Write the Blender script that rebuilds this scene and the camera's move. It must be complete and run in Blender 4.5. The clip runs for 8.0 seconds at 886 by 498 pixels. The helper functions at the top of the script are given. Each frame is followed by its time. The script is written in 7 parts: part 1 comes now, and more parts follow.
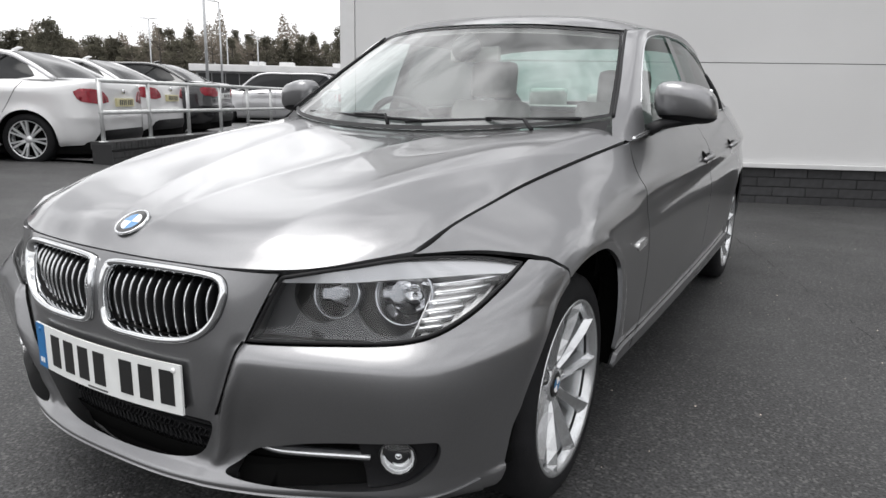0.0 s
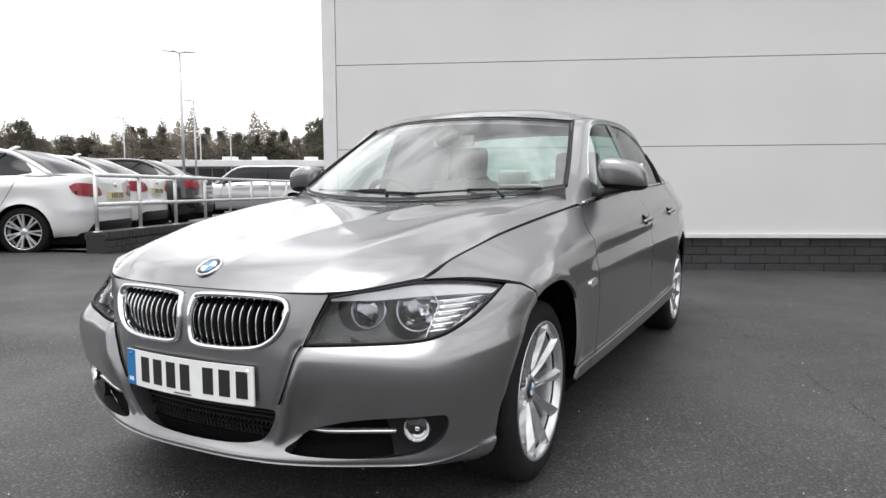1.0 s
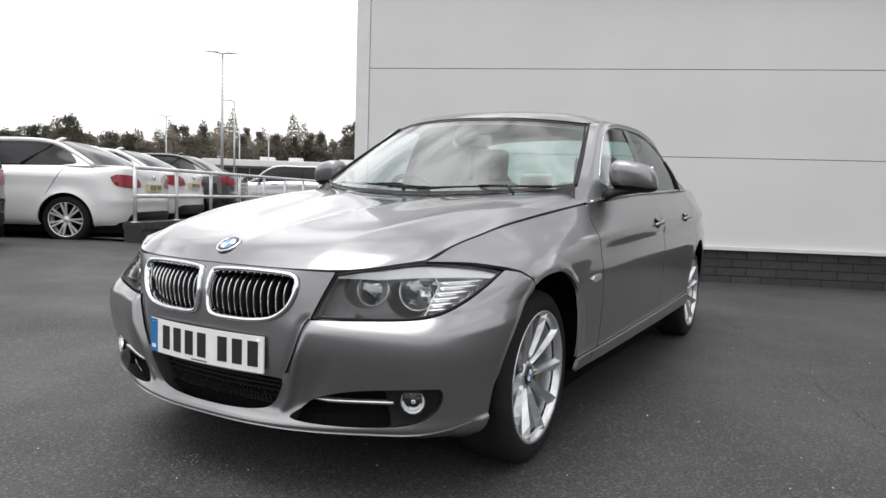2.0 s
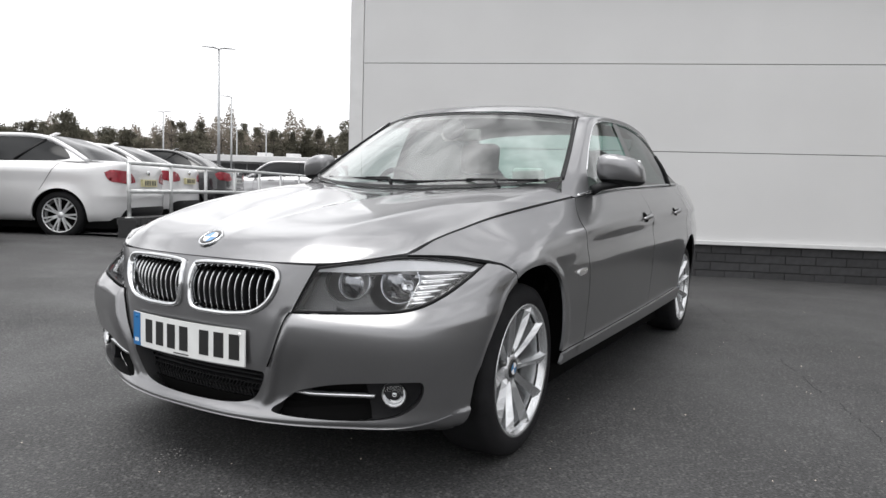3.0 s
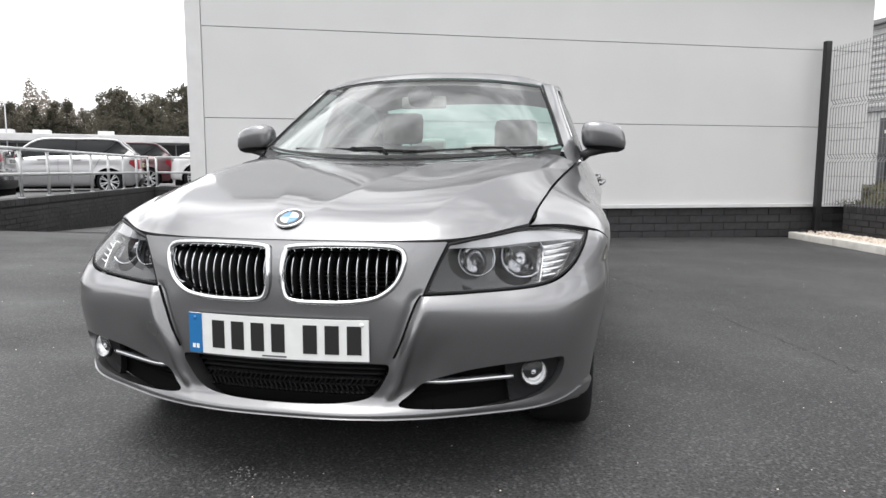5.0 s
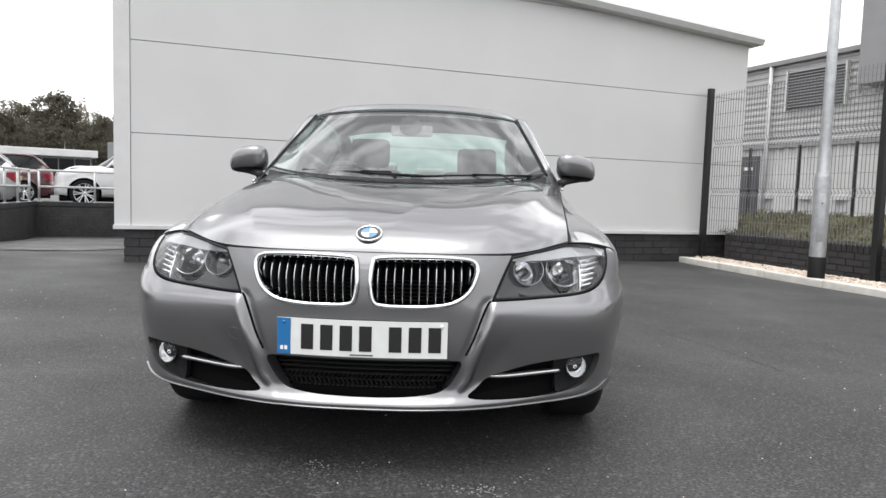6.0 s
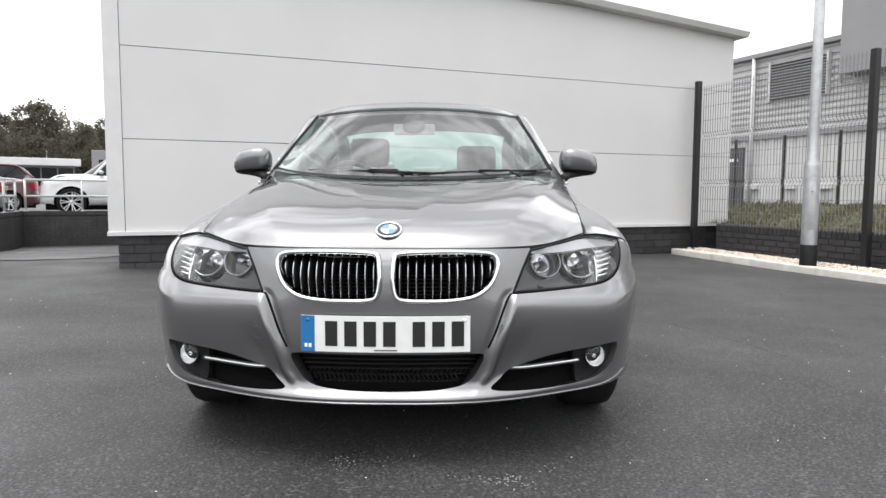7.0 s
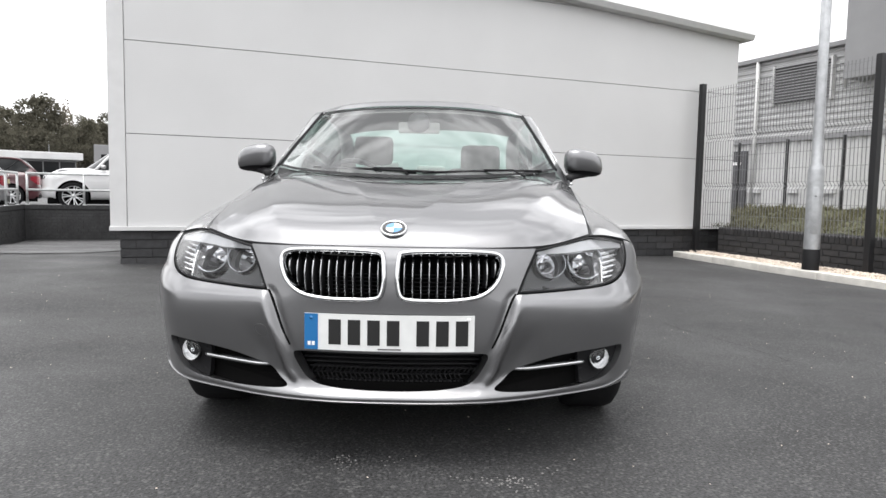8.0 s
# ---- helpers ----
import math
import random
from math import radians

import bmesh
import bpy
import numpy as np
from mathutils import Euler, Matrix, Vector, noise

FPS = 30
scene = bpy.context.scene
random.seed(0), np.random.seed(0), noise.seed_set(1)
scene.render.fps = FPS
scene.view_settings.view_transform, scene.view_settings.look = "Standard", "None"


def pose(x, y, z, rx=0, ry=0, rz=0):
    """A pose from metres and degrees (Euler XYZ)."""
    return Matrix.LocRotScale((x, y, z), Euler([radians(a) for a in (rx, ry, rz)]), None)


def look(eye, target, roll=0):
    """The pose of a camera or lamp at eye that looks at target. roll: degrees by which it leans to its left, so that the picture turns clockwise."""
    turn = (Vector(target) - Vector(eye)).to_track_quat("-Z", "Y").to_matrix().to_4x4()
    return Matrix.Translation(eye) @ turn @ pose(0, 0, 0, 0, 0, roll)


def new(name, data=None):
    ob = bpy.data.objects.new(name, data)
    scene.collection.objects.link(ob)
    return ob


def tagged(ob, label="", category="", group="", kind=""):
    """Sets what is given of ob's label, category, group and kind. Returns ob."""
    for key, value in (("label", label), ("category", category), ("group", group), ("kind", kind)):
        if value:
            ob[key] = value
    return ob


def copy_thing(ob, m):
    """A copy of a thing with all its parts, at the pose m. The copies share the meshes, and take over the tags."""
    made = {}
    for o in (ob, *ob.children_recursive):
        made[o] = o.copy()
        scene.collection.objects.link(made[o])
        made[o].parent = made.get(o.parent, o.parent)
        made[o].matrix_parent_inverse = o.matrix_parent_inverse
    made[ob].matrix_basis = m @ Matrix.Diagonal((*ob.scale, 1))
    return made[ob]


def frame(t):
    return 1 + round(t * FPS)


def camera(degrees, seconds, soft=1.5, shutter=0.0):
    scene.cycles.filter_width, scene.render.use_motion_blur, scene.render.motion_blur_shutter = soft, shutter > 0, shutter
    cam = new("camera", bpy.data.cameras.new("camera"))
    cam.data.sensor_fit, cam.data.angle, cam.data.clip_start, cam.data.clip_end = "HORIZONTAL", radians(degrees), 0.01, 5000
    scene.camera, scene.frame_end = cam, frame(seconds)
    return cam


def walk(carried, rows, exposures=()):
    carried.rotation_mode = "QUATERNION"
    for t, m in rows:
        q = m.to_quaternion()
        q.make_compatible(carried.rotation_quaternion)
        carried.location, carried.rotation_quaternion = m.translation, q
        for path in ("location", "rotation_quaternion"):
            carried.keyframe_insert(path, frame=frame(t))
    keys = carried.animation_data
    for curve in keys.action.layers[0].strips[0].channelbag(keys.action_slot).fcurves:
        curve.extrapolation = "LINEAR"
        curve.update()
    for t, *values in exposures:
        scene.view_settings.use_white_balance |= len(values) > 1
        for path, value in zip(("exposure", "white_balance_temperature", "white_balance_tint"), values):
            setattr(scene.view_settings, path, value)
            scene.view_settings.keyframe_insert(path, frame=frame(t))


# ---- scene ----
cam = camera(66.5, 8.0)
PATH = [
    (0, (1.372, -1.593, 1.062), (0.393, 0.097, 0.631), 1.1),
    (0.5, (1.487, -1.889, 1.047), (0.466, -0.215, 0.654), 1.7),
    (1, (1.577, -2.115, 1.007), (0.651, -0.351, 0.831), -0.3),
    (1.2, (1.601, -2.165, 0.97), (0.644, -0.415, 0.831), 0.1),
    (2.3, (1.746, -2.179, 0.947), (0.733, -0.462, 0.782), 1.8),
    (2.5, (1.757, -2.175, 0.942), (0.759, -0.451, 0.755), 1.3),
    (3, (1.755, -2.151, 0.946), (0.751, -0.429, 0.778), 1.7),
    (3.5, (1.75, -2.14, 0.944), (0.729, -0.429, 0.768), 1.3),
    (4, (1.686, -2.148, 0.927), (0.676, -0.438, 0.689), -1.9),
    (4.2, (1.568, -2.175, 0.937), (0.573, -0.459, 0.682), -1.6),
    (5.3, (0.536, -2.49, 0.905), (0.346, -0.509, 0.707), 0.1),
    (5.5, (0.411, -2.558, 0.917), (0.277, -0.57, 0.75), 0.2),
    (6, (0.298, -2.753, 0.902), (0.237, -0.76, 0.744), 1.7),
    (6.5, (0.246, -2.793, 0.888), (0.264, -0.801, 0.714), -0.1),
    (7, (0.198, -2.781, 0.887), (0.174, -0.788, 0.728), 0.2),
    (7.5, (0.181, -2.776, 0.888), (0.146, -0.783, 0.722), 0.6),
    (8, (0.184, -2.769, 0.886), (0.158, -0.776, 0.725), 1.0),
]
EXPOSURES = [(0.0, -0.12), (0.6, -0.02), (1.0, 0.10), (1.2, 0.10), (2.3, -0.12), (3.0, -0.07), (4.2, -0.02), (5.3, 0.20), (6.0, 0.12), (7.0, 0.27), (8.0, 0.27)]
walk(cam, [(t, look(eye, target, roll)) for t, eye, target, roll in PATH], EXPOSURES)

# ---- sky, sun ----
world = bpy.data.worlds.new("sky")
scene.world = world
world.use_nodes = True
wn, wl = world.node_tree.nodes, world.node_tree.links
wn.clear()
w_out = wn.new("ShaderNodeOutputWorld")
w_bg = wn.new("ShaderNodeBackground")
w_sky = wn.new("ShaderNodeTexSky")
w_sky.sky_type = 'NISHITA'
w_sky.sun_disc = False
w_sky.sun_elevation = radians(78)
w_sky.sun_rotation = radians(215)
w_sky.air_density, w_sky.dust_density, w_sky.ozone_density = 1.0, 4.0, 1.0
w_grey = wn.new("ShaderNodeHueSaturation")
w_grey.inputs["Saturation"].default_value = 0.08
wl.new(w_sky.outputs[0], w_grey.inputs["Color"])
# broken cloud: grey bellies between bright veils
w_co = wn.new("ShaderNodeTexCoord")
w_map = wn.new("ShaderNodeMapping")
w_map.inputs["Scale"].default_value = (1.0, 1.0, 2.6)
w_noise = wn.new("ShaderNodeTexNoise")
w_noise.inputs["Scale"].default_value = 3.0
w_noise.inputs["Detail"].default_value = 8.0
w_noise.inputs["Roughness"].default_value = 0.55
w_ramp = wn.new("ShaderNodeValToRGB")
w_ramp.color_ramp.elements[0].position, w_ramp.color_ramp.elements[0].color = 0.40, (0.46, 0.46, 0.47, 1)
w_ramp.color_ramp.elements[1].position, w_ramp.color_ramp.elements[1].color = 0.62, (1.50, 1.50, 1.50, 1)
w_mul = wn.new("ShaderNodeMix")
w_mul.data_type, w_mul.blend_type = 'RGBA', 'MULTIPLY'
w_mul.inputs[0].default_value = 1.0
w_veil = wn.new("ShaderNodeMix")
w_veil.data_type = 'RGBA'
w_veil.inputs[0].default_value = 0.72
w_veil.inputs[7].default_value = (7.5, 7.5, 7.6, 1)
wl.new(w_co.outputs["Generated"], w_map.inputs[0])
wl.new(w_map.outputs[0], w_noise.inputs["Vector"])
wl.new(w_noise.outputs[0], w_ramp.inputs[0])
wl.new(w_grey.outputs[0], w_veil.inputs[6])
wl.new(w_veil.outputs[2], w_mul.inputs[6])
wl.new(w_ramp.outputs[0], w_mul.inputs[7])
# an overcast vault, brighter overhead than at the horizon
w_sep = wn.new("ShaderNodeSeparateXYZ")
w_grad = wn.new("ShaderNodeMapRange")
w_grad.inputs[1].default_value, w_grad.inputs[2].default_value = 0.0, 1.0
w_grad.inputs[3].default_value, w_grad.inputs[4].default_value = 1.92, 2.35
w_vault = wn.new("ShaderNodeMix")
w_vault.data_type, w_vault.blend_type = 'RGBA', 'MULTIPLY'
w_vault.inputs[0].default_value = 1.0
wl.new(w_co.outputs["Generated"], w_sep.inputs[0])
wl.new(w_sep.outputs[2], w_grad.inputs[0])
# the cloud pattern shows most overhead and thins to a white veil low down
w_thin = wn.new("ShaderNodeMapRange")
w_thin.inputs[1].default_value, w_thin.inputs[2].default_value = 0.12, 0.36
w_thin.inputs[3].default_value, w_thin.inputs[4].default_value = 0.25, 1.0
wl.new(w_sep.outputs[2], w_thin.inputs[0])
wl.new(w_thin.outputs[0], w_mul.inputs[0])
wl.new(w_mul.outputs[2], w_vault.inputs[6])
wl.new(w_grad.outputs[0], w_vault.inputs[7])
wl.new(w_vault.outputs[2], w_bg.inputs[0])
w_bg.inputs[1].default_value = 0.12
wl.new(w_bg.outputs[0], w_out.inputs[0])

sun = new("sun", bpy.data.lights.new("sun", 'SUN'))
sun.data.energy, sun.data.angle, sun.data.color = 1.5, radians(40), (1.0, 0.98, 0.95)
sun.matrix_world = look((-1.22, -1.74, 10), (0, 0, 0))


# ---- materials ----
def material(name, colour, rough=0.5, metal=0.0, coat=0.0, var=0.0, var_scale=6.0, fine=0.0, fine_scale=120.0,
             bump=0.0, bump_scale=200.0, spec=0.5, emit=0.0, rough_var=0.0, per_object=0.0):
    """Plain surface with stains at var_scale, grain at fine_scale and relief."""
    m = bpy.data.materials.new(name)
    m.use_nodes = True
    n, l = m.node_tree.nodes, m.node_tree.links
    b = n["Principled BSDF"]
    b.inputs["Base Color"].default_value = (*colour, 1)
    b.inputs["Roughness"].default_value = rough
    b.inputs["Metallic"].default_value = metal
    b.inputs["Coat Weight"].default_value = coat
    b.inputs["Coat Roughness"].default_value = 0.03
    b.inputs["Specular IOR Level"].default_value = spec
    co = n.new("ShaderNodeTexCoord")
    val = None
    for amount, scale, detail in ((var, var_scale, 5), (fine, fine_scale, 2)):
        if amount:
            t = n.new("ShaderNodeTexNoise")
            t.inputs["Scale"].default_value, t.inputs["Detail"].default_value = scale, detail
            l.new(co.outputs["Object"], t.inputs["Vector"])
            r = n.new("ShaderNodeMapRange")
            r.inputs[1].default_value, r.inputs[2].default_value = 0.3, 0.7
            r.inputs[3].default_value, r.inputs[4].default_value = 1 - amount, 1 + amount
            l.new(t.outputs[0], r.inputs[0])
            if val is None:
                val = r.outputs[0]
            else:
                p = n.new("ShaderNodeMath")
                p.operation = 'MULTIPLY'
                l.new(val, p.inputs[0]), l.new(r.outputs[0], p.inputs[1])
                val = p.outputs[0]
    if per_object:
        oi = n.new("ShaderNodeObjectInfo")
        r = n.new("ShaderNodeMapRange")
        r.inputs[3].default_value, r.inputs[4].default_value = 1 - per_object, 1 + per_object
        l.new(oi.outputs["Random"], r.inputs[0])
        if val is None:
            val = r.outputs[0]
        else:
            p = n.new("ShaderNodeMath")
            p.operation = 'MULTIPLY'
            l.new(val, p.inputs[0]), l.new(r.outputs[0], p.inputs[1])
            val = p.outputs[0]
    if val is not None:
        mix = n.new("ShaderNodeMix")
        mix.data_type, mix.blend_type = 'RGBA', 'MULTIPLY'
        mix.inputs[0].default_value = 1.0
        mix.inputs[6].default_value = (*colour, 1)
        l.new(val, mix.inputs[7])
        l.new(mix.outputs[2], b.inputs["Base Color"])
    if rough_var:
        t = n.new("ShaderNodeTexNoise")
        t.inputs["Scale"].default_value, t.inputs["Detail"].default_value = var_scale * 0.7, 6
        l.new(co.outputs["Object"], t.inputs["Vector"])
        r = n.new("ShaderNodeMapRange")
        r.inputs[1].default_value, r.inputs[2].default_value = 0.3, 0.7
        r.inputs[3].default_value, r.inputs[4].default_value = max(0.02, rough - rough_var), rough + rough_var
        l.new(t.outputs[0], r.inputs[0])
        l.new(r.outputs[0], b.inputs["Roughness"])
    if bump:
        t = n.new("ShaderNodeTexNoise")
        t.inputs["Scale"].default_value, t.inputs["Detail"].default_value = bump_scale, 3
        l.new(co.outputs["Object"], t.inputs["Vector"])
        u = n.new("ShaderNodeBump")
        u.inputs["Strength"].default_value, u.inputs["Distance"].default_value = bump, 0.004
        l.new(t.outputs[0], u.inputs["Height"])
        l.new(u.outputs[0], b.inputs["Normal"])
    if emit:
        b.inputs["Emission Color"].default_value = (*colour, 1)
        b.inputs["Emission Strength"].default_value = emit
    return m


def pane_material(name, tint, rough=0.0, gloss=0.06):
    """Thin pane: tinted see-through, its gloss rising towards grazing angles."""
    m = bpy.data.materials.new(name)
    m.use_nodes = True
    n, l = m.node_tree.nodes, m.node_tree.links
    n.clear()
    out, mix = n.new("ShaderNodeOutputMaterial"), n.new("ShaderNodeMixShader")
    tr, gl, fr = n.new("ShaderNodeBsdfTransparent"), n.new("ShaderNodeBsdfGlossy"), n.new("ShaderNodeLayerWeight")
    tr.inputs[0].default_value = (*tint, 1)
    gl.inputs["Roughness"].default_value = rough
    fr.inputs[0].default_value = 0.5
    po, rg = n.new("ShaderNodeMath"), n.new("ShaderNodeMapRange")
    po.operation = 'POWER'
    po.inputs[1].default_value = 4.0
    rg.inputs[3].default_value, rg.inputs[4].default_value = gloss, 1.0
    l.new(fr.outputs["Facing"], po.inputs[0]), l.new(po.outputs[0], rg.inputs[0]), l.new(rg.outputs[0], mix.inputs[0])
    l.new(tr.outputs[0], mix.inputs[1]), l.new(gl.outputs[0], mix.inputs[2])
    l.new(mix.outputs[0], out.inputs[0])
    return m


def leaf_material(name, colour):
    """Thin leaves and twigs: light comes off and through them, each clump a little different."""
    m = bpy.data.materials.new(name)
    m.use_nodes = True
    n, l = m.node_tree.nodes, m.node_tree.links
    n.clear()
    out, mix = n.new("ShaderNodeOutputMaterial"), n.new("ShaderNodeMixShader")
    di, tr = n.new("ShaderNodeBsdfDiffuse"), n.new("ShaderNodeBsdfTranslucent")
    oi, ge, add = n.new("ShaderNodeObjectInfo"), n.new("ShaderNodeNewGeometry"), n.new("ShaderNodeMath")
    rg, hue = n.new("ShaderNodeMapRange"), n.new("ShaderNodeMix")
    rg.inputs[2].default_value = 2.0
    rg.inputs[3].default_value, rg.inputs[4].default_value = 0.55, 1.45
    hue.data_type, hue.blend_type = 'RGBA', 'MULTIPLY'
    hue.inputs[0].default_value = 1.0
    hue.inputs[6].default_value = (*colour, 1)
    l.new(oi.outputs["Random"], add.inputs[0]), l.new(ge.outputs["Random Per Island"], add.inputs[1])
    l.new(add.outputs[0], rg.inputs[0]), l.new(rg.outputs[0], hue.inputs[7])
    l.new(hue.outputs[2], di.inputs[0]), l.new(hue.outputs[2], tr.inputs[0])
    mix.inputs[0].default_value = 0.45
    l.new(di.outputs[0], mix.inputs[1]), l.new(tr.outputs[0], mix.inputs[2]), l.new(mix.outputs[0], out.inputs[0])
    return m


def asphalt_material(name, base):
    m = material(name, (base, base, base * 1.02), rough=0.62, var=0.20, var_scale=1.3, fine=0.65, fine_scale=105, bump=0.8, bump_scale=110, rough_var=0.14, spec=0.32)
    n, l = m.node_tree.nodes, m.node_tree.links
    b = n["Principled BSDF"]
    # pale stone chips in the binder
    co = n.new("ShaderNodeTexCoord")
    vo = n.new("ShaderNodeTexVoronoi")
    vo.inputs["Scale"].default_value = 125
    l.new(co.outputs["Object"], vo.inputs["Vector"])
    sep = n.new("ShaderNodeSeparateColor")
    l.new(vo.outputs["Color"], sep.inputs[0])
    gt = n.new("ShaderNodeMath")
    gt.operation = 'GREATER_THAN'
    gt.inputs[1].default_value = 0.90
    l.new(sep.outputs[0], gt.inputs[0])
    mul = n.new("ShaderNodeMath")
    mul.operation = 'MULTIPLY'
    mul.inputs[1].default_value = 0.5
    l.new(gt.outputs[0], mul.inputs[0])
    mix = n.new("ShaderNodeMix")
    mix.data_type = 'RGBA'
    mix.inputs[7].default_value = (base * 3.4, base * 3.4, base * 3.3, 1)
    old = b.inputs["Base Color"].links[0].from_socket
    l.new(mul.outputs[0], mix.inputs[0]), l.new(old, mix.inputs[6]), l.new(mix.outputs[2], b.inputs["Base Color"])
    return m


PAINT = material("grey_metallic_paint", (0.222, 0.223, 0.229), rough=0.33, metal=0.88, coat=1.0, fine=0.10, fine_scale=900, var=0.03, var_scale=3)
CHROME = material("chrome", (0.70, 0.71, 0.72), rough=0.08, metal=1.0)
SATIN = material("satin_silver", (0.62, 0.63, 0.64), rough=0.25, metal=1.0)
BLACK = material("black_plastic", (0.010, 0.010, 0.011), rough=0.5, fine=0.2, fine_scale=300, spec=0.2)
GLOSSBLACK = material("gloss_black", (0.008, 0.008, 0.009), rough=0.12, coat=0.5)
# near-black with hardly any gloss: deep shade of hollows and undersides as a colour
VOID = material("recess_shade_black", (0.006, 0.006, 0.006), rough=0.9, spec=0.03)
RUBBER = material("tyre_rubber", (0.011, 0.011, 0.012), rough=0.8, var=0.2, var_scale=20, bump=0.3, bump_scale=300, spec=0.18)
ALLOY = material("silver_alloy", (0.60, 0.61, 0.62), rough=0.27, metal=0.80, coat=0.6, var=0.05, var_scale=30)
PARKED_ALLOY = material("bright_silver_alloy", (0.66, 0.67, 0.68), rough=0.32, metal=0.35, coat=0.6, var=0.05, var_scale=30)
STEEL = material("brake_steel", (0.25, 0.25, 0.25), rough=0.35, metal=1.0, fine=0.2, fine_scale=200)
GLASS = pane_material("windscreen_glass", (0.84, 0.90, 0.88), gloss=0.15)
LENS = pane_material("clear_lens", (0.95, 0.96, 0.97), gloss=0.04)
SEAT = material("grey_seat_cloth", (0.42, 0.41, 0.40), rough=0.8, var=0.12, var_scale=25, fine=0.2, fine_scale=250, bump=0.3)
CABIN = material("dark_cabin_plastic", (0.035, 0.035, 0.037), rough=0.7, fine=0.15, fine_scale=200)
LINING = material("pale_headlining", (0.45, 0.44, 0.42), rough=0.9, fine=0.1, fine_scale=150)
PLATE_WHITE = material("reflective_white", (0.70, 0.71, 0.70), rough=0.35, var=0.04, var_scale=30)
PLATE_BLUE = material("plate_blue", (0.012, 0.14, 0.36), rough=0.35)
PLATE_YELLOW = material("plate_yellow", (0.60, 0.55, 0.32), rough=0.4)
INK = material("black_ink", (0.012, 0.012, 0.012), rough=0.4)
WHITE_MARK = material("white_mark", (0.8, 0.8, 0.8), rough=0.4)
BADGE_BLUE = material("badge_blue", (0.06, 0.22, 0.45), rough=0.15, coat=1.0)
LAMP_RED = material("red_lamp_plastic", (0.24, 0.006, 0.018), rough=0.2, coat=0.25, var=0.25, var_scale=22)
WHITE_PAINT = material("white_car_paint", (0.60, 0.60, 0.605), rough=0.30, coat=1.0, var=0.02, var_scale=4)
BLACK_PAINT = material("black_car_paint", (0.010, 0.010, 0.012), rough=0.25, coat=1.0)
SILVER_PAINT = material("silver_car_paint", (0.40, 0.40, 0.41), rough=0.35, metal=0.7, coat=1.0, fine=0.08, fine_scale=700)
RED_PAINT = material("dark_red_car_paint", (0.060, 0.008, 0.013), rough=0.3, coat=1.0)
ASPHALT = asphalt_material("black_asphalt", 0.040)
PALE_ASPHALT = asphalt_material("pale_grey_asphalt", 0.085)
CLADDING = material("off_white_cladding", (0.66, 0.66, 0.66), rough=0.5, var=0.03, var_scale=1.2, fine=0.02, fine_scale=60, spec=0.35)
TRIM = material("white_metal_flashing", (0.58, 0.58, 0.58), rough=0.4, var=0.05, var_scale=5)
SEAL = material("dark_joint_seal", (0.10, 0.10, 0.10), rough=0.7)
DARKBRICK = material("dark_engineering_brick", (0.032, 0.032, 0.034), rough=0.6, var=0.25, var_scale=14, fine=0.2, fine_scale=140, bump=0.5, bump_scale=90, per_object=0.22)
MORTAR = material("dark_mortar", (0.026, 0.026, 0.027), rough=0.9, fine=0.25, fine_scale=200, bump=0.4)
GALV = material("galvanised_steel", (0.42, 0.43, 0.44), rough=0.42, metal=0.7, var=0.12, var_scale=14, fine=0.06, fine_scale=160)
RAILPAINT = material("pale_rail_paint", (0.55, 0.56, 0.56), rough=0.4, metal=0.5, var=0.1, var_scale=10)
POSTBLACK = material("black_powder_coat", (0.010, 0.010, 0.011), rough=0.45)
WIRE = material("grey_wire", (0.17, 0.17, 0.175), rough=0.45, metal=0.3)
KERBSTONE = material("pale_concrete_kerb", (0.58, 0.56, 0.52), rough=0.85, var=0.12, var_scale=8, fine=0.12, fine_scale=150, bump=0.4, per_object=0.06)
GRAVEL = material("white_gravel", (0.66, 0.58, 0.50), rough=0.9, per_object=0.1, var=0.3, var_scale=18)
RIBBED = material("grey_ribbed_sheet", (0.46, 0.46, 0.46), rough=0.45, var=0.06, var_scale=3)
RIBPALE = material("pale_ribbed_sheet", (0.55, 0.55, 0.545), rough=0.45, var=0.06, var_scale=3)
GREYPANEL = material("grey_wall_panel", (0.24, 0.24, 0.245), rough=0.5, var=0.05, var_scale=2)
GRASS = material("dull_grass", (0.060, 0.062, 0.028), rough=0.9, var=0.45, var_scale=7, fine=0.3, fine_scale=60)
BARK = material("bark", (0.05, 0.045, 0.04), rough=0.9, var=0.3, var_scale=6)
# far leaf and twig colours are lightened, the haze of distance mixed in
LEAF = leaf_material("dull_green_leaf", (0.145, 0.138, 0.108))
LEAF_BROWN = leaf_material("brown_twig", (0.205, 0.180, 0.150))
ROOFPALE = material("pale_roof", (0.62, 0.62, 0.62), rough=0.6, var=0.08, var_scale=1)


# ---- building tools ----
def part(name, bm, mat, parent=None, label="", smooth=True):
    """Link a bmesh as one mesh object, under a thing or part when given."""
    me = bpy.data.meshes.new(name)
    bmesh.ops.recalc_face_normals(bm, faces=bm.faces[:])
    if smooth:
        for f in bm.faces:
            f.smooth = True
    bm.to_mesh(me)
    bm.free()
    me.materials.append(mat)
    ob = new(name, me)
    if parent is not None:
        ob.parent = parent
    if label:
        ob["label"] = label
    return ob


def raw_part(name, verts, faces, mat, parent=None, label="", smooth=False):
    me = bpy.data.meshes.new(name)
    me.from_pydata([tuple(v) for v in verts], [], [tuple(f) for f in faces])
    if smooth:
        for p in me.polygons:
            p.use_smooth = True
    me.materials.append(mat)
    me.update()
    ob = new(name, me)
    if parent is not None:
        ob.parent = parent
    if label:
        ob["label"] = label
    return ob


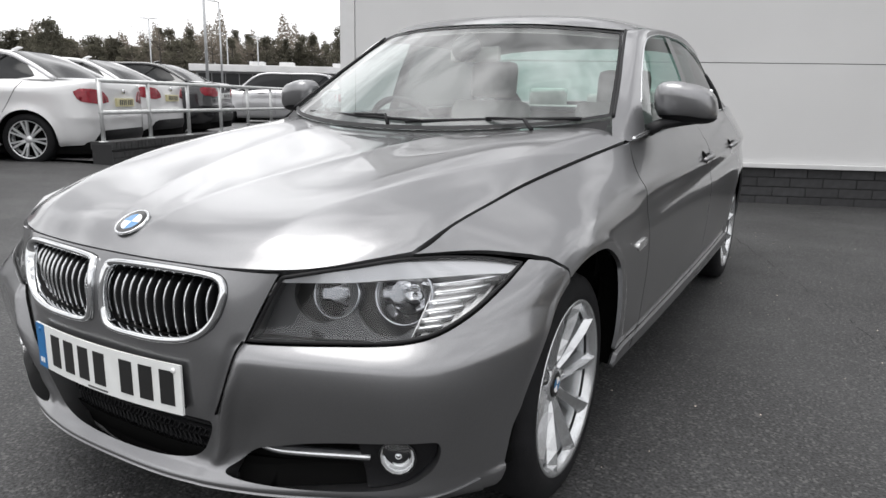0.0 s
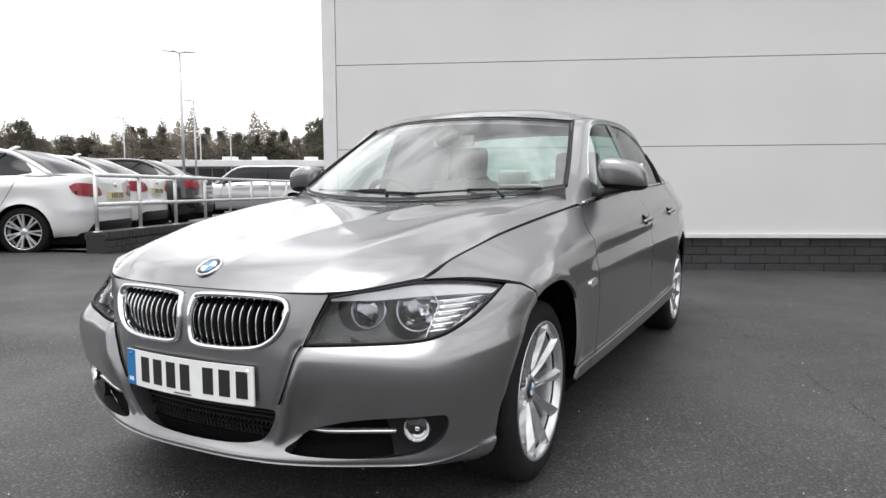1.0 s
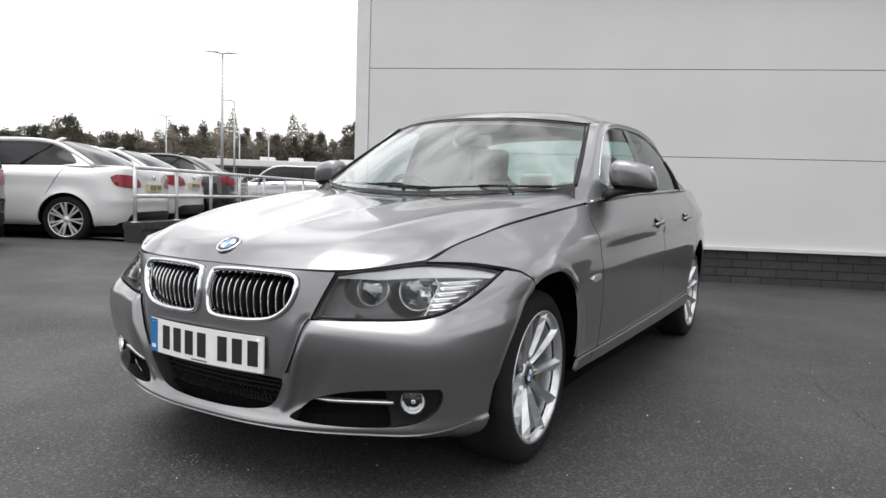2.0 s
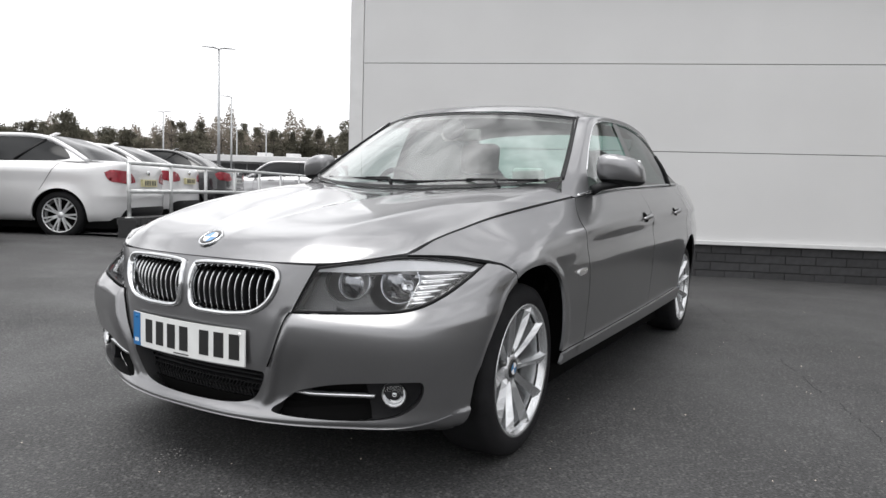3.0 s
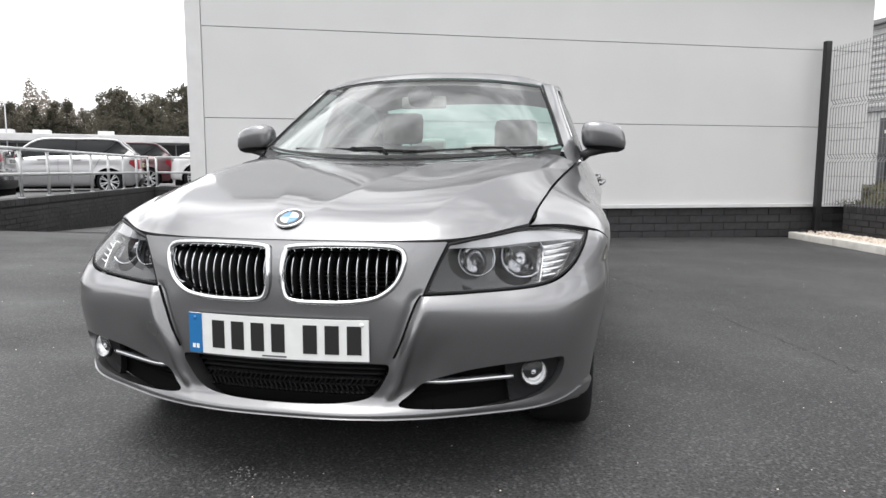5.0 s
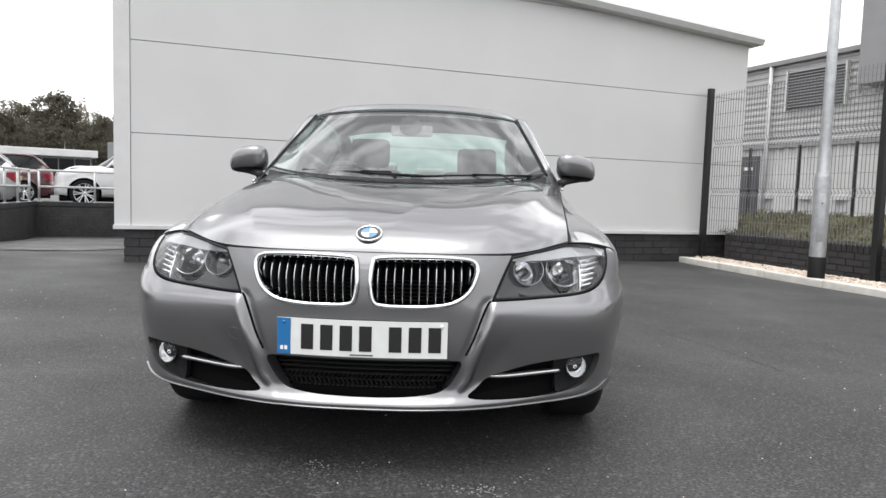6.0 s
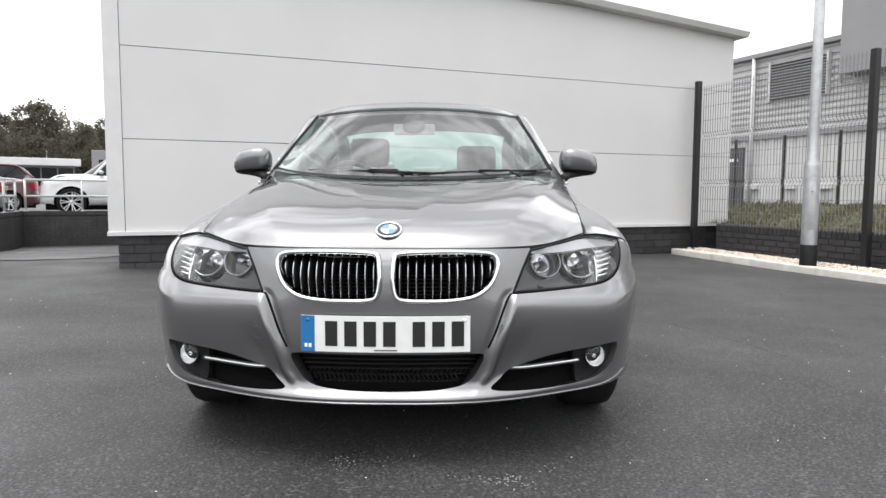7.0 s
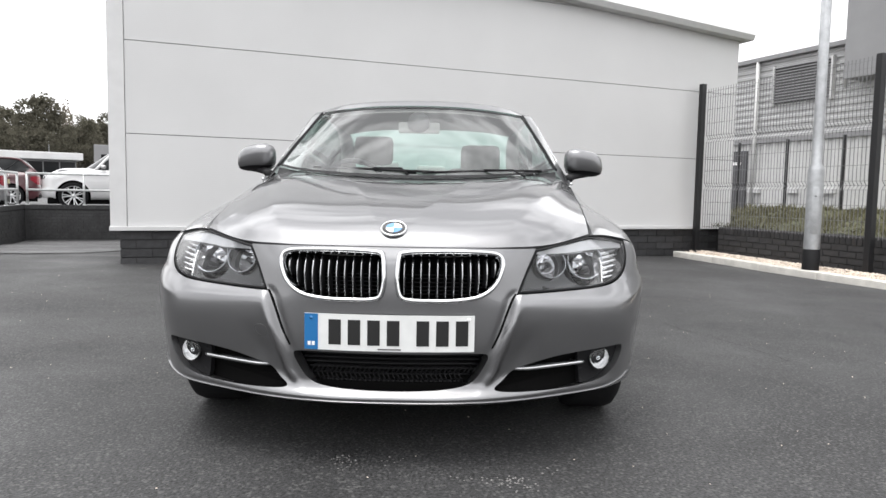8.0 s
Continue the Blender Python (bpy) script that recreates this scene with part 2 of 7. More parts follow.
def empty(name, m=None):
    ob = new(name)
    ob.empty_display_size = 0.2
    if m is not None:
        ob.matrix_world = m
    return ob


def box(bm, x0, x1, y0, y1, z0, z1, bevel=0.0, m=None):
    r = bmesh.ops.create_cube(bm, size=1.0)
    vs = r["verts"]
    for v in vs:
        v.co = Vector((x0 + (v.co.x + .5) * (x1 - x0), y0 + (v.co.y + .5) * (y1 - y0), z0 + (v.co.z + .5) * (z1 - z0)))
    if bevel:
        es = list({e for v in vs for e in v.link_edges})
        g = bmesh.ops.bevel(bm, geom=es, offset=bevel, segments=2, affect='EDGES', profile=0.6)
        vs = list({v for f in g["faces"] for v in f.verts} | {v for v in vs if v.is_valid})
    if m is not None:
        bmesh.ops.transform(bm, matrix=m, verts=vs)
    return vs


def rod(bm, a, b, r, r2=None, seg=12, caps=True):
    a, b = Vector(a), Vector(b)
    d = b - a
    res = bmesh.ops.create_cone(bm, cap_ends=caps, segments=seg, radius1=r, radius2=r if r2 is None else r2, depth=d.length)
    m = Matrix.Translation((a + b) / 2) @ d.to_track_quat("Z", "Y").to_matrix().to_4x4()
    bmesh.ops.transform(bm, matrix=m, verts=res["verts"])
    return res["verts"]


def tube_path(bm, pts, radius, seg=8, flat=1.0, up=Vector((0, 0, 1)), closed=False):
    """A tube along points; flat squeezes it across its second axis."""
    pts = [Vector(p) for p in pts]
    n = len(pts)
    rings = []
    for i, p in enumerate(pts):
        if closed:
            d = (pts[(i + 1) % n] - pts[i - 1]).normalized()
        else:
            d = (pts[min(i + 1, n - 1)] - pts[max(i - 1, 0)]).normalized()
        s = d.cross(up)
        s = s.normalized() if s.length > 1e-6 else Vector((1, 0, 0))
        t = s.cross(d).normalized()
        r = radius[i] if isinstance(radius, (list, tuple)) else radius
        rings.append([bm.verts.new(p + s * math.cos(k * 2 * math.pi / seg) * r + t * math.sin(k * 2 * math.pi / seg) * r * flat) for k in range(seg)])
    for i in range(n if closed else n - 1):
        a, b = rings[i], rings[(i + 1) % n]
        for k in range(seg):
            bm.faces.new((a[k], a[(k + 1) % seg], b[(k + 1) % seg], b[k]))
    if not closed:
        bm.faces.new(rings[0][::-1])
        bm.faces.new(rings[-1])


def lathe(bm, profile, axis_m=None, seg=48):
    """Turn (radius, along) pairs round the local x axis."""
    rings = []
    for r, h in profile:
        rings.append([bm.verts.new((h, r * math.cos(k * 2 * math.pi / seg), r * math.sin(k * 2 * math.pi / seg))) for k in range(seg)])
    for a, b in zip(rings, rings[1:]):
        for k in range(seg):
            bm.faces.new((a[k], a[(k + 1) % seg], b[(k + 1) % seg], b[k]))
    if axis_m is not None:
        bmesh.ops.transform(bm, matrix=axis_m, verts=[v for r in rings for v in r])


def smooth_line(pts, n, closed=False):
    """Catmull-Rom through the points, n steps a span."""
    P = np.array(pts, float)
    N = len(P)
    out = []
    for i in range(N if closed else N - 1):
        if closed:
            a, b, c, d = P[i - 1], P[i], P[(i + 1) % N], P[(i + 2) % N]
        else:
            a, b, c, d = P[max(i - 1, 0)], P[i], P[i + 1], P[min(i + 2, N - 1)]
        for k in range(n):
            t = k / n
            out.append(0.5 * (2 * b + (c - a) * t + (2 * a - 5 * b + 4 * c - d) * t * t + (3 * b - a - 3 * c + d) * t ** 3))
    if not closed:
        out.append(P[-1])
    return np.array(out)


def inside(poly, pts):
    """Which of pts (n, 2) lie in the polygon."""
    x, y = pts[:, 0], pts[:, 1]
    res = np.zeros(len(pts), bool)
    a = np.asarray(poly)
    b = np.roll(a, -1, 0)
    for (x0, y0), (x1, y1) in zip(a, b):
        if y0 == y1:
            continue
        c = (y0 > y) != (y1 > y)
        res ^= c & (x < (x1 - x0) * (y - y0) / (y1 - y0) + x0)
    return res


def resample(poly, step, closed=True):
    P = np.asarray(poly, float)
    Q = np.vstack([P, P[:1]]) if closed else P
    seg = np.linalg.norm(np.diff(Q, axis=0), axis=1)
    keep = np.concatenate([[True], seg > 1e-6])
    Q = Q[keep]
    d = np.concatenate([[0], np.cumsum(np.linalg.norm(np.diff(Q, axis=0), axis=1))])
    n = max(6, int(d[-1] / step))
    t = np.linspace(0, d[-1], n + 1)
    R = np.stack([np.interp(t, d, Q[:, k]) for k in range(Q.shape[1])], 1)
    return R[:-1] if closed else R


from mathutils.geometry import delaunay_2d_cdt


def fill(outer, holes=(), step=0.025, edge=0.012):
    """Triangles over a plane region with holes: 2D points, faces and the boundary loops."""
    loops = [resample(outer, edge)] + [resample(h, edge) for h in holes]
    pts, edges, bnd = [], [], []
    for lp in loops:
        s = len(pts)
        pts += [tuple(p) for p in lp]
        edges += [(s + i, s + (i + 1) % len(lp)) for i in range(len(lp))]
        bnd.append(lp)
    lo, hi = loops[0].min(0), loops[0].max(0)
    gx, gy = np.meshgrid(np.arange(lo[0] + step / 2, hi[0], step), np.arange(lo[1] + step / 2, hi[1], step * 0.866))
    gx[1::2] += step / 2
    g = np.stack([gx.ravel(), gy.ravel()], 1)
    ok = inside(loops[0], g)
    for h in loops[1:]:
        ok &= ~inside(h, g)
    g = g[ok]
    B = np.array(pts)
    if len(g):
        dmin = np.full(len(g), 1e9)
        for k in range(0, len(B), 400):
            dd = np.linalg.norm(g[:, None, :] - B[None, k:k + 400, :], axis=2).min(1)
            dmin = np.minimum(dmin, dd)
        g = g[dmin > step * 0.45]
    allp = [Vector((float(p[0]), float(p[1]))) for p in pts] + [Vector((float(p[0]), float(p[1]))) for p in g]
    vs, _, fs, _, _, _ = delaunay_2d_cdt(allp, edges, [], 0, 1e-6)
    V = np.array([(v.x, v.y) for v in vs])
    C = np.array([V[list(f)].mean(0) for f in fs])
    ok = inside(loops[0], C)
    for h in loops[1:]:
        ok &= ~inside(h, C)
    F = [tuple(f) for f, o in zip(fs, ok) if o]
    return V, F, bnd


class Loft:
    """A surface through rows of stations (each a list of points), cubic both ways."""

    def __init__(self, stations, mirror_start=False, mirror_end=False, bump=None):
        self.P = np.array(stations, float)
        self.ms, self.me, self.bump = mirror_start, mirror_end, bump
        self.n, self.m = self.P.shape[:2]
        mid = self.P[:, self.m // 2]
        self.su = np.concatenate([[0], np.cumsum(np.linalg.norm(np.diff(mid, axis=0), axis=1))])
        sv = np.linalg.norm(np.diff(self.P, axis=1), axis=2).mean(0)
        self.sv = np.concatenate([[0], np.cumsum(sv)])
        fl = np.array([-1.0, 1, 1])
        first = self.P[1] * fl if mirror_start else 2 * self.P[0] - self.P[1]
        last = self.P[-2] * fl if mirror_end else 2 * self.P[-1] - self.P[-2]
        E = np.concatenate([first[None], self.P, last[None]])
        E = np.concatenate([(2 * E[:, :1] - E[:, 1:2]), E, (2 * E[:, -1:] - E[:, -2:-1])], 1)
        self.E = E

    def raw(self, a, b):
        """Points at a, b in metres along the mid line and up the section."""
        a, b = np.asarray(a, float), np.asarray(b, float)
        sign = np.where(a < 0, -1.0, 1.0)
        u = np.interp(np.abs(a), self.su, np.arange(self.n))
        v = np.interp(b, self.sv, np.arange(self.m))
        i = np.clip(u.astype(int), 0, self.n - 2)
        j = np.clip(v.astype(int), 0, self.m - 2)
        t, s = u - i, v - j

        def w(t):
            return np.stack([-.5 * t + t * t - .5 * t ** 3, 1 - 2.5 * t * t + 1.5 * t ** 3, .5 * t + 2 * t * t - 1.5 * t ** 3, -.5 * t * t + .5 * t ** 3], -1)
        wu, wv = w(t), w(s)
        out = np.zeros(a.shape + (3,))
        for p in range(4):
            for q in range(4):
                out += self.E[i + p, j + q] * (wu[..., p] * wv[..., q])[..., None]
        out[..., 0] *= sign
        return out

    def normal_raw(self, a, b):
        e = 0.003
        du = self.raw(a + e, b) - self.raw(a - e, b)
        dv = self.raw(a, b + e) - self.raw(a, b - e)
        n = np.cross(du, dv)
        return n / np.maximum(np.linalg.norm(n, axis=-1, keepdims=True), 1e-9)

    def at(self, a, b, off=0.0):
        a, b = np.asarray(a, float), np.asarray(b, float)
        p = self.raw(a, b)
        d = np.full(a.shape, float(off)) if np.isscalar(off) else np.asarray(off, float)
        if self.bump is not None:
            d = d + self.bump(p)
        n = self.normal_raw(a, b)
        return p + n * d[..., None]

    def find(self, q, axes, lo=0.0, hi=99.0):
        """(a, b) of points given by two of their coordinates, on the positive-x half."""
        if not hasattr(self, "_tab"):
            A, B = np.meshgrid(np.linspace(0, self.su[-1], 420), np.linspace(0, self.sv[-1], 130), indexing="ij")
            self._tab = (A.ravel(), B.ravel(), self.raw(A, B).reshape(-1, 3))
        A, B, T = self._tab
        pick = (A >= lo) & (A <= hi)
        A, B, T = A[pick], B[pick], T[pick]
        out = []
        for c in q:
            k = np.argmin((T[:, axes[0]] - c[0]) ** 2 + (T[:, axes[1]] - c[1]) ** 2 + (0 if len(c) < 3 else 1e-3 * (T[:, 3 - axes[0] - axes[1]] - c[2]) ** 2))
            a, b = A[k], B[k]
            for _ in range(4):
                e = 1e-3
                p0, pa, pb = self.raw(np.array([a, a + e, a]), np.array([b, b, b + e]))
                J = np.array([[(pa - p0)[axes[0]], (pb - p0)[axes[0]]], [(pa - p0)[axes[1]], (pb - p0)[axes[1]]]]) / e
                r = np.array([c[0] - p0[axes[0]], c[1] - p0[axes[1]]])
                if abs(np.linalg.det(J)) < 1e-4:
                    break
                d = np.clip(np.linalg.solve(J, r), -0.03, 0.03)
                a, b = np.clip(a + d[0], 0, self.su[-1]), np.clip(b + d[1], 0, self.sv[-1])
            out.append((a, b))
        return np.array(out)


def panel(name, loft, outer, holes, mat, parent, off=0.0, depth=0.012, step=0.025, edge=0.012, label="", hole_depth=None, flip=False):
    """A skin over a region of a loft, with its edges turned inward."""
    V, F, bnd = fill(outer, holes, step, edge)
    P = loft.at(V[:, 0], V[:, 1], off)
    verts, faces = [tuple(p) for p in P], list(F)
    if flip:
        faces = [f[::-1] for f in faces]
    key = {(round(x, 6), round(y, 6)): i for i, (x, y) in enumerate(V)}
    for k, lp in enumerate(bnd):
        dp = depth if k == 0 or hole_depth is None else hole_depth
        if not dp:
            continue
        Q = loft.at(lp[:, 0], lp[:, 1], off - dp)
        T = loft.at(lp[:, 0], lp[:, 1], off)
        s = len(verts)
        verts += [tuple(p) for p in T] + [tuple(p) for p in Q]
        n = len(lp)
        faces += [(s + i, s + (i + 1) % n, s + n + (i + 1) % n, s + n + i) for i in range(n)]
    return raw_part(name, verts, faces, mat, parent, label, smooth=True)


# ---- ground ----
def yard_level(x, y):
    """The yard: level round the car, rising to the parked row, falling behind the building."""
    x, y = np.asarray(x, float), np.asarray(y, float)
    rise = 0.20 * np.clip((-x - 1.5) / 5.0, 0, 1) ** 1.2 * np.clip((7.0 - y) / 3.5, 0, 1)
    fall = -0.36 * np.clip((y - 5.0) / 7.0, 0, 1) * np.clip((-x - 3.2) / 2.5, 0, 1)
    wall = 0.05 * np.exp(-((x - 0.5) / 3.0) ** 2) * np.clip((y - 3.5) / 2.5, 0, 1)
    apron = 0.03 * np.clip((5.5 - y) / 2.0, 0, 1) * np.clip((x + 6.0) / 3.0, 0, 1)
    return rise + fall + wall + apron


def build_ground():
    xs = np.concatenate([[-900, -300, -100, -40, -25], np.arange(-16, 8.1, 0.5), [12, 25, 60, 300, 900]])
    ys = np.concatenate([[-900, -300, -80, -25], np.arange(-10, 18.1, 0.5), [25, 40, 100, 300, 900]])
    X, Y = np.meshgrid(xs, ys, indexing="ij")
    Z = yard_level(X, Y)
    n, m = X.shape
    verts = np.stack([X, Y, Z], -1).reshape(-1, 3)
    faces = [(i * m + j, (i + 1) * m + j, (i + 1) * m + j + 1, i * m + j + 1) for i in range(n - 1) for j in range(m - 1)]
    g = raw_part("ground", verts, faces, ASPHALT, smooth=True)
    return tagged(g, "damp black asphalt yard with pale stone chips", "asphalt ground", kind="structure")


build_ground()

# ---- the white building ----
WALL_TURN = 22.4
WALL_M = pose(0, 6.0, 0, 0, 0, WALL_TURN)      # local x along the wall, local y into the building
W0, W1 = -3.83, 4.92                           # ends of the wall along it


def roof_edge(x):
    return 3.32 + (W1 - x) * 0.070


def build_building():
    wall = tagged(empty("wall_north", WALL_M), "off-white insulated panel wall with fine ribs and dark joints", "building wall", kind="structure")
    levels = [0.471, 1.49, 2.49, 3.49, 4.6]
    gap = 0.004
    for k in range(4):
        bm = bmesh.new()
        z0, z1 = levels[k] + gap, levels[k + 1] - gap
        x0 = W0 + 0.17
        if k < 2:
            box(bm, x0, W1 - 0.02, 0.0, 0.1, z0, z1)
        else:
            def cut(x):
                return min(z1, roof_edge(x))
            xs = np.linspace(x0, W1 - 0.02, 60)
            xs = [x for x in xs if cut(x) > z0 + 0.01]
            rows = []
            for x in xs:
                rows.append([bm.verts.new((x, 0, z0)), bm.verts.new((x, 0, cut(x))), bm.verts.new((x, 0.1, cut(x))), bm.verts.new((x, 0.1, z0))])
            for a, b in zip(rows, rows[1:]):
                for i in range(4):
                    bm.faces.new((a[i], b[i], b[(i + 1) % 4], a[(i + 1) % 4]))
            bm.faces.new(rows[0])
            bm.faces.new(rows[-1][::-1])
        part("panel", bm, CLADDING_WALL, wall, smooth=False)
    bm = bmesh.new()
    box(bm, W0 + 0.17, W1 - 0.03, 0.02, 0.2, 0.47, 3.15)
    part("backing", bm, SEAL, wall, smooth=False)
    bm = bmesh.new()   # folded corner flashing
    box(bm, W0, W0 + 0.165, -0.012, 0.19, 0.47, 4.6, 0.004)
    part("corner_flashing", bm, TRIM, wall, "white folded corner flashing", smooth=False)
    bm = bmesh.new()   # drip flashing
    box(bm, W0 - 0.01, W1 - 0.02, -0.05, 0.1, 0.43, 0.475, 0.004)
    part("drip_flashing", bm, TRIM, wall, "white drip flashing over the plinth", smooth=False)
    bm = bmesh.new()   # side walls and back close the building
    box(bm, W0, W0 + 0.12, 0.19, 9.0, 0.45, 4.5)
    box(bm, W1 - 0.14, W1 - 0.02, 0.105, 9.0, 0.45, 3.15)
    box(bm, W0, W1, 9.0, 9.1, 0.0, 4.5)
    part("side_wall", bm, CLADDING, wall, smooth=False)
    # verge capping that follows the roof pitch
    bm = bmesh.new()
    a, b = W0 - 0.05, W1 + 0.10
    for x0, x1 in ((a, b),):
        vs = []
        for x in (x0, x1):
            z = roof_edge(x)
            vs.append([bm.verts.new(Vector(c)) for c in ((x, -0.16, z - 0.02), (x, -0.20, z + 0.05), (x, -0.16, z + 0.13), (x, 0.3, z + 0.17), (x, 0.3, z - 0.02))])
        for i in range(5):
            bm.faces.new((vs[0][i], vs[1][i], vs[1][(i + 1) % 5], vs[0][(i + 1) % 5]))
        bm.faces.new(vs[0]), bm.faces.new(vs[1][::-1])
    part("verge_capping", bm, TRIM, wall, "white metal verge capping", smooth=False)
    # roof sheet
    bm = bmesh.new()
    vs = [bm.verts.new(c) for c in ((a, 0.3, roof_edge(a) + 0.1), (b, 0.3, roof_edge(b) + 0.1), (b, 9.2, roof_edge(b) + 0.1), (a, 9.2, roof_edge(a) + 0.1))]
    bm.faces.new(vs)
    bmesh.ops.solidify(bm, geom=bm.faces[:], thickness=0.06)
    part("roof", bm, ROOFPALE, wall, smooth=False)


def ribbed_cladding():
    """Off-white panel paint with shallow horizontal micro-ribs."""
    m = material("off_white_ribbed_cladding", (0.57, 0.57, 0.57), rough=0.45, var=0.035, var_scale=0.8, spec=0.4)
    n, l = m.node_tree.nodes, m.node_tree.links
    co, wv, bp = n.new("ShaderNodeTexCoord"), n.new("ShaderNodeTexWave"), n.new("ShaderNodeBump")
    wv.bands_direction = 'Z'
    wv.inputs["Scale"].default_value = 15.0
    bp.inputs["Strength"].default_value, bp.inputs["Distance"].default_value = 0.07, 0.004
    l.new(co.outputs["Object"], wv.inputs["Vector"]), l.new(wv.outputs[1], bp.inputs["Height"])
    l.new(bp.outputs[0], n["Principled BSDF"].inputs["Normal"])
    return m


CLADDING_WALL = ribbed_cladding()
build_building()

# plinth core; its bricks come last in the file
PLINTH = tagged(empty("plinth_wall", WALL_M), "dark engineering brick plinth under the cladding", "brick plinth", kind="structure")
_bm = bmesh.new()
box(_bm, W0 + 0.10, W1 - 0.1, 0.035, 0.25, -0.3, 0.45)
part("mortar_core", _bm, MORTAR, PLINTH, smooth=False)


# ---- the grey saloon ----
HUB_F, HUB_R, AXLE_Z, ARCH_Z = 0.0, 2.76, 0.333, 0.372
ARCH = 0.336


def smoothstep(a, b, x):
    t = np.clip((x - a) / (b - a), 0, 1)
    return t * t * (3 - 2 * t)


def body_relief(p):
    """Bumper shoulder and fins outside the plate shield, wheel-arch lips and the door crease."""
    x, y, z = np.abs(p[..., 0]), p[..., 1], p[..., 2]
    line = np.interp(z, [.26, .29, .333, .40, .565, .60], [.262, .280, .303, .324, .380, .402])
    nose = 1 - smoothstep(-.36, -.22, y)
    out = smoothstep(-.008, .014, x - line)
    # a ledge below the lamps, its crest rising towards the wheel; the face under it leans back
    crest = .548 + .16 * np.clip(y + .56, 0, .4)
    ramp = np.clip((crest - z + .050) / .050, 0, 1)
    ledge = (ramp - .12 * np.sin(ramp * 6.2832) / 6.2832) * (1 - .96 * smoothstep(-.004, .20, crest - z))
    d = .023 * ledge * out * nose * (1 - .35 * smoothstep(.62, .80, x))
    # the fin that runs down beside the intake to the lip
    fin = np.exp(-((x - line - .017) / .012) ** 2)
    d = d + .015 * fin * smoothstep(.275, .33, z) * (1 - smoothstep(.46, .56, z)) * nose
    d = d - .015 * np.exp(-((x - line - .078) / .040) ** 2) * smoothstep(.285, .33, z) * (1 - smoothstep(.38, .50, z)) * nose
    d = d - .005 * np.exp(-((x - line + .014) / .012) ** 2) * smoothstep(.37, .42, z) * (1 - smoothstep(.57, .60, z)) * nose
    # splitter edge that lifts towards the front wheel
    lift = .290 + .14 * np.clip(y + .46, 0, .3)
    d = d + .008 * smoothstep(-.46, -.38, y) * (y < -.1) * smoothstep(-.004, .005, lift - z)
    # flat lips round the wheel openings
    for hub in (HUB_F, HUB_R):
        q = np.hypot(y - hub, z - ARCH_Z) - ARCH
        d = d + .004 * (1 - smoothstep(.022, .034, q)) * (x > .6) * smoothstep(.30, .42, z)
    crease = 0.80 + 0.028 * (y - 0.4)
    side = smoothstep(0.30, 0.7, y) * (1 - smoothstep(3.2, 3.6, y))
    d = d + side * (0.008 * np.exp(-((z - crease) / 0.020) ** 2) - 0.008 * np.exp(-((z - crease + 0.065) / 0.045) ** 2))
    return d


def hood_relief(p):
    """Four creases that fan out from the grille to the screen."""
    x, y = np.abs(p[..., 0]), p[..., 1]
    fade = smoothstep(-.70, -.52, y) * (1 - .7 * smoothstep(0.1, .5, y))
    outer = x - (.350 + .36 * (y + .68))
    inner = x - (.060 + .25 * (y + .62))
    return fade * (.009 * np.exp(-np.sqrt(outer ** 2 + 6e-6) / .080) + .0050 * np.exp(-np.sqrt(inner ** 2 + 6e-6) / .060))


def station(y, xs, zs):
    return [(x, y, z) for x, z in zip(xs, zs)]


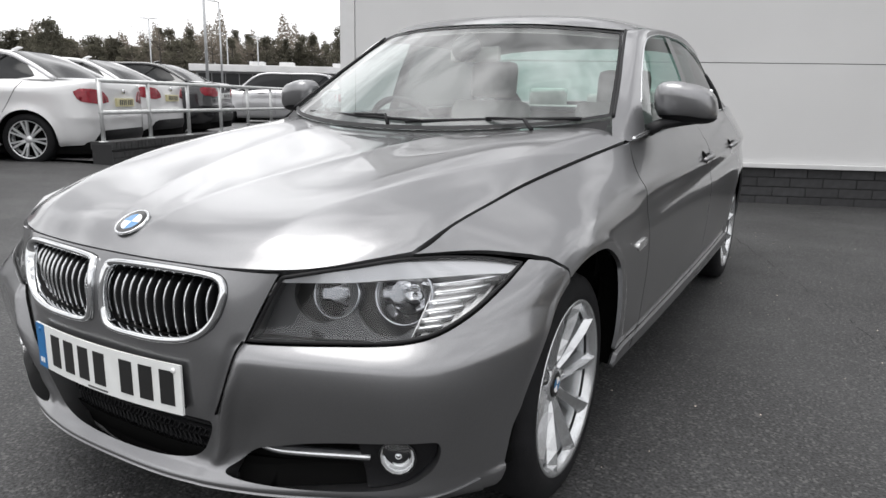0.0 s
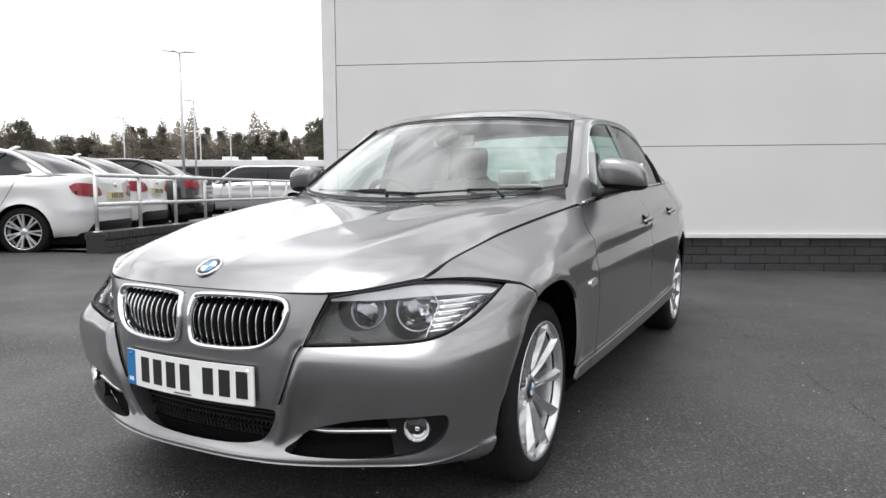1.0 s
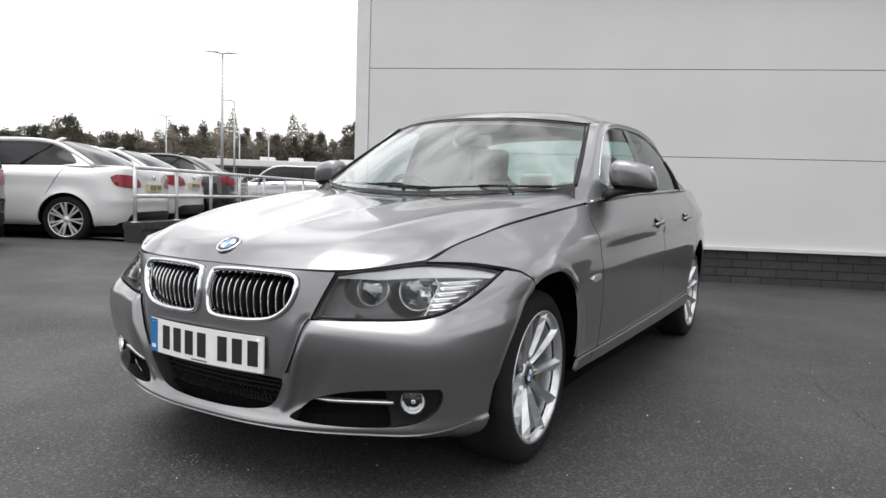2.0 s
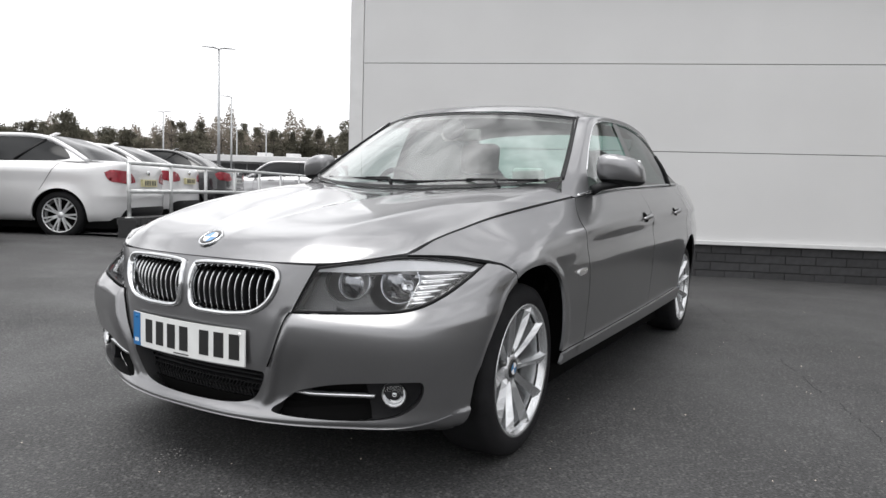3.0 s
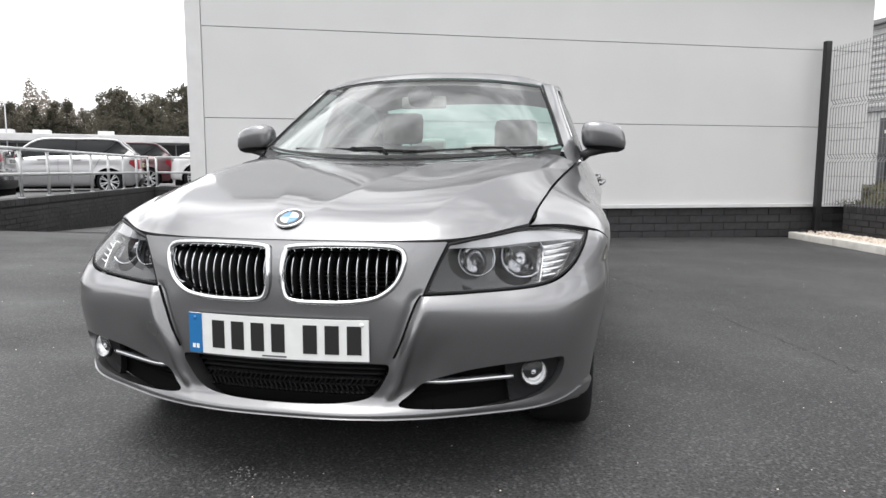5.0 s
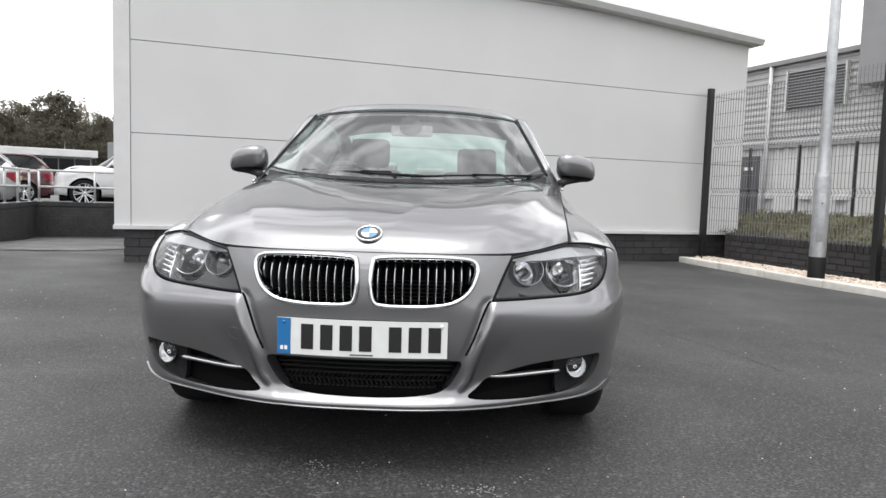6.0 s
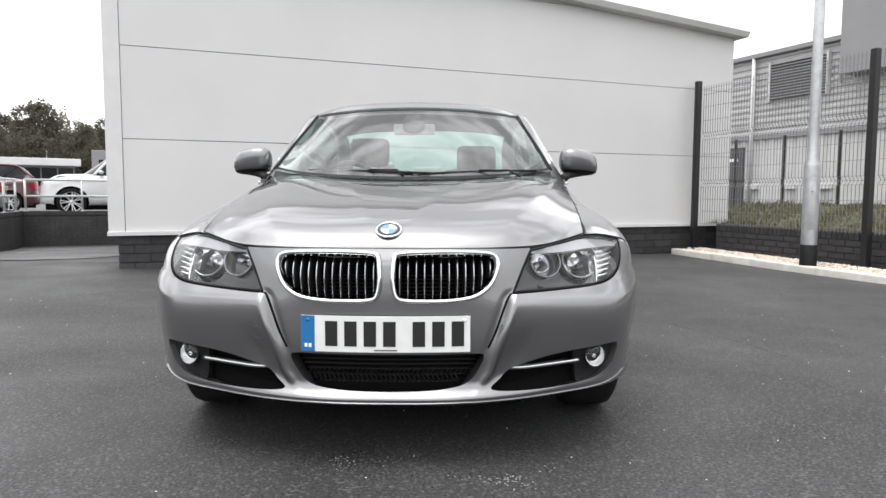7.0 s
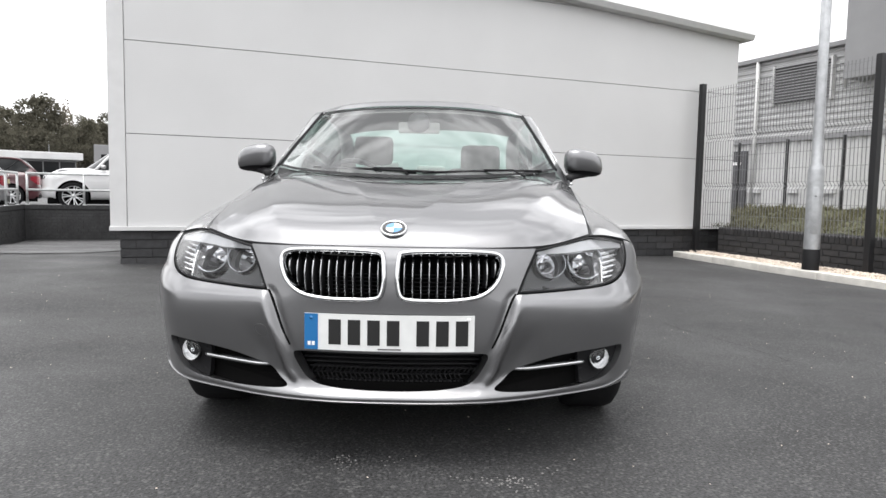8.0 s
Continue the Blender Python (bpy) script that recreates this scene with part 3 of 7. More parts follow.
ST = [
    [(0, -.690, .224), (0, -.744, .252), (0, -.714, .300), (0, -.733, .42), (0, -.738, .53), (0, -.738, .60), (0, -.730, .67), (0, -.705, .722)],
    [(.20, -.680, .224), (.20, -.734, .252), (.20, -.704, .300), (.20, -.725, .42), (.20, -.730, .53), (.20, -.730, .60), (.20, -.722, .67), (.20, -.695, .722)],
    [(.375, -.635, .225), (.385, -.692, .254), (.388, -.672, .302), (.39, -.688, .42), (.39, -.690, .53), (.395, -.680, .59), (.42, -.662, .66), (.445, -.645, .722)],
    [(.54, -.555, .226), (.562, -.616, .256), (.567, -.610, .306), (.575, -.624, .42), (.575, -.624, .53), (.575, -.600, .60), (.565, -.575, .68), (.555, -.560, .738)],
    [(.68, -.47, .228), (.718, -.531, .258), (.722, -.541, .312), (.735, -.554, .42), (.736, -.553, .53), (.731, -.522, .61), (.708, -.470, .69), (.655, -.468, .757)],
    [(.778, -.35, .232), (.812, -.398, .262), (.818, -.417, .32), (.826, -.424, .42), (.828, -.423, .53), (.828, -.400, .62), (.80, -.345, .70), (.669, -.330, .796)],
    [(.810, -.21, .238), (.842, -.235, .266), (.856, -.25, .33), (.868, -.255, .42), (.876, -.255, .53), (.876, -.245, .63), (.852, -.22, .72), (.684, -.18, .826)],
    station(0, (.83, .858, .874, .886, .892, .890, .866, .701), (.20, .25, .33, .45, .56, .66, .765, .857)),
    station(.33, (.810, .842, .862, .874, .882, .880, .858, .735), (.20, .25, .33, .45, .57, .68, .79, .900)),
    station(.64, (.795, .838, .866, .878, .887, .886, .862, .770), (.20, .25, .33, .46, .59, .71, .82, .937)),
    station(1.1, (.792, .842, .870, .883, .893, .893, .868, .795), (.20, .25, .34, .48, .62, .74, .86, .975)),
    station(1.7, (.792, .842, .870, .883, .893, .893, .868, .788), (.20, .25, .34, .48, .63, .75, .875, 1.005)),
    station(2.3, (.792, .840, .864, .877, .886, .886, .861, .770), (.20, .25, .34, .48, .64, .77, .89, 1.030)),
    station(2.76, (.835, .852, .862, .874, .880, .874, .848, .752), (.21, .26, .35, .48, .62, .76, .90, 1.045)),
    station(3.2, (.785, .808, .820, .830, .834, .826, .800, .715), (.22, .27, .35, .48, .62, .76, .90, 1.045)),
    [(.67, 3.50, .24), (.71, 3.52, .28), (.74, 3.54, .35), (.755, 3.55, .48), (.755, 3.55, .62), (.745, 3.53, .76), (.72, 3.50, .90), (.66, 3.46, 1.04)],
    [(.46, 3.64, .25), (.48, 3.68, .29), (.49, 3.70, .35), (.50, 3.715, .48), (.50, 3.71, .62), (.49, 3.69, .76), (.47, 3.66, .90), (.45, 3.62, 1.04)],
    [(0, 3.68, .25), (0, 3.73, .29), (0, 3.75, .35), (0, 3.765, .48), (0, 3.76, .62), (0, 3.74, .76), (0, 3.71, .90), (0, 3.66, 1.045)],
]
BODY = Loft(ST, mirror_start=True, mirror_end=True, bump=body_relief)
TOP_B = BODY.sv[-1]


def front(pts):
    """Body coordinates of front outlines given as (x, z)."""
    return BODY.find(pts, (0, 2), 0.0, 1.15)


def flank(pts):
    """Body coordinates of side outlines given as (y, z)."""
    return BODY.find([(y, z) for y, z in pts], (1, 2), 0.85, 5.0)


def mirrored(ab):
    r = np.array(ab)[::-1].copy()
    r[:, 0] *= -1
    return r


def sill_z(y):
    """Upper edge of the sill, rising towards the tail."""
    return .341 + .015 * (y - .3)


def arch_points(hub, a0, a1, n=26, r=ARCH):
    """Points of a wheel opening, angles in degrees from ahead (-y) over the top."""
    return [(hub - r * math.cos(radians(a)), ARCH_Z + r * math.sin(radians(a))) for a in np.linspace(a0, a1, n)]


GRILLE = smooth_line([(.012, .635), (.017, .692), (.036, .711), (.15, .717), (.29, .715), (.334, .706), (.349, .682), (.346, .650), (.331, .614), (.304, .585), (.262, .565), (.19, .556), (.12, .555), (.065, .556), (.030, .565), (.016, .592)], 5, closed=True)
LAMP = np.vstack([smooth_line([(.394, .583), (.424, .655), (.452, .716)], 5)[:-1], smooth_line([(.452, .716), (.555, .735), (.653, .752), (.74, .744), (.814, .728)], 5)[:-1],
                  smooth_line([(.814, .728), (.803, .690), (.775, .645), (.727, .611), (.65, .594), (.52, .586), (.394, .583)], 5)[:-1]])
INTAKE = smooth_line([(0, .394), (.15, .395), (.280, .396), (.303, .384), (.286, .344), (.264, .312), (.232, .292), (.165, .281), (.08, .277), (0, .276)], 5)
INTAKE = np.vstack([INTAKE, (INTAKE * (-1, 1))[::-1][1:-1]])
POCKET = smooth_line([(.330, .276), (.356, .308), (.41, .345), (.50, .374), (.62, .391), (.735, .401), (.757, .390), (.752, .352), (.730, .318), (.685, .290), (.60, .274), (.47, .269)], 5, closed=True)


def grow(poly, d):
    """Outline moved outward by d (inward when negative)."""
    P = np.asarray(poly, float)
    t = np.roll(P, -1, 0) - np.roll(P, 1, 0)
    n = np.stack([t[:, 1], -t[:, 0]], 1) / np.maximum(np.linalg.norm(t, axis=1, keepdims=True), 1e-9)
    area = 0.5 * np.sum(P[:, 0] * np.roll(P[:, 1], -1) - np.roll(P[:, 0], -1) * P[:, 1])
    return P + n * d * (1 if area > 0 else -1)


def ring_sweep(name, pts, normals, w, h, mat, parent, label=""):
    """A rounded frame along a closed line of points, w wide in the skin and h proud."""
    bm = bmesh.new()
    n = len(pts)
    rings = []
    for i in range(n):
        p, nn = Vector(pts[i]), Vector(normals[i])
        d = (Vector(pts[(i + 1) % n]) - Vector(pts[i - 1])).normalized()
        s = d.cross(nn).normalized()
        ring = []
        for a, b in ((-.5, -1.2), (-.5, .35), (-.3, .9), (0, 1.0), (.3, .9), (.5, .35), (.5, -1.2)):
            ring.append(bm.verts.new(p + s * a * w + nn * b * h))
        rings.append(ring)
    for i in range(n):
        a, b = rings[i], rings[(i + 1) % n]
        for k in range(6):
            bm.faces.new((a[k], a[k + 1], b[k + 1], b[k]))
    return part(name, bm, mat, parent, label)


def on_body(ab, off=0.0):
    return BODY.at(ab[:, 0], ab[:, 1], off)


def build_saloon():
    car = tagged(empty("saloon_car"), "dark grey metallic four-door saloon car, twin grille, parked", "car")
    g_ab, l_ab, p_ab = front(GRILLE), front(LAMP), front(POCKET)
    i_ab = front(np.abs(INTAKE))
    i_ab[:, 0] *= np.sign(INTAKE[:, 0]) + (INTAKE[:, 0] == 0)
    # bumper with its openings
    arch_f = flank([(y - .075 * (max(0, .43 - z) / .18) ** 1.4 - .026 * smoothstep(.02, .16, -y) * smoothstep(.28, .40, z), z) for y, z in arch_points(HUB_F, -22, 62, 22)[::-1]])
    joint = flank([(-.182, .694)])
    lamp_low = front(np.vstack([smooth_line([(.818, .728), (.807, .688), (.779, .641), (.73, .606), (.65, .589), (.52, .581), (.388, .578)], 5), smooth_line([(.388, .578), (.418, .652), (.447, .716)], 4)[1:]]))
    top_in = np.array([[a, TOP_B - 0.002] for a in np.linspace(lamp_low[-1][0], 0, 10)])
    bottom = np.array([[a, 0.0] for a in np.linspace(0, arch_f[-1][0], 20)])
    half = np.vstack([bottom, arch_f[::-1][:], joint, front([(.845, .722)]), lamp_low, top_in])
    outline = np.vstack([half, mirrored(half)])
    panel("front_bumper", BODY, outline, [g_ab, mirrored(g_ab), p_ab, mirrored(p_ab), i_ab], PAINT, car, step=0.0085, edge=0.007, hole_depth=0.05)
    # added near-black shell closes the view through every opening
    A, B = np.meshgrid(np.linspace(-BODY.su[-1], BODY.su[-1], 170), np.linspace(0, TOP_B, 14), indexing="ij")
    Q = BODY.at(A, B, -0.075)
    n, m = A.shape
    keep = []
    for i in range(n - 1):
        for j in range(m - 1):
            c = (Q[i, j] + Q[i + 1, j + 1]) / 2
            if min(math.hypot(c[1] - HUB_F, c[2] - ARCH_Z), math.hypot(c[1] - HUB_R, c[2] - ARCH_Z)) > ARCH + 0.02 and not (c[1] < -.25 and c[2] > .56 and abs(c[0]) > .36):
                keep.append((i * m + j, (i + 1) * m + j, (i + 1) * m + j + 1, i * m + j + 1))
    raw_part("inner_shell", Q.reshape(-1, 3), keep, VOID, car)

    for s in (1, -1):
        def side(ab):
            return np.array(ab) if s > 0 else mirrored(ab)
        # fender
        top = np.array([[a, TOP_B] for a in np.linspace(front([(.653, .756)])[0][0], flank([(.64, .93)])[0][0], 24)])
        cut = flank(smooth_line([(.635, .925), (.535, .84), (.535, .72), (.555, .55), (.56, .40), (.558, sill_z(.558) + .003)], 5))
        arch_r = flank([(y - .025 * smoothstep(.20, .32, y) - .026 * smoothstep(.02, .16, -y), z + .006 * smoothstep(.0, .12, -y)) for y, z in arch_points(HUB_F, 62.6, 184.7, 36)[::-1]])
        fj = flank([(-.176, .698)])
        fl = front(smooth_line([(.816, .736), (.74, .750), (.655, .757)], 5))
        panel("fender", BODY, side(np.vstack([top, cut, arch_r, fj, front([(.845, .727)]), fl])), [], PAINT, car, step=0.013)
        # doors
        c1 = flank(smooth_line([(.642, .928), (.541, .84), (.541, .72), (.561, .55), (.566, sill_z(.566) + .003)], 5))
        c2 = flank([(1.62, sill_z(1.62) + .003), (1.62, .55), (1.615, .8), (1.60, 1.0)])
        t1 = np.array([[a, TOP_B] for a in np.linspace(c2[-1][0], c1[0][0], 20)])
        low = flank([(y, sill_z(y) + .003) for y in np.linspace(.566, 1.62, 16)])
        panel("front_door", BODY, side(np.vstack([c1, low[1:-1], c2, t1])), [], PAINT, car)
        c3 = flank([(1.626, sill_z(1.626) + .003), (1.626, .55), (1.621, .8), (1.606, 1.0)])
        ra = flank(arch_points(HUB_R, -6, 55, 14))
        c4 = flank([(2.60, .72), (2.62, .85), (2.60, 1.03)])
        t2 = np.array([[a, TOP_B] for a in np.linspace(c4[-1][0], c3[-1][0], 20)])
        low2 = flank([(y, sill_z(y) + .003) for y in np.linspace(1.626, 2.42, 12)])
        panel("rear_door", BODY, side(np.vstack([c3[::-1], low2[1:], ra, c4, t2])), [], PAINT, car)
        # quarter panel with the tail
        arch_q = flank(arch_points(HUB_R, 58, 190, 34))
        c5 = flank([(2.606, 1.03), (2.626, .85), (2.606, .72)])
        rear_low = np.array([[a, 0.0] for a in np.linspace(arch_q[-1][0] + .02, BODY.su[-1], 20)])
        rear_top = np.array([[a, TOP_B] for a in np.linspace(BODY.su[-1], c5[0][0], 30)])
        panel("quarter_panel", BODY, side(np.vstack([c5, arch_q, rear_low, rear_top])), [], PAINT, car, step=0.022)
        # sill
        lowa = flank([(y, sill_z(y)) for y in np.linspace(.294, 2.42, 30)])
        lowb = flank([(y, .299 + .002 * y) for y in np.linspace(2.43, .284, 30)])
        panel("sill", BODY, side(np.vstack([lowa, lowb])), [], PAINT, car, off=0.013)
    # hood
    lines = [
        [(0, -.703, .724), (0, -.60, .792), (0, -.40, .846), (0, -.10, .897), (0, .20, .935), (0, .44, .955)],
        [(.19, -.694, .724), (.195, -.60, .790), (.21, -.40, .847), (.24, -.10, .900), (.27, .20, .940), (.29, .455, .962)],
        [(.36, -.665, .725), (.38, -.58, .782), (.41, -.40, .842), (.455, -.10, .905), (.495, .20, .950), (.52, .51, .978)],
        [(.50, -.600, .731), (.525, -.52, .775), (.55, -.38, .822), (.592, -.10, .878), (.625, .20, .925), (.668, .60, .978)],
        [(.648, -.470, .760), (.663, -.33, .799), (.678, -.18, .829), (.694, .0, .861), (.729, .33, .905), (.762, .63, .944)],
    ]
    global HOOD
    HOOD = Loft(lines, mirror_start=True, bump=hood_relief)
    a1, b1 = HOOD.su[-1], HOOD.sv[-1]
    edge = np.vstack([[[a, 0.0] for a in np.linspace(-a1, a1, 60)], [[a1, b] for b in np.linspace(0, b1, 40)][1:], [[a, b1] for a in np.linspace(a1, -a1, 60)][1:], [[-a1, b] for b in np.linspace(b1, 0, 40)][1:-1]])
    panel("hood", HOOD, edge, [], PAINT, car, off=0.0, depth=0.02, step=0.014)
    return car


CAR = build_saloon()


# ---- its face: grilles, lamps, plate, badge ----
def strip_on_body(pts_ab, off0, off1, half, axis=0):
    """A bar along body coordinates, from off0 (face) to off1 (back), half wide along a or b."""
    bm = bmesh.new()
    A = np.array(pts_ab)
    d = np.array([half, 0]) if axis == 0 else np.array([0, half])
    q = [on_body(A - d, off1), on_body(A - d * .8, off0 - .002), on_body(A, off0), on_body(A + d * .8, off0 - .002), on_body(A + d, off1)]
    rows = [[bm.verts.new(q[k][i]) for k in range(5)] for i in range(len(A))]
    for r0, r1 in zip(rows, rows[1:]):
        for k in range(4):
            bm.faces.new((r0[k], r0[k + 1], r1[k + 1], r1[k]))
    bm.faces.new(rows[0]), bm.faces.new(rows[-1][::-1])
    return bm


def curved_slab(bm, x0, x1, y0, y1, z0, z1):
    """A thin slab bent slightly round the nose."""
    n = max(1, int((x1 - x0) / .03))
    cols = []
    for x in np.linspace(x0, x1, n + 1):
        d = .30 * x * x
        cols.append([bm.verts.new((x, y + d, z)) for y, z in ((y0, z0), (y0, z1), (y1, z1), (y1, z0))])
    for a, b in zip(cols, cols[1:]):
        for k in range(4):
            bm.faces.new((a[k], a[(k + 1) % 4], b[(k + 1) % 4], b[k]))
    bm.faces.new(cols[0]), bm.faces.new(cols[-1][::-1])


def build_face(car):
    for s in (1, -1):
        g = front(grow(GRILLE, -.008))
        if s < 0:
            g = mirrored(g)
        g = resample(g, .012)
        pts = on_body(g, .002)
        nrm = BODY.normal_raw(g[:, 0], g[:, 1])
        ring = ring_sweep("grille_frame", pts, nrm, .0145, .011, CHROME, car, "bright chrome kidney-shaped grille frame")
        for x in np.linspace(.040, .324, 12):
            zs = [z for z in np.linspace(.54, .74, 220) if inside(grow(GRILLE, -.014), np.array([[x, z]]))[0]]
            ab = front([(x, z) for z in np.linspace(zs[0], zs[-1], 9)])
            ab[:, 0] *= s
            prof = -.010 - .016 * (1 - np.sin(np.linspace(.25, 2.9, 9)))
            part("slat", strip_on_body(ab, prof - .003, prof - .035, .0036), BLACK, ring)
            part("slat_edge", strip_on_body(ab, prof, prof - .004, .0018), SATIN, ring)
        # cooling fins behind the slats
        for z in np.linspace(.575, .640, 6):
            ab = front([(x, z) for x in np.linspace(.04, .31, 8)])
            ab[:, 0] *= s
            part("fin", strip_on_body(ab, -.050, -.06, .003, 1), BLACK, ring)

        # head lamp
        l_ab = front(grow(LAMP, -.003))
        if s < 0:
            l_ab = mirrored(l_ab)
        lamp = panel("headlight", BODY, l_ab, [], LENS, car, off=-.003, depth=.004, label="twin-lens headlight under a clear cover")
        lamp.visible_shadow = False
        panel("housing", BODY, l_ab, [], HOUSING, lamp, off=-.20, depth=-.192)
        rim = resample(l_ab, .012)
        ring_sweep("seal", on_body(rim, -.006), BODY.normal_raw(rim[:, 0], rim[:, 1]), .008, .004, BLACK, lamp)
        brow = np.vstack([smooth_line([(.452, .712), (.555, .731), (.653, .748), (.74, .741), (.808, .727)], 6), smooth_line([(.800, .712), (.74, .716), (.653, .712), (.555, .704), (.450, .703)], 6)])
        b_ab = front(brow)
        panel("brow", BODY, b_ab if s > 0 else mirrored(b_ab), [], SATINPAINT, lamp, off=-.010, depth=.03)
        for (cx, cz, r) in ((.506, .659, .050), (.630, .661, .061)):
            m = Matrix.Translation((s * cx, -.516 + 3.9 * (cx - .500) * .13, cz)) @ Matrix.Rotation(radians(-90 + s * 12), 4, 'Z') @ Matrix.Rotation(radians(-16), 4, 'Y')
            bm = bmesh.new()
            lathe(bm, [(r * 1.00, -.004), (r * 1.05, .012), (r * 1.06, .028), (r * 1.03, .034), (r * .985, .034), (r * .965, .027), (r * .955, .010)], m, 48)
            part("lens_ring", bm, RINGGLOW, lamp, "bright daytime ring")
            bm = bmesh.new()
            lathe(bm, [(r * .955, .018), (r * .93, .008), (r * .925, .002)], m, 40)
            part("ring_gap", bm, GLOSSBLACK, lamp)
            bm = bmesh.new()
            lathe(bm, [(r * .93, .006), (r * .87, -.022), (r * .70, -.046), (r * .46, -.060), (r * .20, -.066), (.001, -.067)], m, 40)
            part("reflector", bm, BOWL, lamp)
            bm = bmesh.new()   # bulb shield deep in the bowl
            lathe(bm, [(r * .13, -.062), (r * .13, -.040), (r * .10, -.034), (.001, -.033)], m, 16)
            part("bulb_shield", bm, SATIN, lamp)
        apron = np.vstack([smooth_line([(.404, .590), (.430, .652), (.452, .700)], 4), [(.555, .706), (.655, .712), (.705, .712)], smooth_line([(.700, .660), (.690, .608), (.60, .598), (.50, .592), (.404, .590)], 4)[:-1]])
        eyes = [np.array([(cx + r * 1.04 * math.cos(t), cz - .004 + r * 1.04 * math.sin(t)) for t in np.linspace(0, math.tau, 30, endpoint=False)]) for cx, cz, r in ((.517, .676, .048), (.640, .677, .058))]
        a_ab = front(apron)
        e_ab = [front(e) for e in eyes]
        panel("lamp_apron", BODY, a_ab if s > 0 else mirrored(a_ab), [e if s > 0 else mirrored(e) for e in e_ab], HOUSING, lamp, off=-.056, depth=.004, hole_depth=.02, edge=.008)
        for k in range(6):
            z = .628 + k * .015
            x1 = .735 + k * .0105
            ab = front([(x, z + .012 * (x - .69) / .1) for x in np.linspace(.702, x1 + .008, 6)])
            ab[:, 0] *= s
            part("indicator_rib", strip_on_body(ab, -.018, -.050, .0052, 1), RIBGLOSS, lamp)
        ab = front([(x, z) for x, z in smooth_line([(.694, .605), (.700, .65), (.704, .70)], 3)])
        ab[:, 0] *= s
        part("indicator_divider", strip_on_body(ab, -.020, -.055, .002), RIBGLOSS, lamp)
        hb = front(np.array([(.708, .622), (.708, .702), (.792, .714), (.786, .680), (.765, .645), (.735, .624)]))
        panel("indicator_back", BODY, hb if s > 0 else mirrored(hb), [], RIBPALEGLOSS, lamp, off=-.050, depth=0)

        # dark joint between the plate shield and the bumper corner
        jl = front(smooth_line([(.316, .412), (.337, .46), (.358, .52), (.374, .562), (.386, .582)], 6))
        jl[:, 0] *= s
        part("shield_joint", strip_on_body(jl, .0045, -.012, .0034), VOID, car)

        # fog lamp pocket
        p_ab = front(grow(POCKET, -.001))
        panel("pocket_liner", BODY, p_ab if s > 0 else mirrored(p_ab), [], VOID, car, off=-.052, depth=0)
        gp = grow(POCKET, -.0015)
        fp = front(np.array([(.605, .386)] + [q for q in gp if q[0] > .60]))
        panel("fog_surround", BODY, fp if s > 0 else mirrored(fp), [], BLACK, car, off=-.020, depth=.02)
        c = front([(.684, .352)])[0]
        base = BODY.at(np.array([c[0]]), np.array([c[1]]), -.022)[0]
        m = Matrix.Translation((s * base[0], base[1], base[2])) @ Matrix.Rotation(radians(-90 + s * 20), 4, 'Z')
        bm = bmesh.new()
        lathe(bm, [(.0385, .0), (.0395, .010), (.037, .012), (.0355, .008)], m, 32)
        fog = part("fog_lamp", bm, GLOSSBLACK, car, "round clear fog lamp with chrome bowl")
        bm = bmesh.new()
        lathe(bm, [(.0355, .011), (.032, .002), (.030, .004), (.024, -.004), (.021, -.002), (.013, -.010), (.001, -.013)], m @ Matrix.Rotation(radians(-7), 4, 'Y'), 14)
        part("reflector", bm, FOG_BOWL, fog, smooth=False)
        bm = bmesh.new()
        lathe(bm, [(.036, .011), (.028, .017), (.015, .020), (.001, .021)], m, 32)
        o = part("lens", bm, LENS, fog)
        o.visible_shadow = False
        bm = bmesh.new()
        lathe(bm, [(.008, -.008), (.008, .003), (.005, .006), (.001, .007)], m, 20)
        part("bulb_shield", bm, SATIN, fog)
        bl = front(smooth_line([(.372, .331), (.45, .3345), (.54, .3385), (.628, .343)], 5))
        bl[:, 0] *= s
        part("chrome_blade", strip_on_body(bl, -.012, -.038, .0078, 1), SATIN, car, "bright satin blade across the fog lamp pocket")
    # lower intake: liner, bars and mesh
    i_ab = front(np.abs(INTAKE))
    i_ab[:, 0] *= np.sign(INTAKE[:, 0]) + (INTAKE[:, 0] == 0)
    intake = panel("lower_intake", BODY, i_ab, [], VOID, car, off=-.070, depth=0)
    poly = grow(INTAKE, -.004)
    for z in np.linspace(.298, .386, 7):
        xs = [x for x in np.linspace(-.33, .33, 200) if inside(poly, np.array([[x, z]]))[0]]
        if len(xs) < 4:
            continue
        ab = front([(abs(x), z) for x in np.linspace(xs[0], xs[-1], 20)])
        ab[:, 0] *= np.sign(np.linspace(xs[0], xs[-1], 20))
        part("bar", strip_on_body(ab, -.045, -.065, .0035, 1), BLACK, intake)
    bm = bmesh.new()
    for x in np.linspace(-.30, .30, 41):
        for z0, dx in ((.280, .013), (.298, -.013), (.316, .013)):
            if inside(poly, np.array([[x, z0], [x + dx, z0 + .018]])).all():
                q = BODY.at(*front([(abs(x), z0), (abs(x + dx), z0 + .018)]).T, -.040)
                q[:, 0] = (x, x + dx)
                rod(bm, q[0], q[1], .0022, seg=5)
    part("honeycomb_mesh", bm, BLACK, intake)
    # number plate: plain bars stand for the characters
    bm = bmesh.new()
    curved_slab(bm, -.262, .258, -.757, -.752, .408, .519)
    plate = part("number_plate", bm, PLATE_WHITE, car, "white front number plate with a blue band", smooth=False)
    bm = bmesh.new()
    curved_slab(bm, -.25, .246, -.752, -.725, .416, .511)
    part("plate_holder", bm, BLACK, plate, smooth=False)
    bm = bmesh.new()
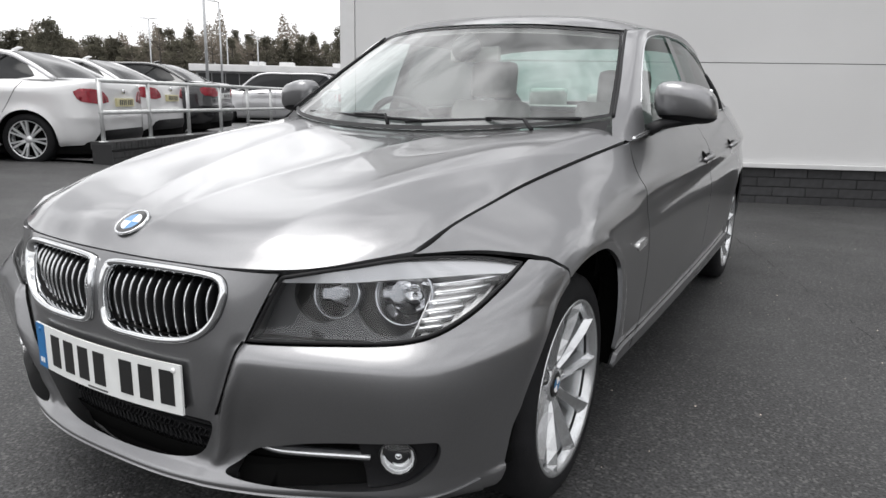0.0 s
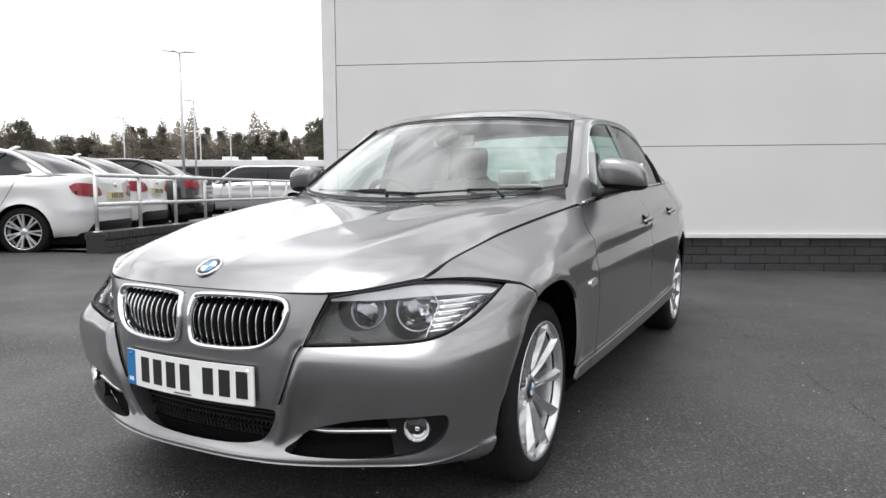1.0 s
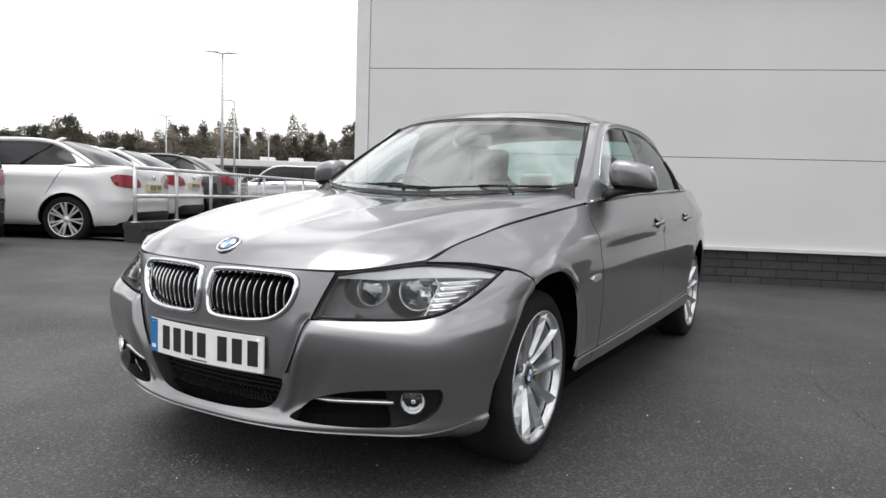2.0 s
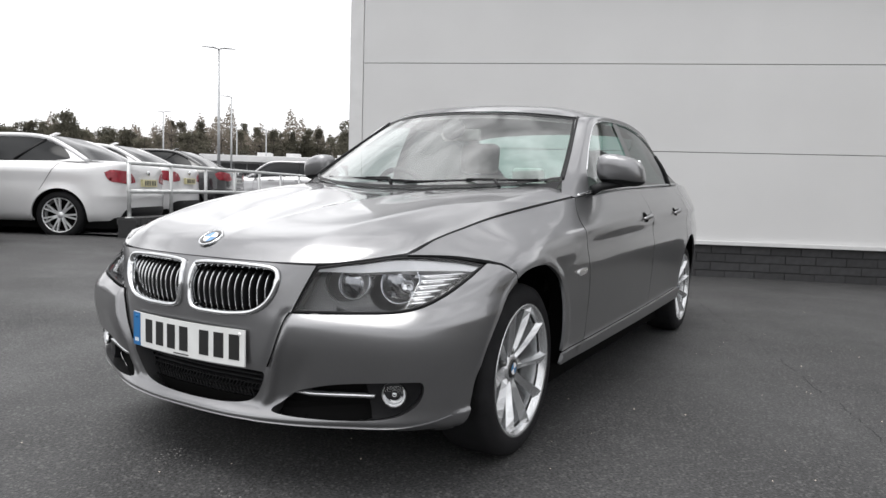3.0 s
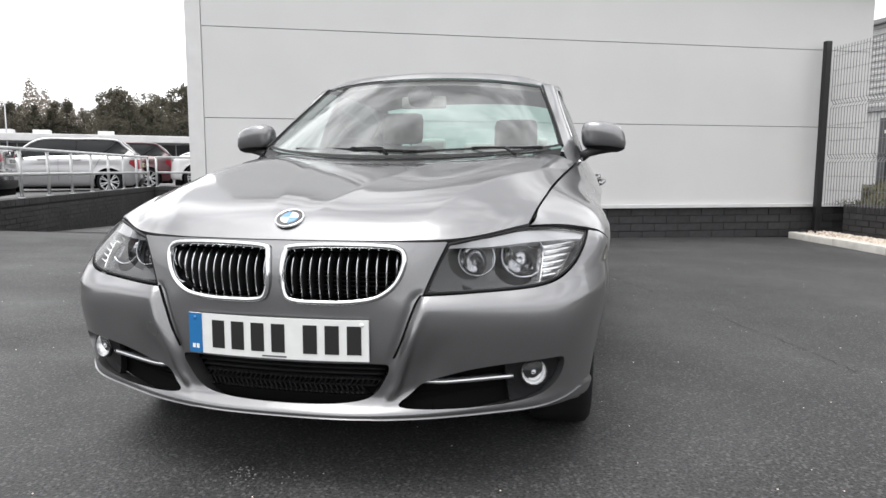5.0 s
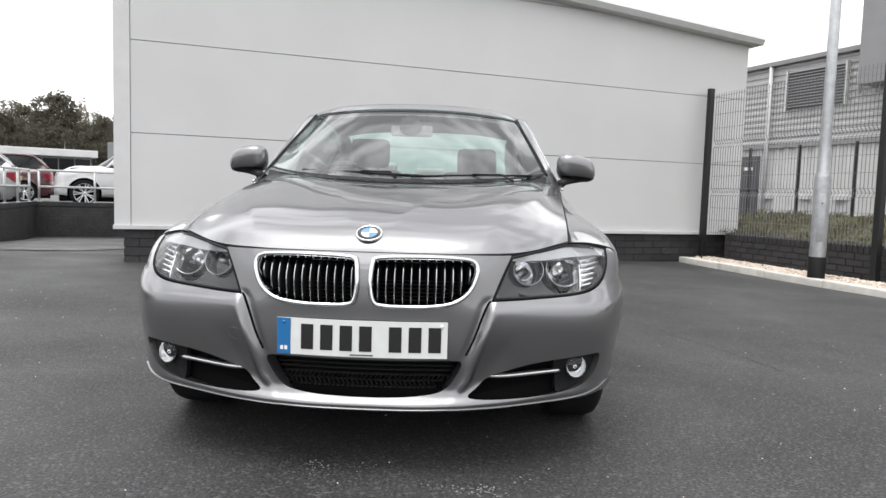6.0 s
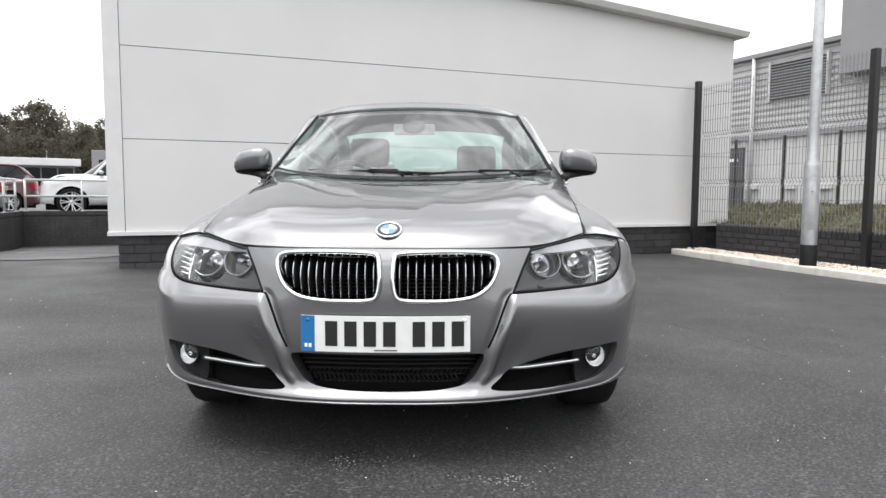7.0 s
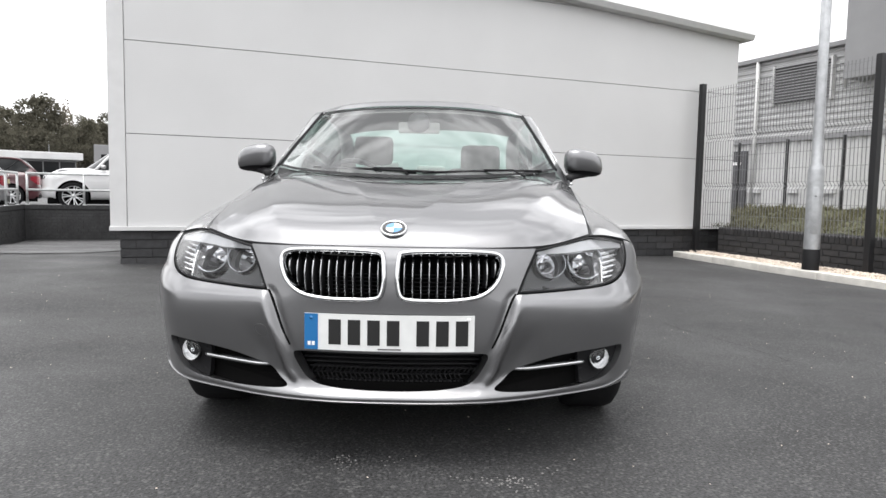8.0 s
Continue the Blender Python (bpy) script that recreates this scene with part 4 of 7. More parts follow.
    curved_slab(bm, -.2615, -.219, -.7585, -.756, .4085, .5185)
    part("blue_band", bm, PLATE_BLUE, plate, smooth=False)
    bm = bmesh.new()
    curved_slab(bm, -.251, -.242, -.7592, -.758, .421, .433)
    curved_slab(bm, -.238, -.229, -.7592, -.758, .421, .433)
    part("band_mark", bm, WHITE_MARK, plate, smooth=False)
    x = -.192
    for k in range(7):
        if k == 4:
            x += .030
        bm = bmesh.new()
        curved_slab(bm, x + .006, x + .044, -.7585, -.756, .426, .503)
        part("character_bar", bm, INK, plate, smooth=False)
        x += .0595
    bm = bmesh.new()
    curved_slab(bm, -.035, .035, -.7583, -.756, .4125, .4165)
    part("maker_bar", bm, SEAL, plate, smooth=False)
    for x in (-.240, .240):
        bm = bmesh.new()
        lathe(bm, [(.006, 0), (.005, .003), (.001, .004)], Matrix.Translation((x, -.757 + .30 * x * x, .506)) @ Matrix.Rotation(radians(-90), 4, 'Z'), 12)
        part("screw_cap", bm, PLATE_BLUE if x < 0 else WHITE_MARK, plate)
    # roundel on the hood nose
    c = HOOD.find([(.0, -.637)], (0, 1))[0]
    p = HOOD.at(np.array([c[0]]), np.array([c[1]]))[0]
    nn = Vector(HOOD.normal_raw(np.array([c[0]]), np.array([c[1]]))[0])
    if nn.z < 0:
        nn = -nn
    up = (Vector((0, 0, 1)) - nn * nn.z).normalized()
    rt = up.cross(nn).normalized()
    m = Matrix.Translation(Vector(p) + nn * .001) @ Matrix((nn, rt, up)).transposed().to_4x4()
    bm = bmesh.new()
    lathe(bm, [(.042, 0), (.042, .004), (.040, .0065), (.037, .005)], m, 40)
    badge = part("roundel_badge", bm, CHROME, car, "round badge with blue and white quarters")
    bm = bmesh.new()
    lathe(bm, [(.038, .0045), (.026, .0055), (.0255, .0055)], m, 40)
    part("black_ring", bm, GLOSSBLACK, badge)
    for k in range(4):
        bm = bmesh.new()
        vs = [bm.verts.new(m @ Vector((.0058, 0, 0)))] + [bm.verts.new(m @ Vector((.0056, .0255 * math.cos(a), .0255 * math.sin(a)))) for a in np.linspace(k * math.pi / 2, (k + 1) * math.pi / 2, 10)]
        bm.faces.new(vs)
        part("quarter", bm, WHITE_MARK if k % 2 == 0 else BADGE_BLUE, badge, smooth=False)
    # lower spoiler lip
    line = front(smooth_line([(0, .246), (.3, .247), (.55, .250), (.68, .258), (.76, .272), (.805, .290)], 6))
    low = np.array([[a, 0.0] for a in np.linspace(line[-1][0], 0, 30)])
    half = np.vstack([low[::-1], line[::-1]])
    panel("spoiler_lip", BODY, np.vstack([half[:-1], mirrored(half)[1:]]), [], PAINT, car, off=.004, depth=.006)
    bm = bmesh.new()
    box(bm, -.44, .44, -.54, .3, .190, .225, .01)
    box(bm, -.72, .72, .3, 3.3, .135, .21, .01)
    part("underbody", bm, VOID, car)
    # towing eye cover
    c = front([(.405, .455)])[0]
    th = np.linspace(0, 2 * math.pi, 28, endpoint=False)
    ab = np.stack([-(c[0] + .022 * np.cos(th)), c[1] + .022 * np.sin(th)], 1)
    ring_sweep("towing_cover_joint", on_body(ab, .0), BODY.normal_raw(ab[:, 0], ab[:, 1]), .0022, .0006, SEAL, car)


BOWL = material("lamp_bowl", (0.72, 0.72, 0.73), rough=0.05, metal=1.0)
FOG_BOWL = material("fog_lamp_bowl", (0.92, 0.92, 0.92), rough=0.30, metal=0.75)
HOUSING = material("lamp_housing", (0.040, 0.040, 0.042), rough=0.35)
SATINPAINT = material("pale_lamp_brow", (0.42, 0.42, 0.43), rough=0.3, metal=0.5, coat=0.5)
RINGGLOW = material("frosted_ring", (0.45, 0.46, 0.48), rough=0.18, metal=0.9)
RIBGLOSS = material("indicator_rib_chrome", (0.80, 0.80, 0.80), rough=0.15, metal=0.8)
RIBPALEGLOSS = material("indicator_bowl", (0.62, 0.61, 0.60), rough=0.2, metal=0.8)
build_face(CAR)


# ---- its glasshouse, mirrors, wheels and cabin ----
def shell(name, rows, mat, parent, nu=8, nv=8, thick=0.0, label="", mirror=True, shadow=True):
    """Skin through rows of points (from the middle outward when mirrored)."""
    L = Loft([list(c) for c in zip(*rows)], mirror_start=mirror)
    a1, b1 = L.su[-1], L.sv[-1]
    lo = -a1 if mirror else 0.0
    na = (len(rows[0]) - 1) * nu * (2 if mirror else 1)
    nb = (len(rows) - 1) * nv
    A, B = np.meshgrid(np.linspace(lo, a1, na + 1), np.linspace(0, b1, nb + 1), indexing="ij")
    P = L.at(A, B).reshape(-1, 3)
    F = [(i * (nb + 1) + j, (i + 1) * (nb + 1) + j, (i + 1) * (nb + 1) + j + 1, i * (nb + 1) + j + 1) for i in range(na) for j in range(nb)]
    ob = raw_part(name, P, F, mat, parent, label, smooth=True)
    if thick:
        mod = ob.modifiers.new("thickness", 'SOLIDIFY')
        mod.thickness, mod.offset = thick, 0.0
    ob.visible_shadow = shadow
    return ob, L


def flip_x(rows):
    return [[(-x, y, z) for x, y, z in r] for r in rows]


INNER = [(.728, .60, .955), (.70, .68, 1.017), (.66, .855, 1.130), (.615, 1.025, 1.240), (.575, 1.185, 1.343), (.606, 1.33, 1.362), (.628, 1.55, 1.372), (.635, 1.85, 1.372), (.612, 2.25, 1.350), (.590, 2.45, 1.295), (.605, 2.72, 1.155), (.640, 2.97, 1.062)]
OUTER = [(.774, .655, .940), (.782, .79, .972), (.742, .88, 1.065), (.694, 1.04, 1.190), (.658, 1.20, 1.298), (.652, 1.35, 1.338), (.656, 1.57, 1.352), (.660, 1.87, 1.349), (.664, 2.20, 1.310), (.684, 2.42, 1.225), (.712, 2.60, 1.130), (.756, 2.78, 1.048)]


def build_glasshouse(car):
    screen = [
        [(0, .395, .958), (.30, .425, .966), (.55, .54, .988), (.70, .68, 1.017)],
        [(0, .60, 1.112), (.28, .63, 1.116), (.50, .72, 1.124), (.66, .855, 1.130)],
        [(0, .80, 1.250), (.26, .83, 1.249), (.47, .91, 1.246), (.615, 1.025, 1.240)],
        [(0, .985, 1.362), (.24, 1.01, 1.358), (.43, 1.08, 1.348), (.572, 1.172, 1.337)]]
    _, WS = shell("windscreen", screen, GLASS, car, 10, 8, shadow=False, label="clear tinted windscreen")
    # black frit edge round the glass
    a1, b1 = WS.su[-1], WS.sv[-1]
    loop = np.array([[a, .004] for a in np.linspace(-a1, a1, 40)] + [[a1 - .003, b] for b in np.linspace(0, b1, 30)] + [[a, b1 - .004] for a in np.linspace(a1, -a1, 40)] + [[-a1 + .003, b] for b in np.linspace(b1, 0, 30)])
    P = WS.at(loop[:, 0], loop[:, 1], .0015)
    c = np.array([0, b1 * .5])
    inner = loop.copy()
    inner[:, 0] *= 1 - .011 / a1
    inner[:, 1] = b1 / 2 + (loop[:, 1] - b1 / 2) * (1 - .018 / (b1 / 2))
    Q = WS.at(inner[:, 0], inner[:, 1], .0015)
    n = len(P)
    raw_part("screen_seal", np.vstack([P, Q]), [(i, (i + 1) % n, n + (i + 1) % n, n + i) for i in range(n)], BLACK, car)
    roof = [
        [(0, .995, 1.369), (.25, 1.020, 1.365), (.44, 1.09, 1.354), (.580, 1.182, 1.344)],
        [(0, 1.12, 1.412), (.25, 1.14, 1.407), (.45, 1.19, 1.392), (.604, 1.29, 1.362)],
        [(0, 1.38, 1.437), (.26, 1.40, 1.432), (.46, 1.44, 1.416), (.622, 1.50, 1.374)],
        [(0, 1.78, 1.440), (.26, 1.79, 1.435), (.46, 1.82, 1.418), (.634, 1.87, 1.377)],
        [(0, 2.235, 1.390), (.25, 2.24, 1.386), (.44, 2.245, 1.375), (.608, 2.26, 1.349)]]
    shell("roof", roof, PAINT, car, 8, 8)
    lining = [[(x * .97, y, z - .035) for x, y, z in r] for r in roof]
    shell("headlining", lining, LINING, car, 4, 4)
    back = [
        [(0, 2.25, 1.380), (.25, 2.255, 1.377), (.43, 2.27, 1.366), (.596, 2.29, 1.340)],
        [(0, 2.60, 1.235), (.26, 2.60, 1.232), (.45, 2.595, 1.222), (.596, 2.58, 1.205)],
        [(0, 2.99, 1.075), (.28, 2.985, 1.073), (.48, 2.975, 1.068), (.636, 2.965, 1.062)]]
    shell("rear_window", back, REARGLASS, car, 8, 8, shadow=False)
    deck = [
        [(0, 2.985, 1.072), (.28, 2.985, 1.070), (.50, 2.98, 1.064), (.71, 2.94, 1.048)],
        [(0, 3.30, 1.082), (.28, 3.29, 1.080), (.50, 3.28, 1.072), (.705, 3.22, 1.050)],
        [(0, 3.66, 1.048), (.28, 3.645, 1.047), (.44, 3.62, 1.042), (.65, 3.47, 1.040)]]
    shell("boot_lid", deck, PAINT, car, 6, 6)
    cowl = [
        [(0, .30, .93), (.30, .32, .935), (.52, .40, .945), (.69, .56, .935)],
        [(0, .43, .962), (.30, .46, .970), (.55, .56, .985), (.70, .67, 1.008)]]
    shell("cowl", cowl, BLACK, car, 6, 4)
    for s in (1, -1):
        f = (lambda r: r) if s > 0 else flip_x
        swell = [min(1.0, i / 4) for i in range(len(INNER))]
        mid = [((a[0] + b[0]) / 2 + .014 * w, (a[1] + b[1]) / 2 - .005 * w, (a[2] + b[2]) / 2 + .009 * w) for a, b, w in zip(INNER, OUTER, swell)]
        shell("roof_pillar", f([INNER, mid, OUTER]), PAINT, car, 5, 5, mirror=False)
        bm = bmesh.new()
        tube_path(bm, [(s * (x + .004), y - .003, z + .001) for x, y, z in smooth_line(INNER[1:5], 6)], .006, 8)
        part("screen_gasket", bm, BLACK, car)
        # side glass under the rail
        belt = [(.776, .66, .944), (.786, .80, .962), (.796, .95, .972), (.797, 1.10, .980), (.795, 1.25, .987), (.793, 1.40, .994), (.791, 1.57, 1.000), (.787, 1.87, 1.012), (.781, 2.17, 1.025), (.775, 2.40, 1.033), (.767, 2.60, 1.040), (.757, 2.78, 1.046)]
        top = [(x - .006, y, z - .004) for x, y, z in OUTER]
        mids = [((a[0] + b[0]) / 2 + .012, (a[1] + b[1]) / 2, (a[2] + b[2]) / 2) for a, b in zip(belt, top)]
        cuts = ((1, 6, "front_side_window", SIDEGLASS), (6, 11, "rear_side_window", REAR_SIDEGLASS))
        for i0, i1, name, mat in cuts:
            shell(name, f([belt[i0:i1 + 1], mids[i0:i1 + 1], top[i0:i1 + 1]]), mat, car, 5, 6, mirror=False, shadow=False)
        bm = bmesh.new()   # bright strip along the belt and over the windows
        tube_path(bm, [(s * (x + .004), y, z + .004) for x, y, z in smooth_line(belt, 5)], .0065, 8)
        part("belt_trim", bm, SATIN, car, "bright window trim")
        bm = bmesh.new()
        tube_path(bm, [(s * x, y, z) for x, y, z in smooth_line([(a - .001, b, c) for a, b, c in OUTER[2:]], 5)], .0032, 8)
        part("window_trim", bm, SATIN, car)
        # black pillar cover between the doors
        i = 6
        pil = [[(x + .004, y - .045 + d, z) for x, y, z in (belt[i], mids[i], top[i])] for d in (0, .09)]
        bm = bmesh.new()
        rows = [[bm.verts.new((s * x, y, z)) for x, y, z in smooth_line(r, 6)] for r in pil]
        for k in range(len(rows[0]) - 1):
            bm.faces.new((rows[0][k], rows[0][k + 1], rows[1][k + 1], rows[1][k]))
        part("door_pillar_cover", bm, GLOSSBLACK, car)
        # rear door window divider
        j = 9
        bm = bmesh.new()
        tube_path(bm, [(s * (x + .003), y + d, z) for (x, y, z), d in zip(smooth_line([belt[j], mids[j], top[j]], 4), np.linspace(.05, .0, 9))], .012, 6)
        part("window_divider", bm, BLACK, car)
        # mirror
        door_mirror(car, s)
        # door handles
        for y in (1.47, 2.22):
            c = flank([(y, .845 + .028 * (y - 1.47))])[0]
            bm = bmesh.new()
            pts = []
            for t in np.linspace(-1, 1, 11):
                q = BODY.at(np.array([c[0] + .085 * t]), np.array([c[1] + .008 * t]), .006 + .020 * (1 - t * t))[0]
                pts.append((s * q[0], q[1], q[2]))
            tube_path(bm, pts, [.008 + .005 * (1 - abs(t)) for t in np.linspace(-1, 1, 11)], 10)
            handle = part("door_handle", bm, PAINT, car)
            # flat near-black patch on the skin paints the shade of the grip hollow
            th = np.linspace(0, 2 * math.pi, 20, endpoint=False)
            ab = np.stack([c[0] - .02 + .044 * np.cos(th), c[1] + .024 * np.sin(th)], 1)
            if s < 0:
                ab = mirrored(ab)
            panel("handle_shade", BODY, ab, [], VOID, handle, off=.0015, depth=0)
        # side repeater
        c = flank([(.455, .645)])[0]
        th = np.linspace(0, 2 * math.pi, 24, endpoint=False)
        ab = np.stack([c[0] + .050 * np.sign(np.cos(th)) * np.abs(np.cos(th)) ** .4, c[1] + .012 * np.sign(np.sin(th)) * np.abs(np.sin(th)) ** .5], 1)
        if s < 0:
            ab = mirrored(ab)
        panel("side_repeater", BODY, ab, [], RIBGLOSS, car, off=.006, depth=.008, label="clear side indicator lamp")
        # wheel arch liners
        for hub in (HUB_F, HUB_R):
            bm = bmesh.new()
            rows = []
            for t in np.linspace(-.25, math.pi + .25, 34):
                R = ARCH + .010
                p = (hub + R * math.cos(t), ARCH_Z + R * math.sin(t))
                ab = flank([(p[0], max(p[1], .212))])
                edge_x = min(.862, float(BODY.at(ab[:, 0], ab[:, 1], -.014)[0][0]))
                rows.append([bm.verts.new((s * edge_x, *p)), bm.verts.new((s * min(.82, edge_x - .01), hub + (R + .02) * math.cos(t), ARCH_Z + (R + .02) * math.sin(t))), bm.verts.new((s * .56, hub + (R + .02) * math.cos(t), ARCH_Z + (R + .02) * math.sin(t))), bm.verts.new((s * .55, hub + .1 * math.cos(t), ARCH_Z + .1 * math.sin(t)))])
            for r0, r1 in zip(rows, rows[1:]):
                for q in range(3):
                    bm.faces.new((r0[q], r0[q + 1], r1[q + 1], r1[q]))
            part("arch_liner", bm, VOID, car)
    # tail lamps
    for s in (1, -1):
        ab = BODY.find([(3.50, .76), (3.53, .74), (3.53, .88), (3.50, .88)], (1, 2), 4.2, 5.1)
        panel("tail_lamp", BODY, ab if s > 0 else mirrored(ab), [], LAMP_RED, car, off=.004)
    # wipers
    for a, b, pivot in (((-.50, .550, 1.006), (.10, .425, .990), (-.35, .43, .968)), ((.04, .425, .986), (.62, .60, 1.010), (.20, .43, .968))):
        bm = bmesh.new()
        q = smooth_line([a, ((a[0] + b[0]) / 2, (a[1] + b[1]) / 2 - .03, (a[2] + b[2]) / 2 + .002), b], 8)
        tube_path(bm, q, .0065, 6)
        wiper = part("wiper", bm, BLACK, car, "black windscreen wiper at rest")
        bm = bmesh.new()
        mid = q[len(q) // 2]
        tube_path(bm, [(pivot[0] + .32, pivot[1] - .01, pivot[2] + .008), (mid[0] + .14, mid[1] - .010, mid[2] + .006), (mid[0], mid[1] - .005, mid[2] + .007)], [.009, .008, .005], 8, .6)
        part("wiper_arm", bm, BLACK, wiper)


def door_mirror(car, s):
    """Painted mirror cap over a black foot."""
    bm = bmesh.new()
    nu, nv = 28, 16
    rows = []
    for i in range(nv + 1):
        t = -math.pi / 2 + math.pi * i / nv
        row = []
        for j in range(nu):
            u = 2 * math.pi * j / nu
            cx, cy, cz = math.cos(t) * math.cos(u), math.cos(t) * math.sin(u), math.sin(t)
            k = 3.1
            f = (abs(cx) ** k + abs(cy) ** k + abs(cz) ** k) ** (-1 / k)
            x, y, z = cx * f, cy * f, cz * f
            if y > .35:
                y = .35 + (y - .35) * .25
            x2 = .885 + .102 * x - .012 * z * (x > 0)
            y2 = .915 + .085 * y + .030 * (x * .5 + .5) - .012 * z
            z2 = 1.068 + .074 * z * (1 - .12 * (x * .5 + .5)) - .010 * x
            row.append(bm.verts.new((s * x2, y2, z2)))
        rows.append(row)
    for a, b in zip(rows, rows[1:]):
        for j in range(nu):
            if len({a[j], a[(j + 1) % nu], b[j], b[(j + 1) % nu]}) == 4:
                bm.faces.new((a[j], a[(j + 1) % nu], b[(j + 1) % nu], b[j]))
    bmesh.ops.remove_doubles(bm, verts=bm.verts[:], dist=.0005)
    under = bm.copy()
    bmesh.ops.delete(under, geom=[v for v in under.verts if v.co.z > 1.030 and v.is_valid], context='VERTS')
    for v in under.verts:
        v.co += (v.co - Vector((s * .885, .93, 1.07))) * .02
    cap = part("door_mirror", bm, PAINT, car, "grey painted door mirror on a black foot")
    bm = bmesh.new()
    tube_path(bm, [(s * .785, .83, .972), (s * .815, .865, .992), (s * .87, .905, 1.004), (s * .955, .945, 1.010)], [.030, .026, .024, .012], 12, .75)
    part("mirror_foot", bm, BLACK, cap)
    part("mirror_underside", under, BLACK, cap)
    bm = bmesh.new()
    box(bm, min(s * .80, s * .965), max(s * .80, s * .965), .953, .962, 1.015, 1.115, .004)
    part("mirror_glass", bm, CHROME, cap)
    return cap


def build_wheels(car):
    tread = [(.205, .080), (.232, .108), (.250, .113), (.277, .108), (.295, .095), (.302, .075), (.303, .03), (.303, -.03), (.302, -.065), (.294, -.085), (.275, -.095), (.24, -.095), (.20, -.08)]
    bm = bmesh.new()
    lathe(bm, [(.230, .104), (.234, .109), (.231, .112), (.223, .108), (.214, .098), (.208, .075), (.200, -.05), (.222, -.095)], None, 64)
    wheel = part("wheel", bm, ALLOY, car, "silver multi-spoke alloy wheel")
    bm = bmesh.new()
    lathe(bm, tread, None, 72)
    part("tyre", bm, RUBBER, wheel)
    for k in range(10):
        bm = bmesh.new()
        a0 = k * math.tau / 10 + .1
        secs = []
        for r, half, face, lean, ridge in ((.040, .017, .064, 0.0, .0), (.075, .0145, .070, .01, .006), (.120, .0150, .078, .02, .010), (.170, .019, .089, .03, .012), (.205, .0245, .097, .035, .010), (.228, .030, .105, .035, .004)):
            c = a0 + lean * 1.6
            d = Vector((0, math.cos(c), math.sin(c)))
            t = Vector((0, -math.sin(c), math.cos(c)))
            b = d * r
            sgn = 1
            secs.append([bm.verts.new(b + t * half + Vector((face - .035, 0, 0))), bm.verts.new(b + t * half * .92 + Vector((face - .008, 0, 0))),
                         bm.verts.new(b + t * half * .45 * sgn + Vector((face + ridge, 0, 0))), bm.verts.new(b - t * half * .92 + Vector((face - .008, 0, 0))), bm.verts.new(b - t * half + Vector((face - .035, 0, 0)))])
        for p, q in zip(secs, secs[1:]):
            for i in range(5):
                bm.faces.new((p[i], p[(i + 1) % 5], q[(i + 1) % 5], q[i]))
        bm.faces.new(secs[-1])
        part("spoke", bm, ALLOY, wheel, smooth=False)
    bm = bmesh.new()
    lathe(bm, [(.056, .010), (.054, .058), (.044, .068), (.036, .069)], None, 32)
    part("hub", bm, ALLOY, wheel)
    for k in range(5):
        a = k * math.tau / 5 + .3
        bm = bmesh.new()
        m = Matrix.Translation((.046, .060 * math.cos(a), .060 * math.sin(a)))
        lathe(bm, [(.012, 0), (.012, .018), (.009, .021), (.001, .021)], m, 10)
        part("wheel_bolt", bm, STEEL, wheel)
    bm = bmesh.new()
    lathe(bm, [(.036, .067), (.035, .072), (.030, .073), (.001, .074)], None, 28)
    part("centre_cap", bm, GLOSSBLACK, wheel)
    for k in range(4):
        bm = bmesh.new()
        vs = [bm.verts.new((.0748, 0, 0))] + [bm.verts.new((.0745, .021 * math.cos(a), .021 * math.sin(a))) for a in np.linspace(k * math.pi / 2 + .4, (k + 1) * math.pi / 2 + .4, 8)]
        bm.faces.new(vs)
        part("cap_quarter", bm, WHITE_MARK if k % 2 == 0 else BADGE_BLUE, wheel, smooth=False)
    bm = bmesh.new()
    lathe(bm, [(.06, .005), (.155, .005), (.156, -.006), (.06, -.006)], None, 40)
    part("brake_disc", bm, STEEL, wheel)
    bm = bmesh.new()
    lathe(bm, [(.200, -.045), (.150, -.050), (.001, -.050)], None, 30)
    part("wheel_back", bm, VOID, wheel)
    wheel.matrix_basis = pose(.728, HUB_F + .003, AXLE_Z, -9, 0, 1)
    copy_thing(wheel, pose(.732, HUB_R, AXLE_Z, 40, 0, 0))
    copy_thing(wheel, pose(-.724, HUB_F - .004, AXLE_Z, 25, 0, 181))
    copy_thing(wheel, pose(-.732, HUB_R, AXLE_Z, 70, 0, 180))


def cushion(bm, x0, x1, y0, y1, z0, z1, m=None, b=.04):
    box(bm, x0, x1, y0, y1, z0, z1, b, m)


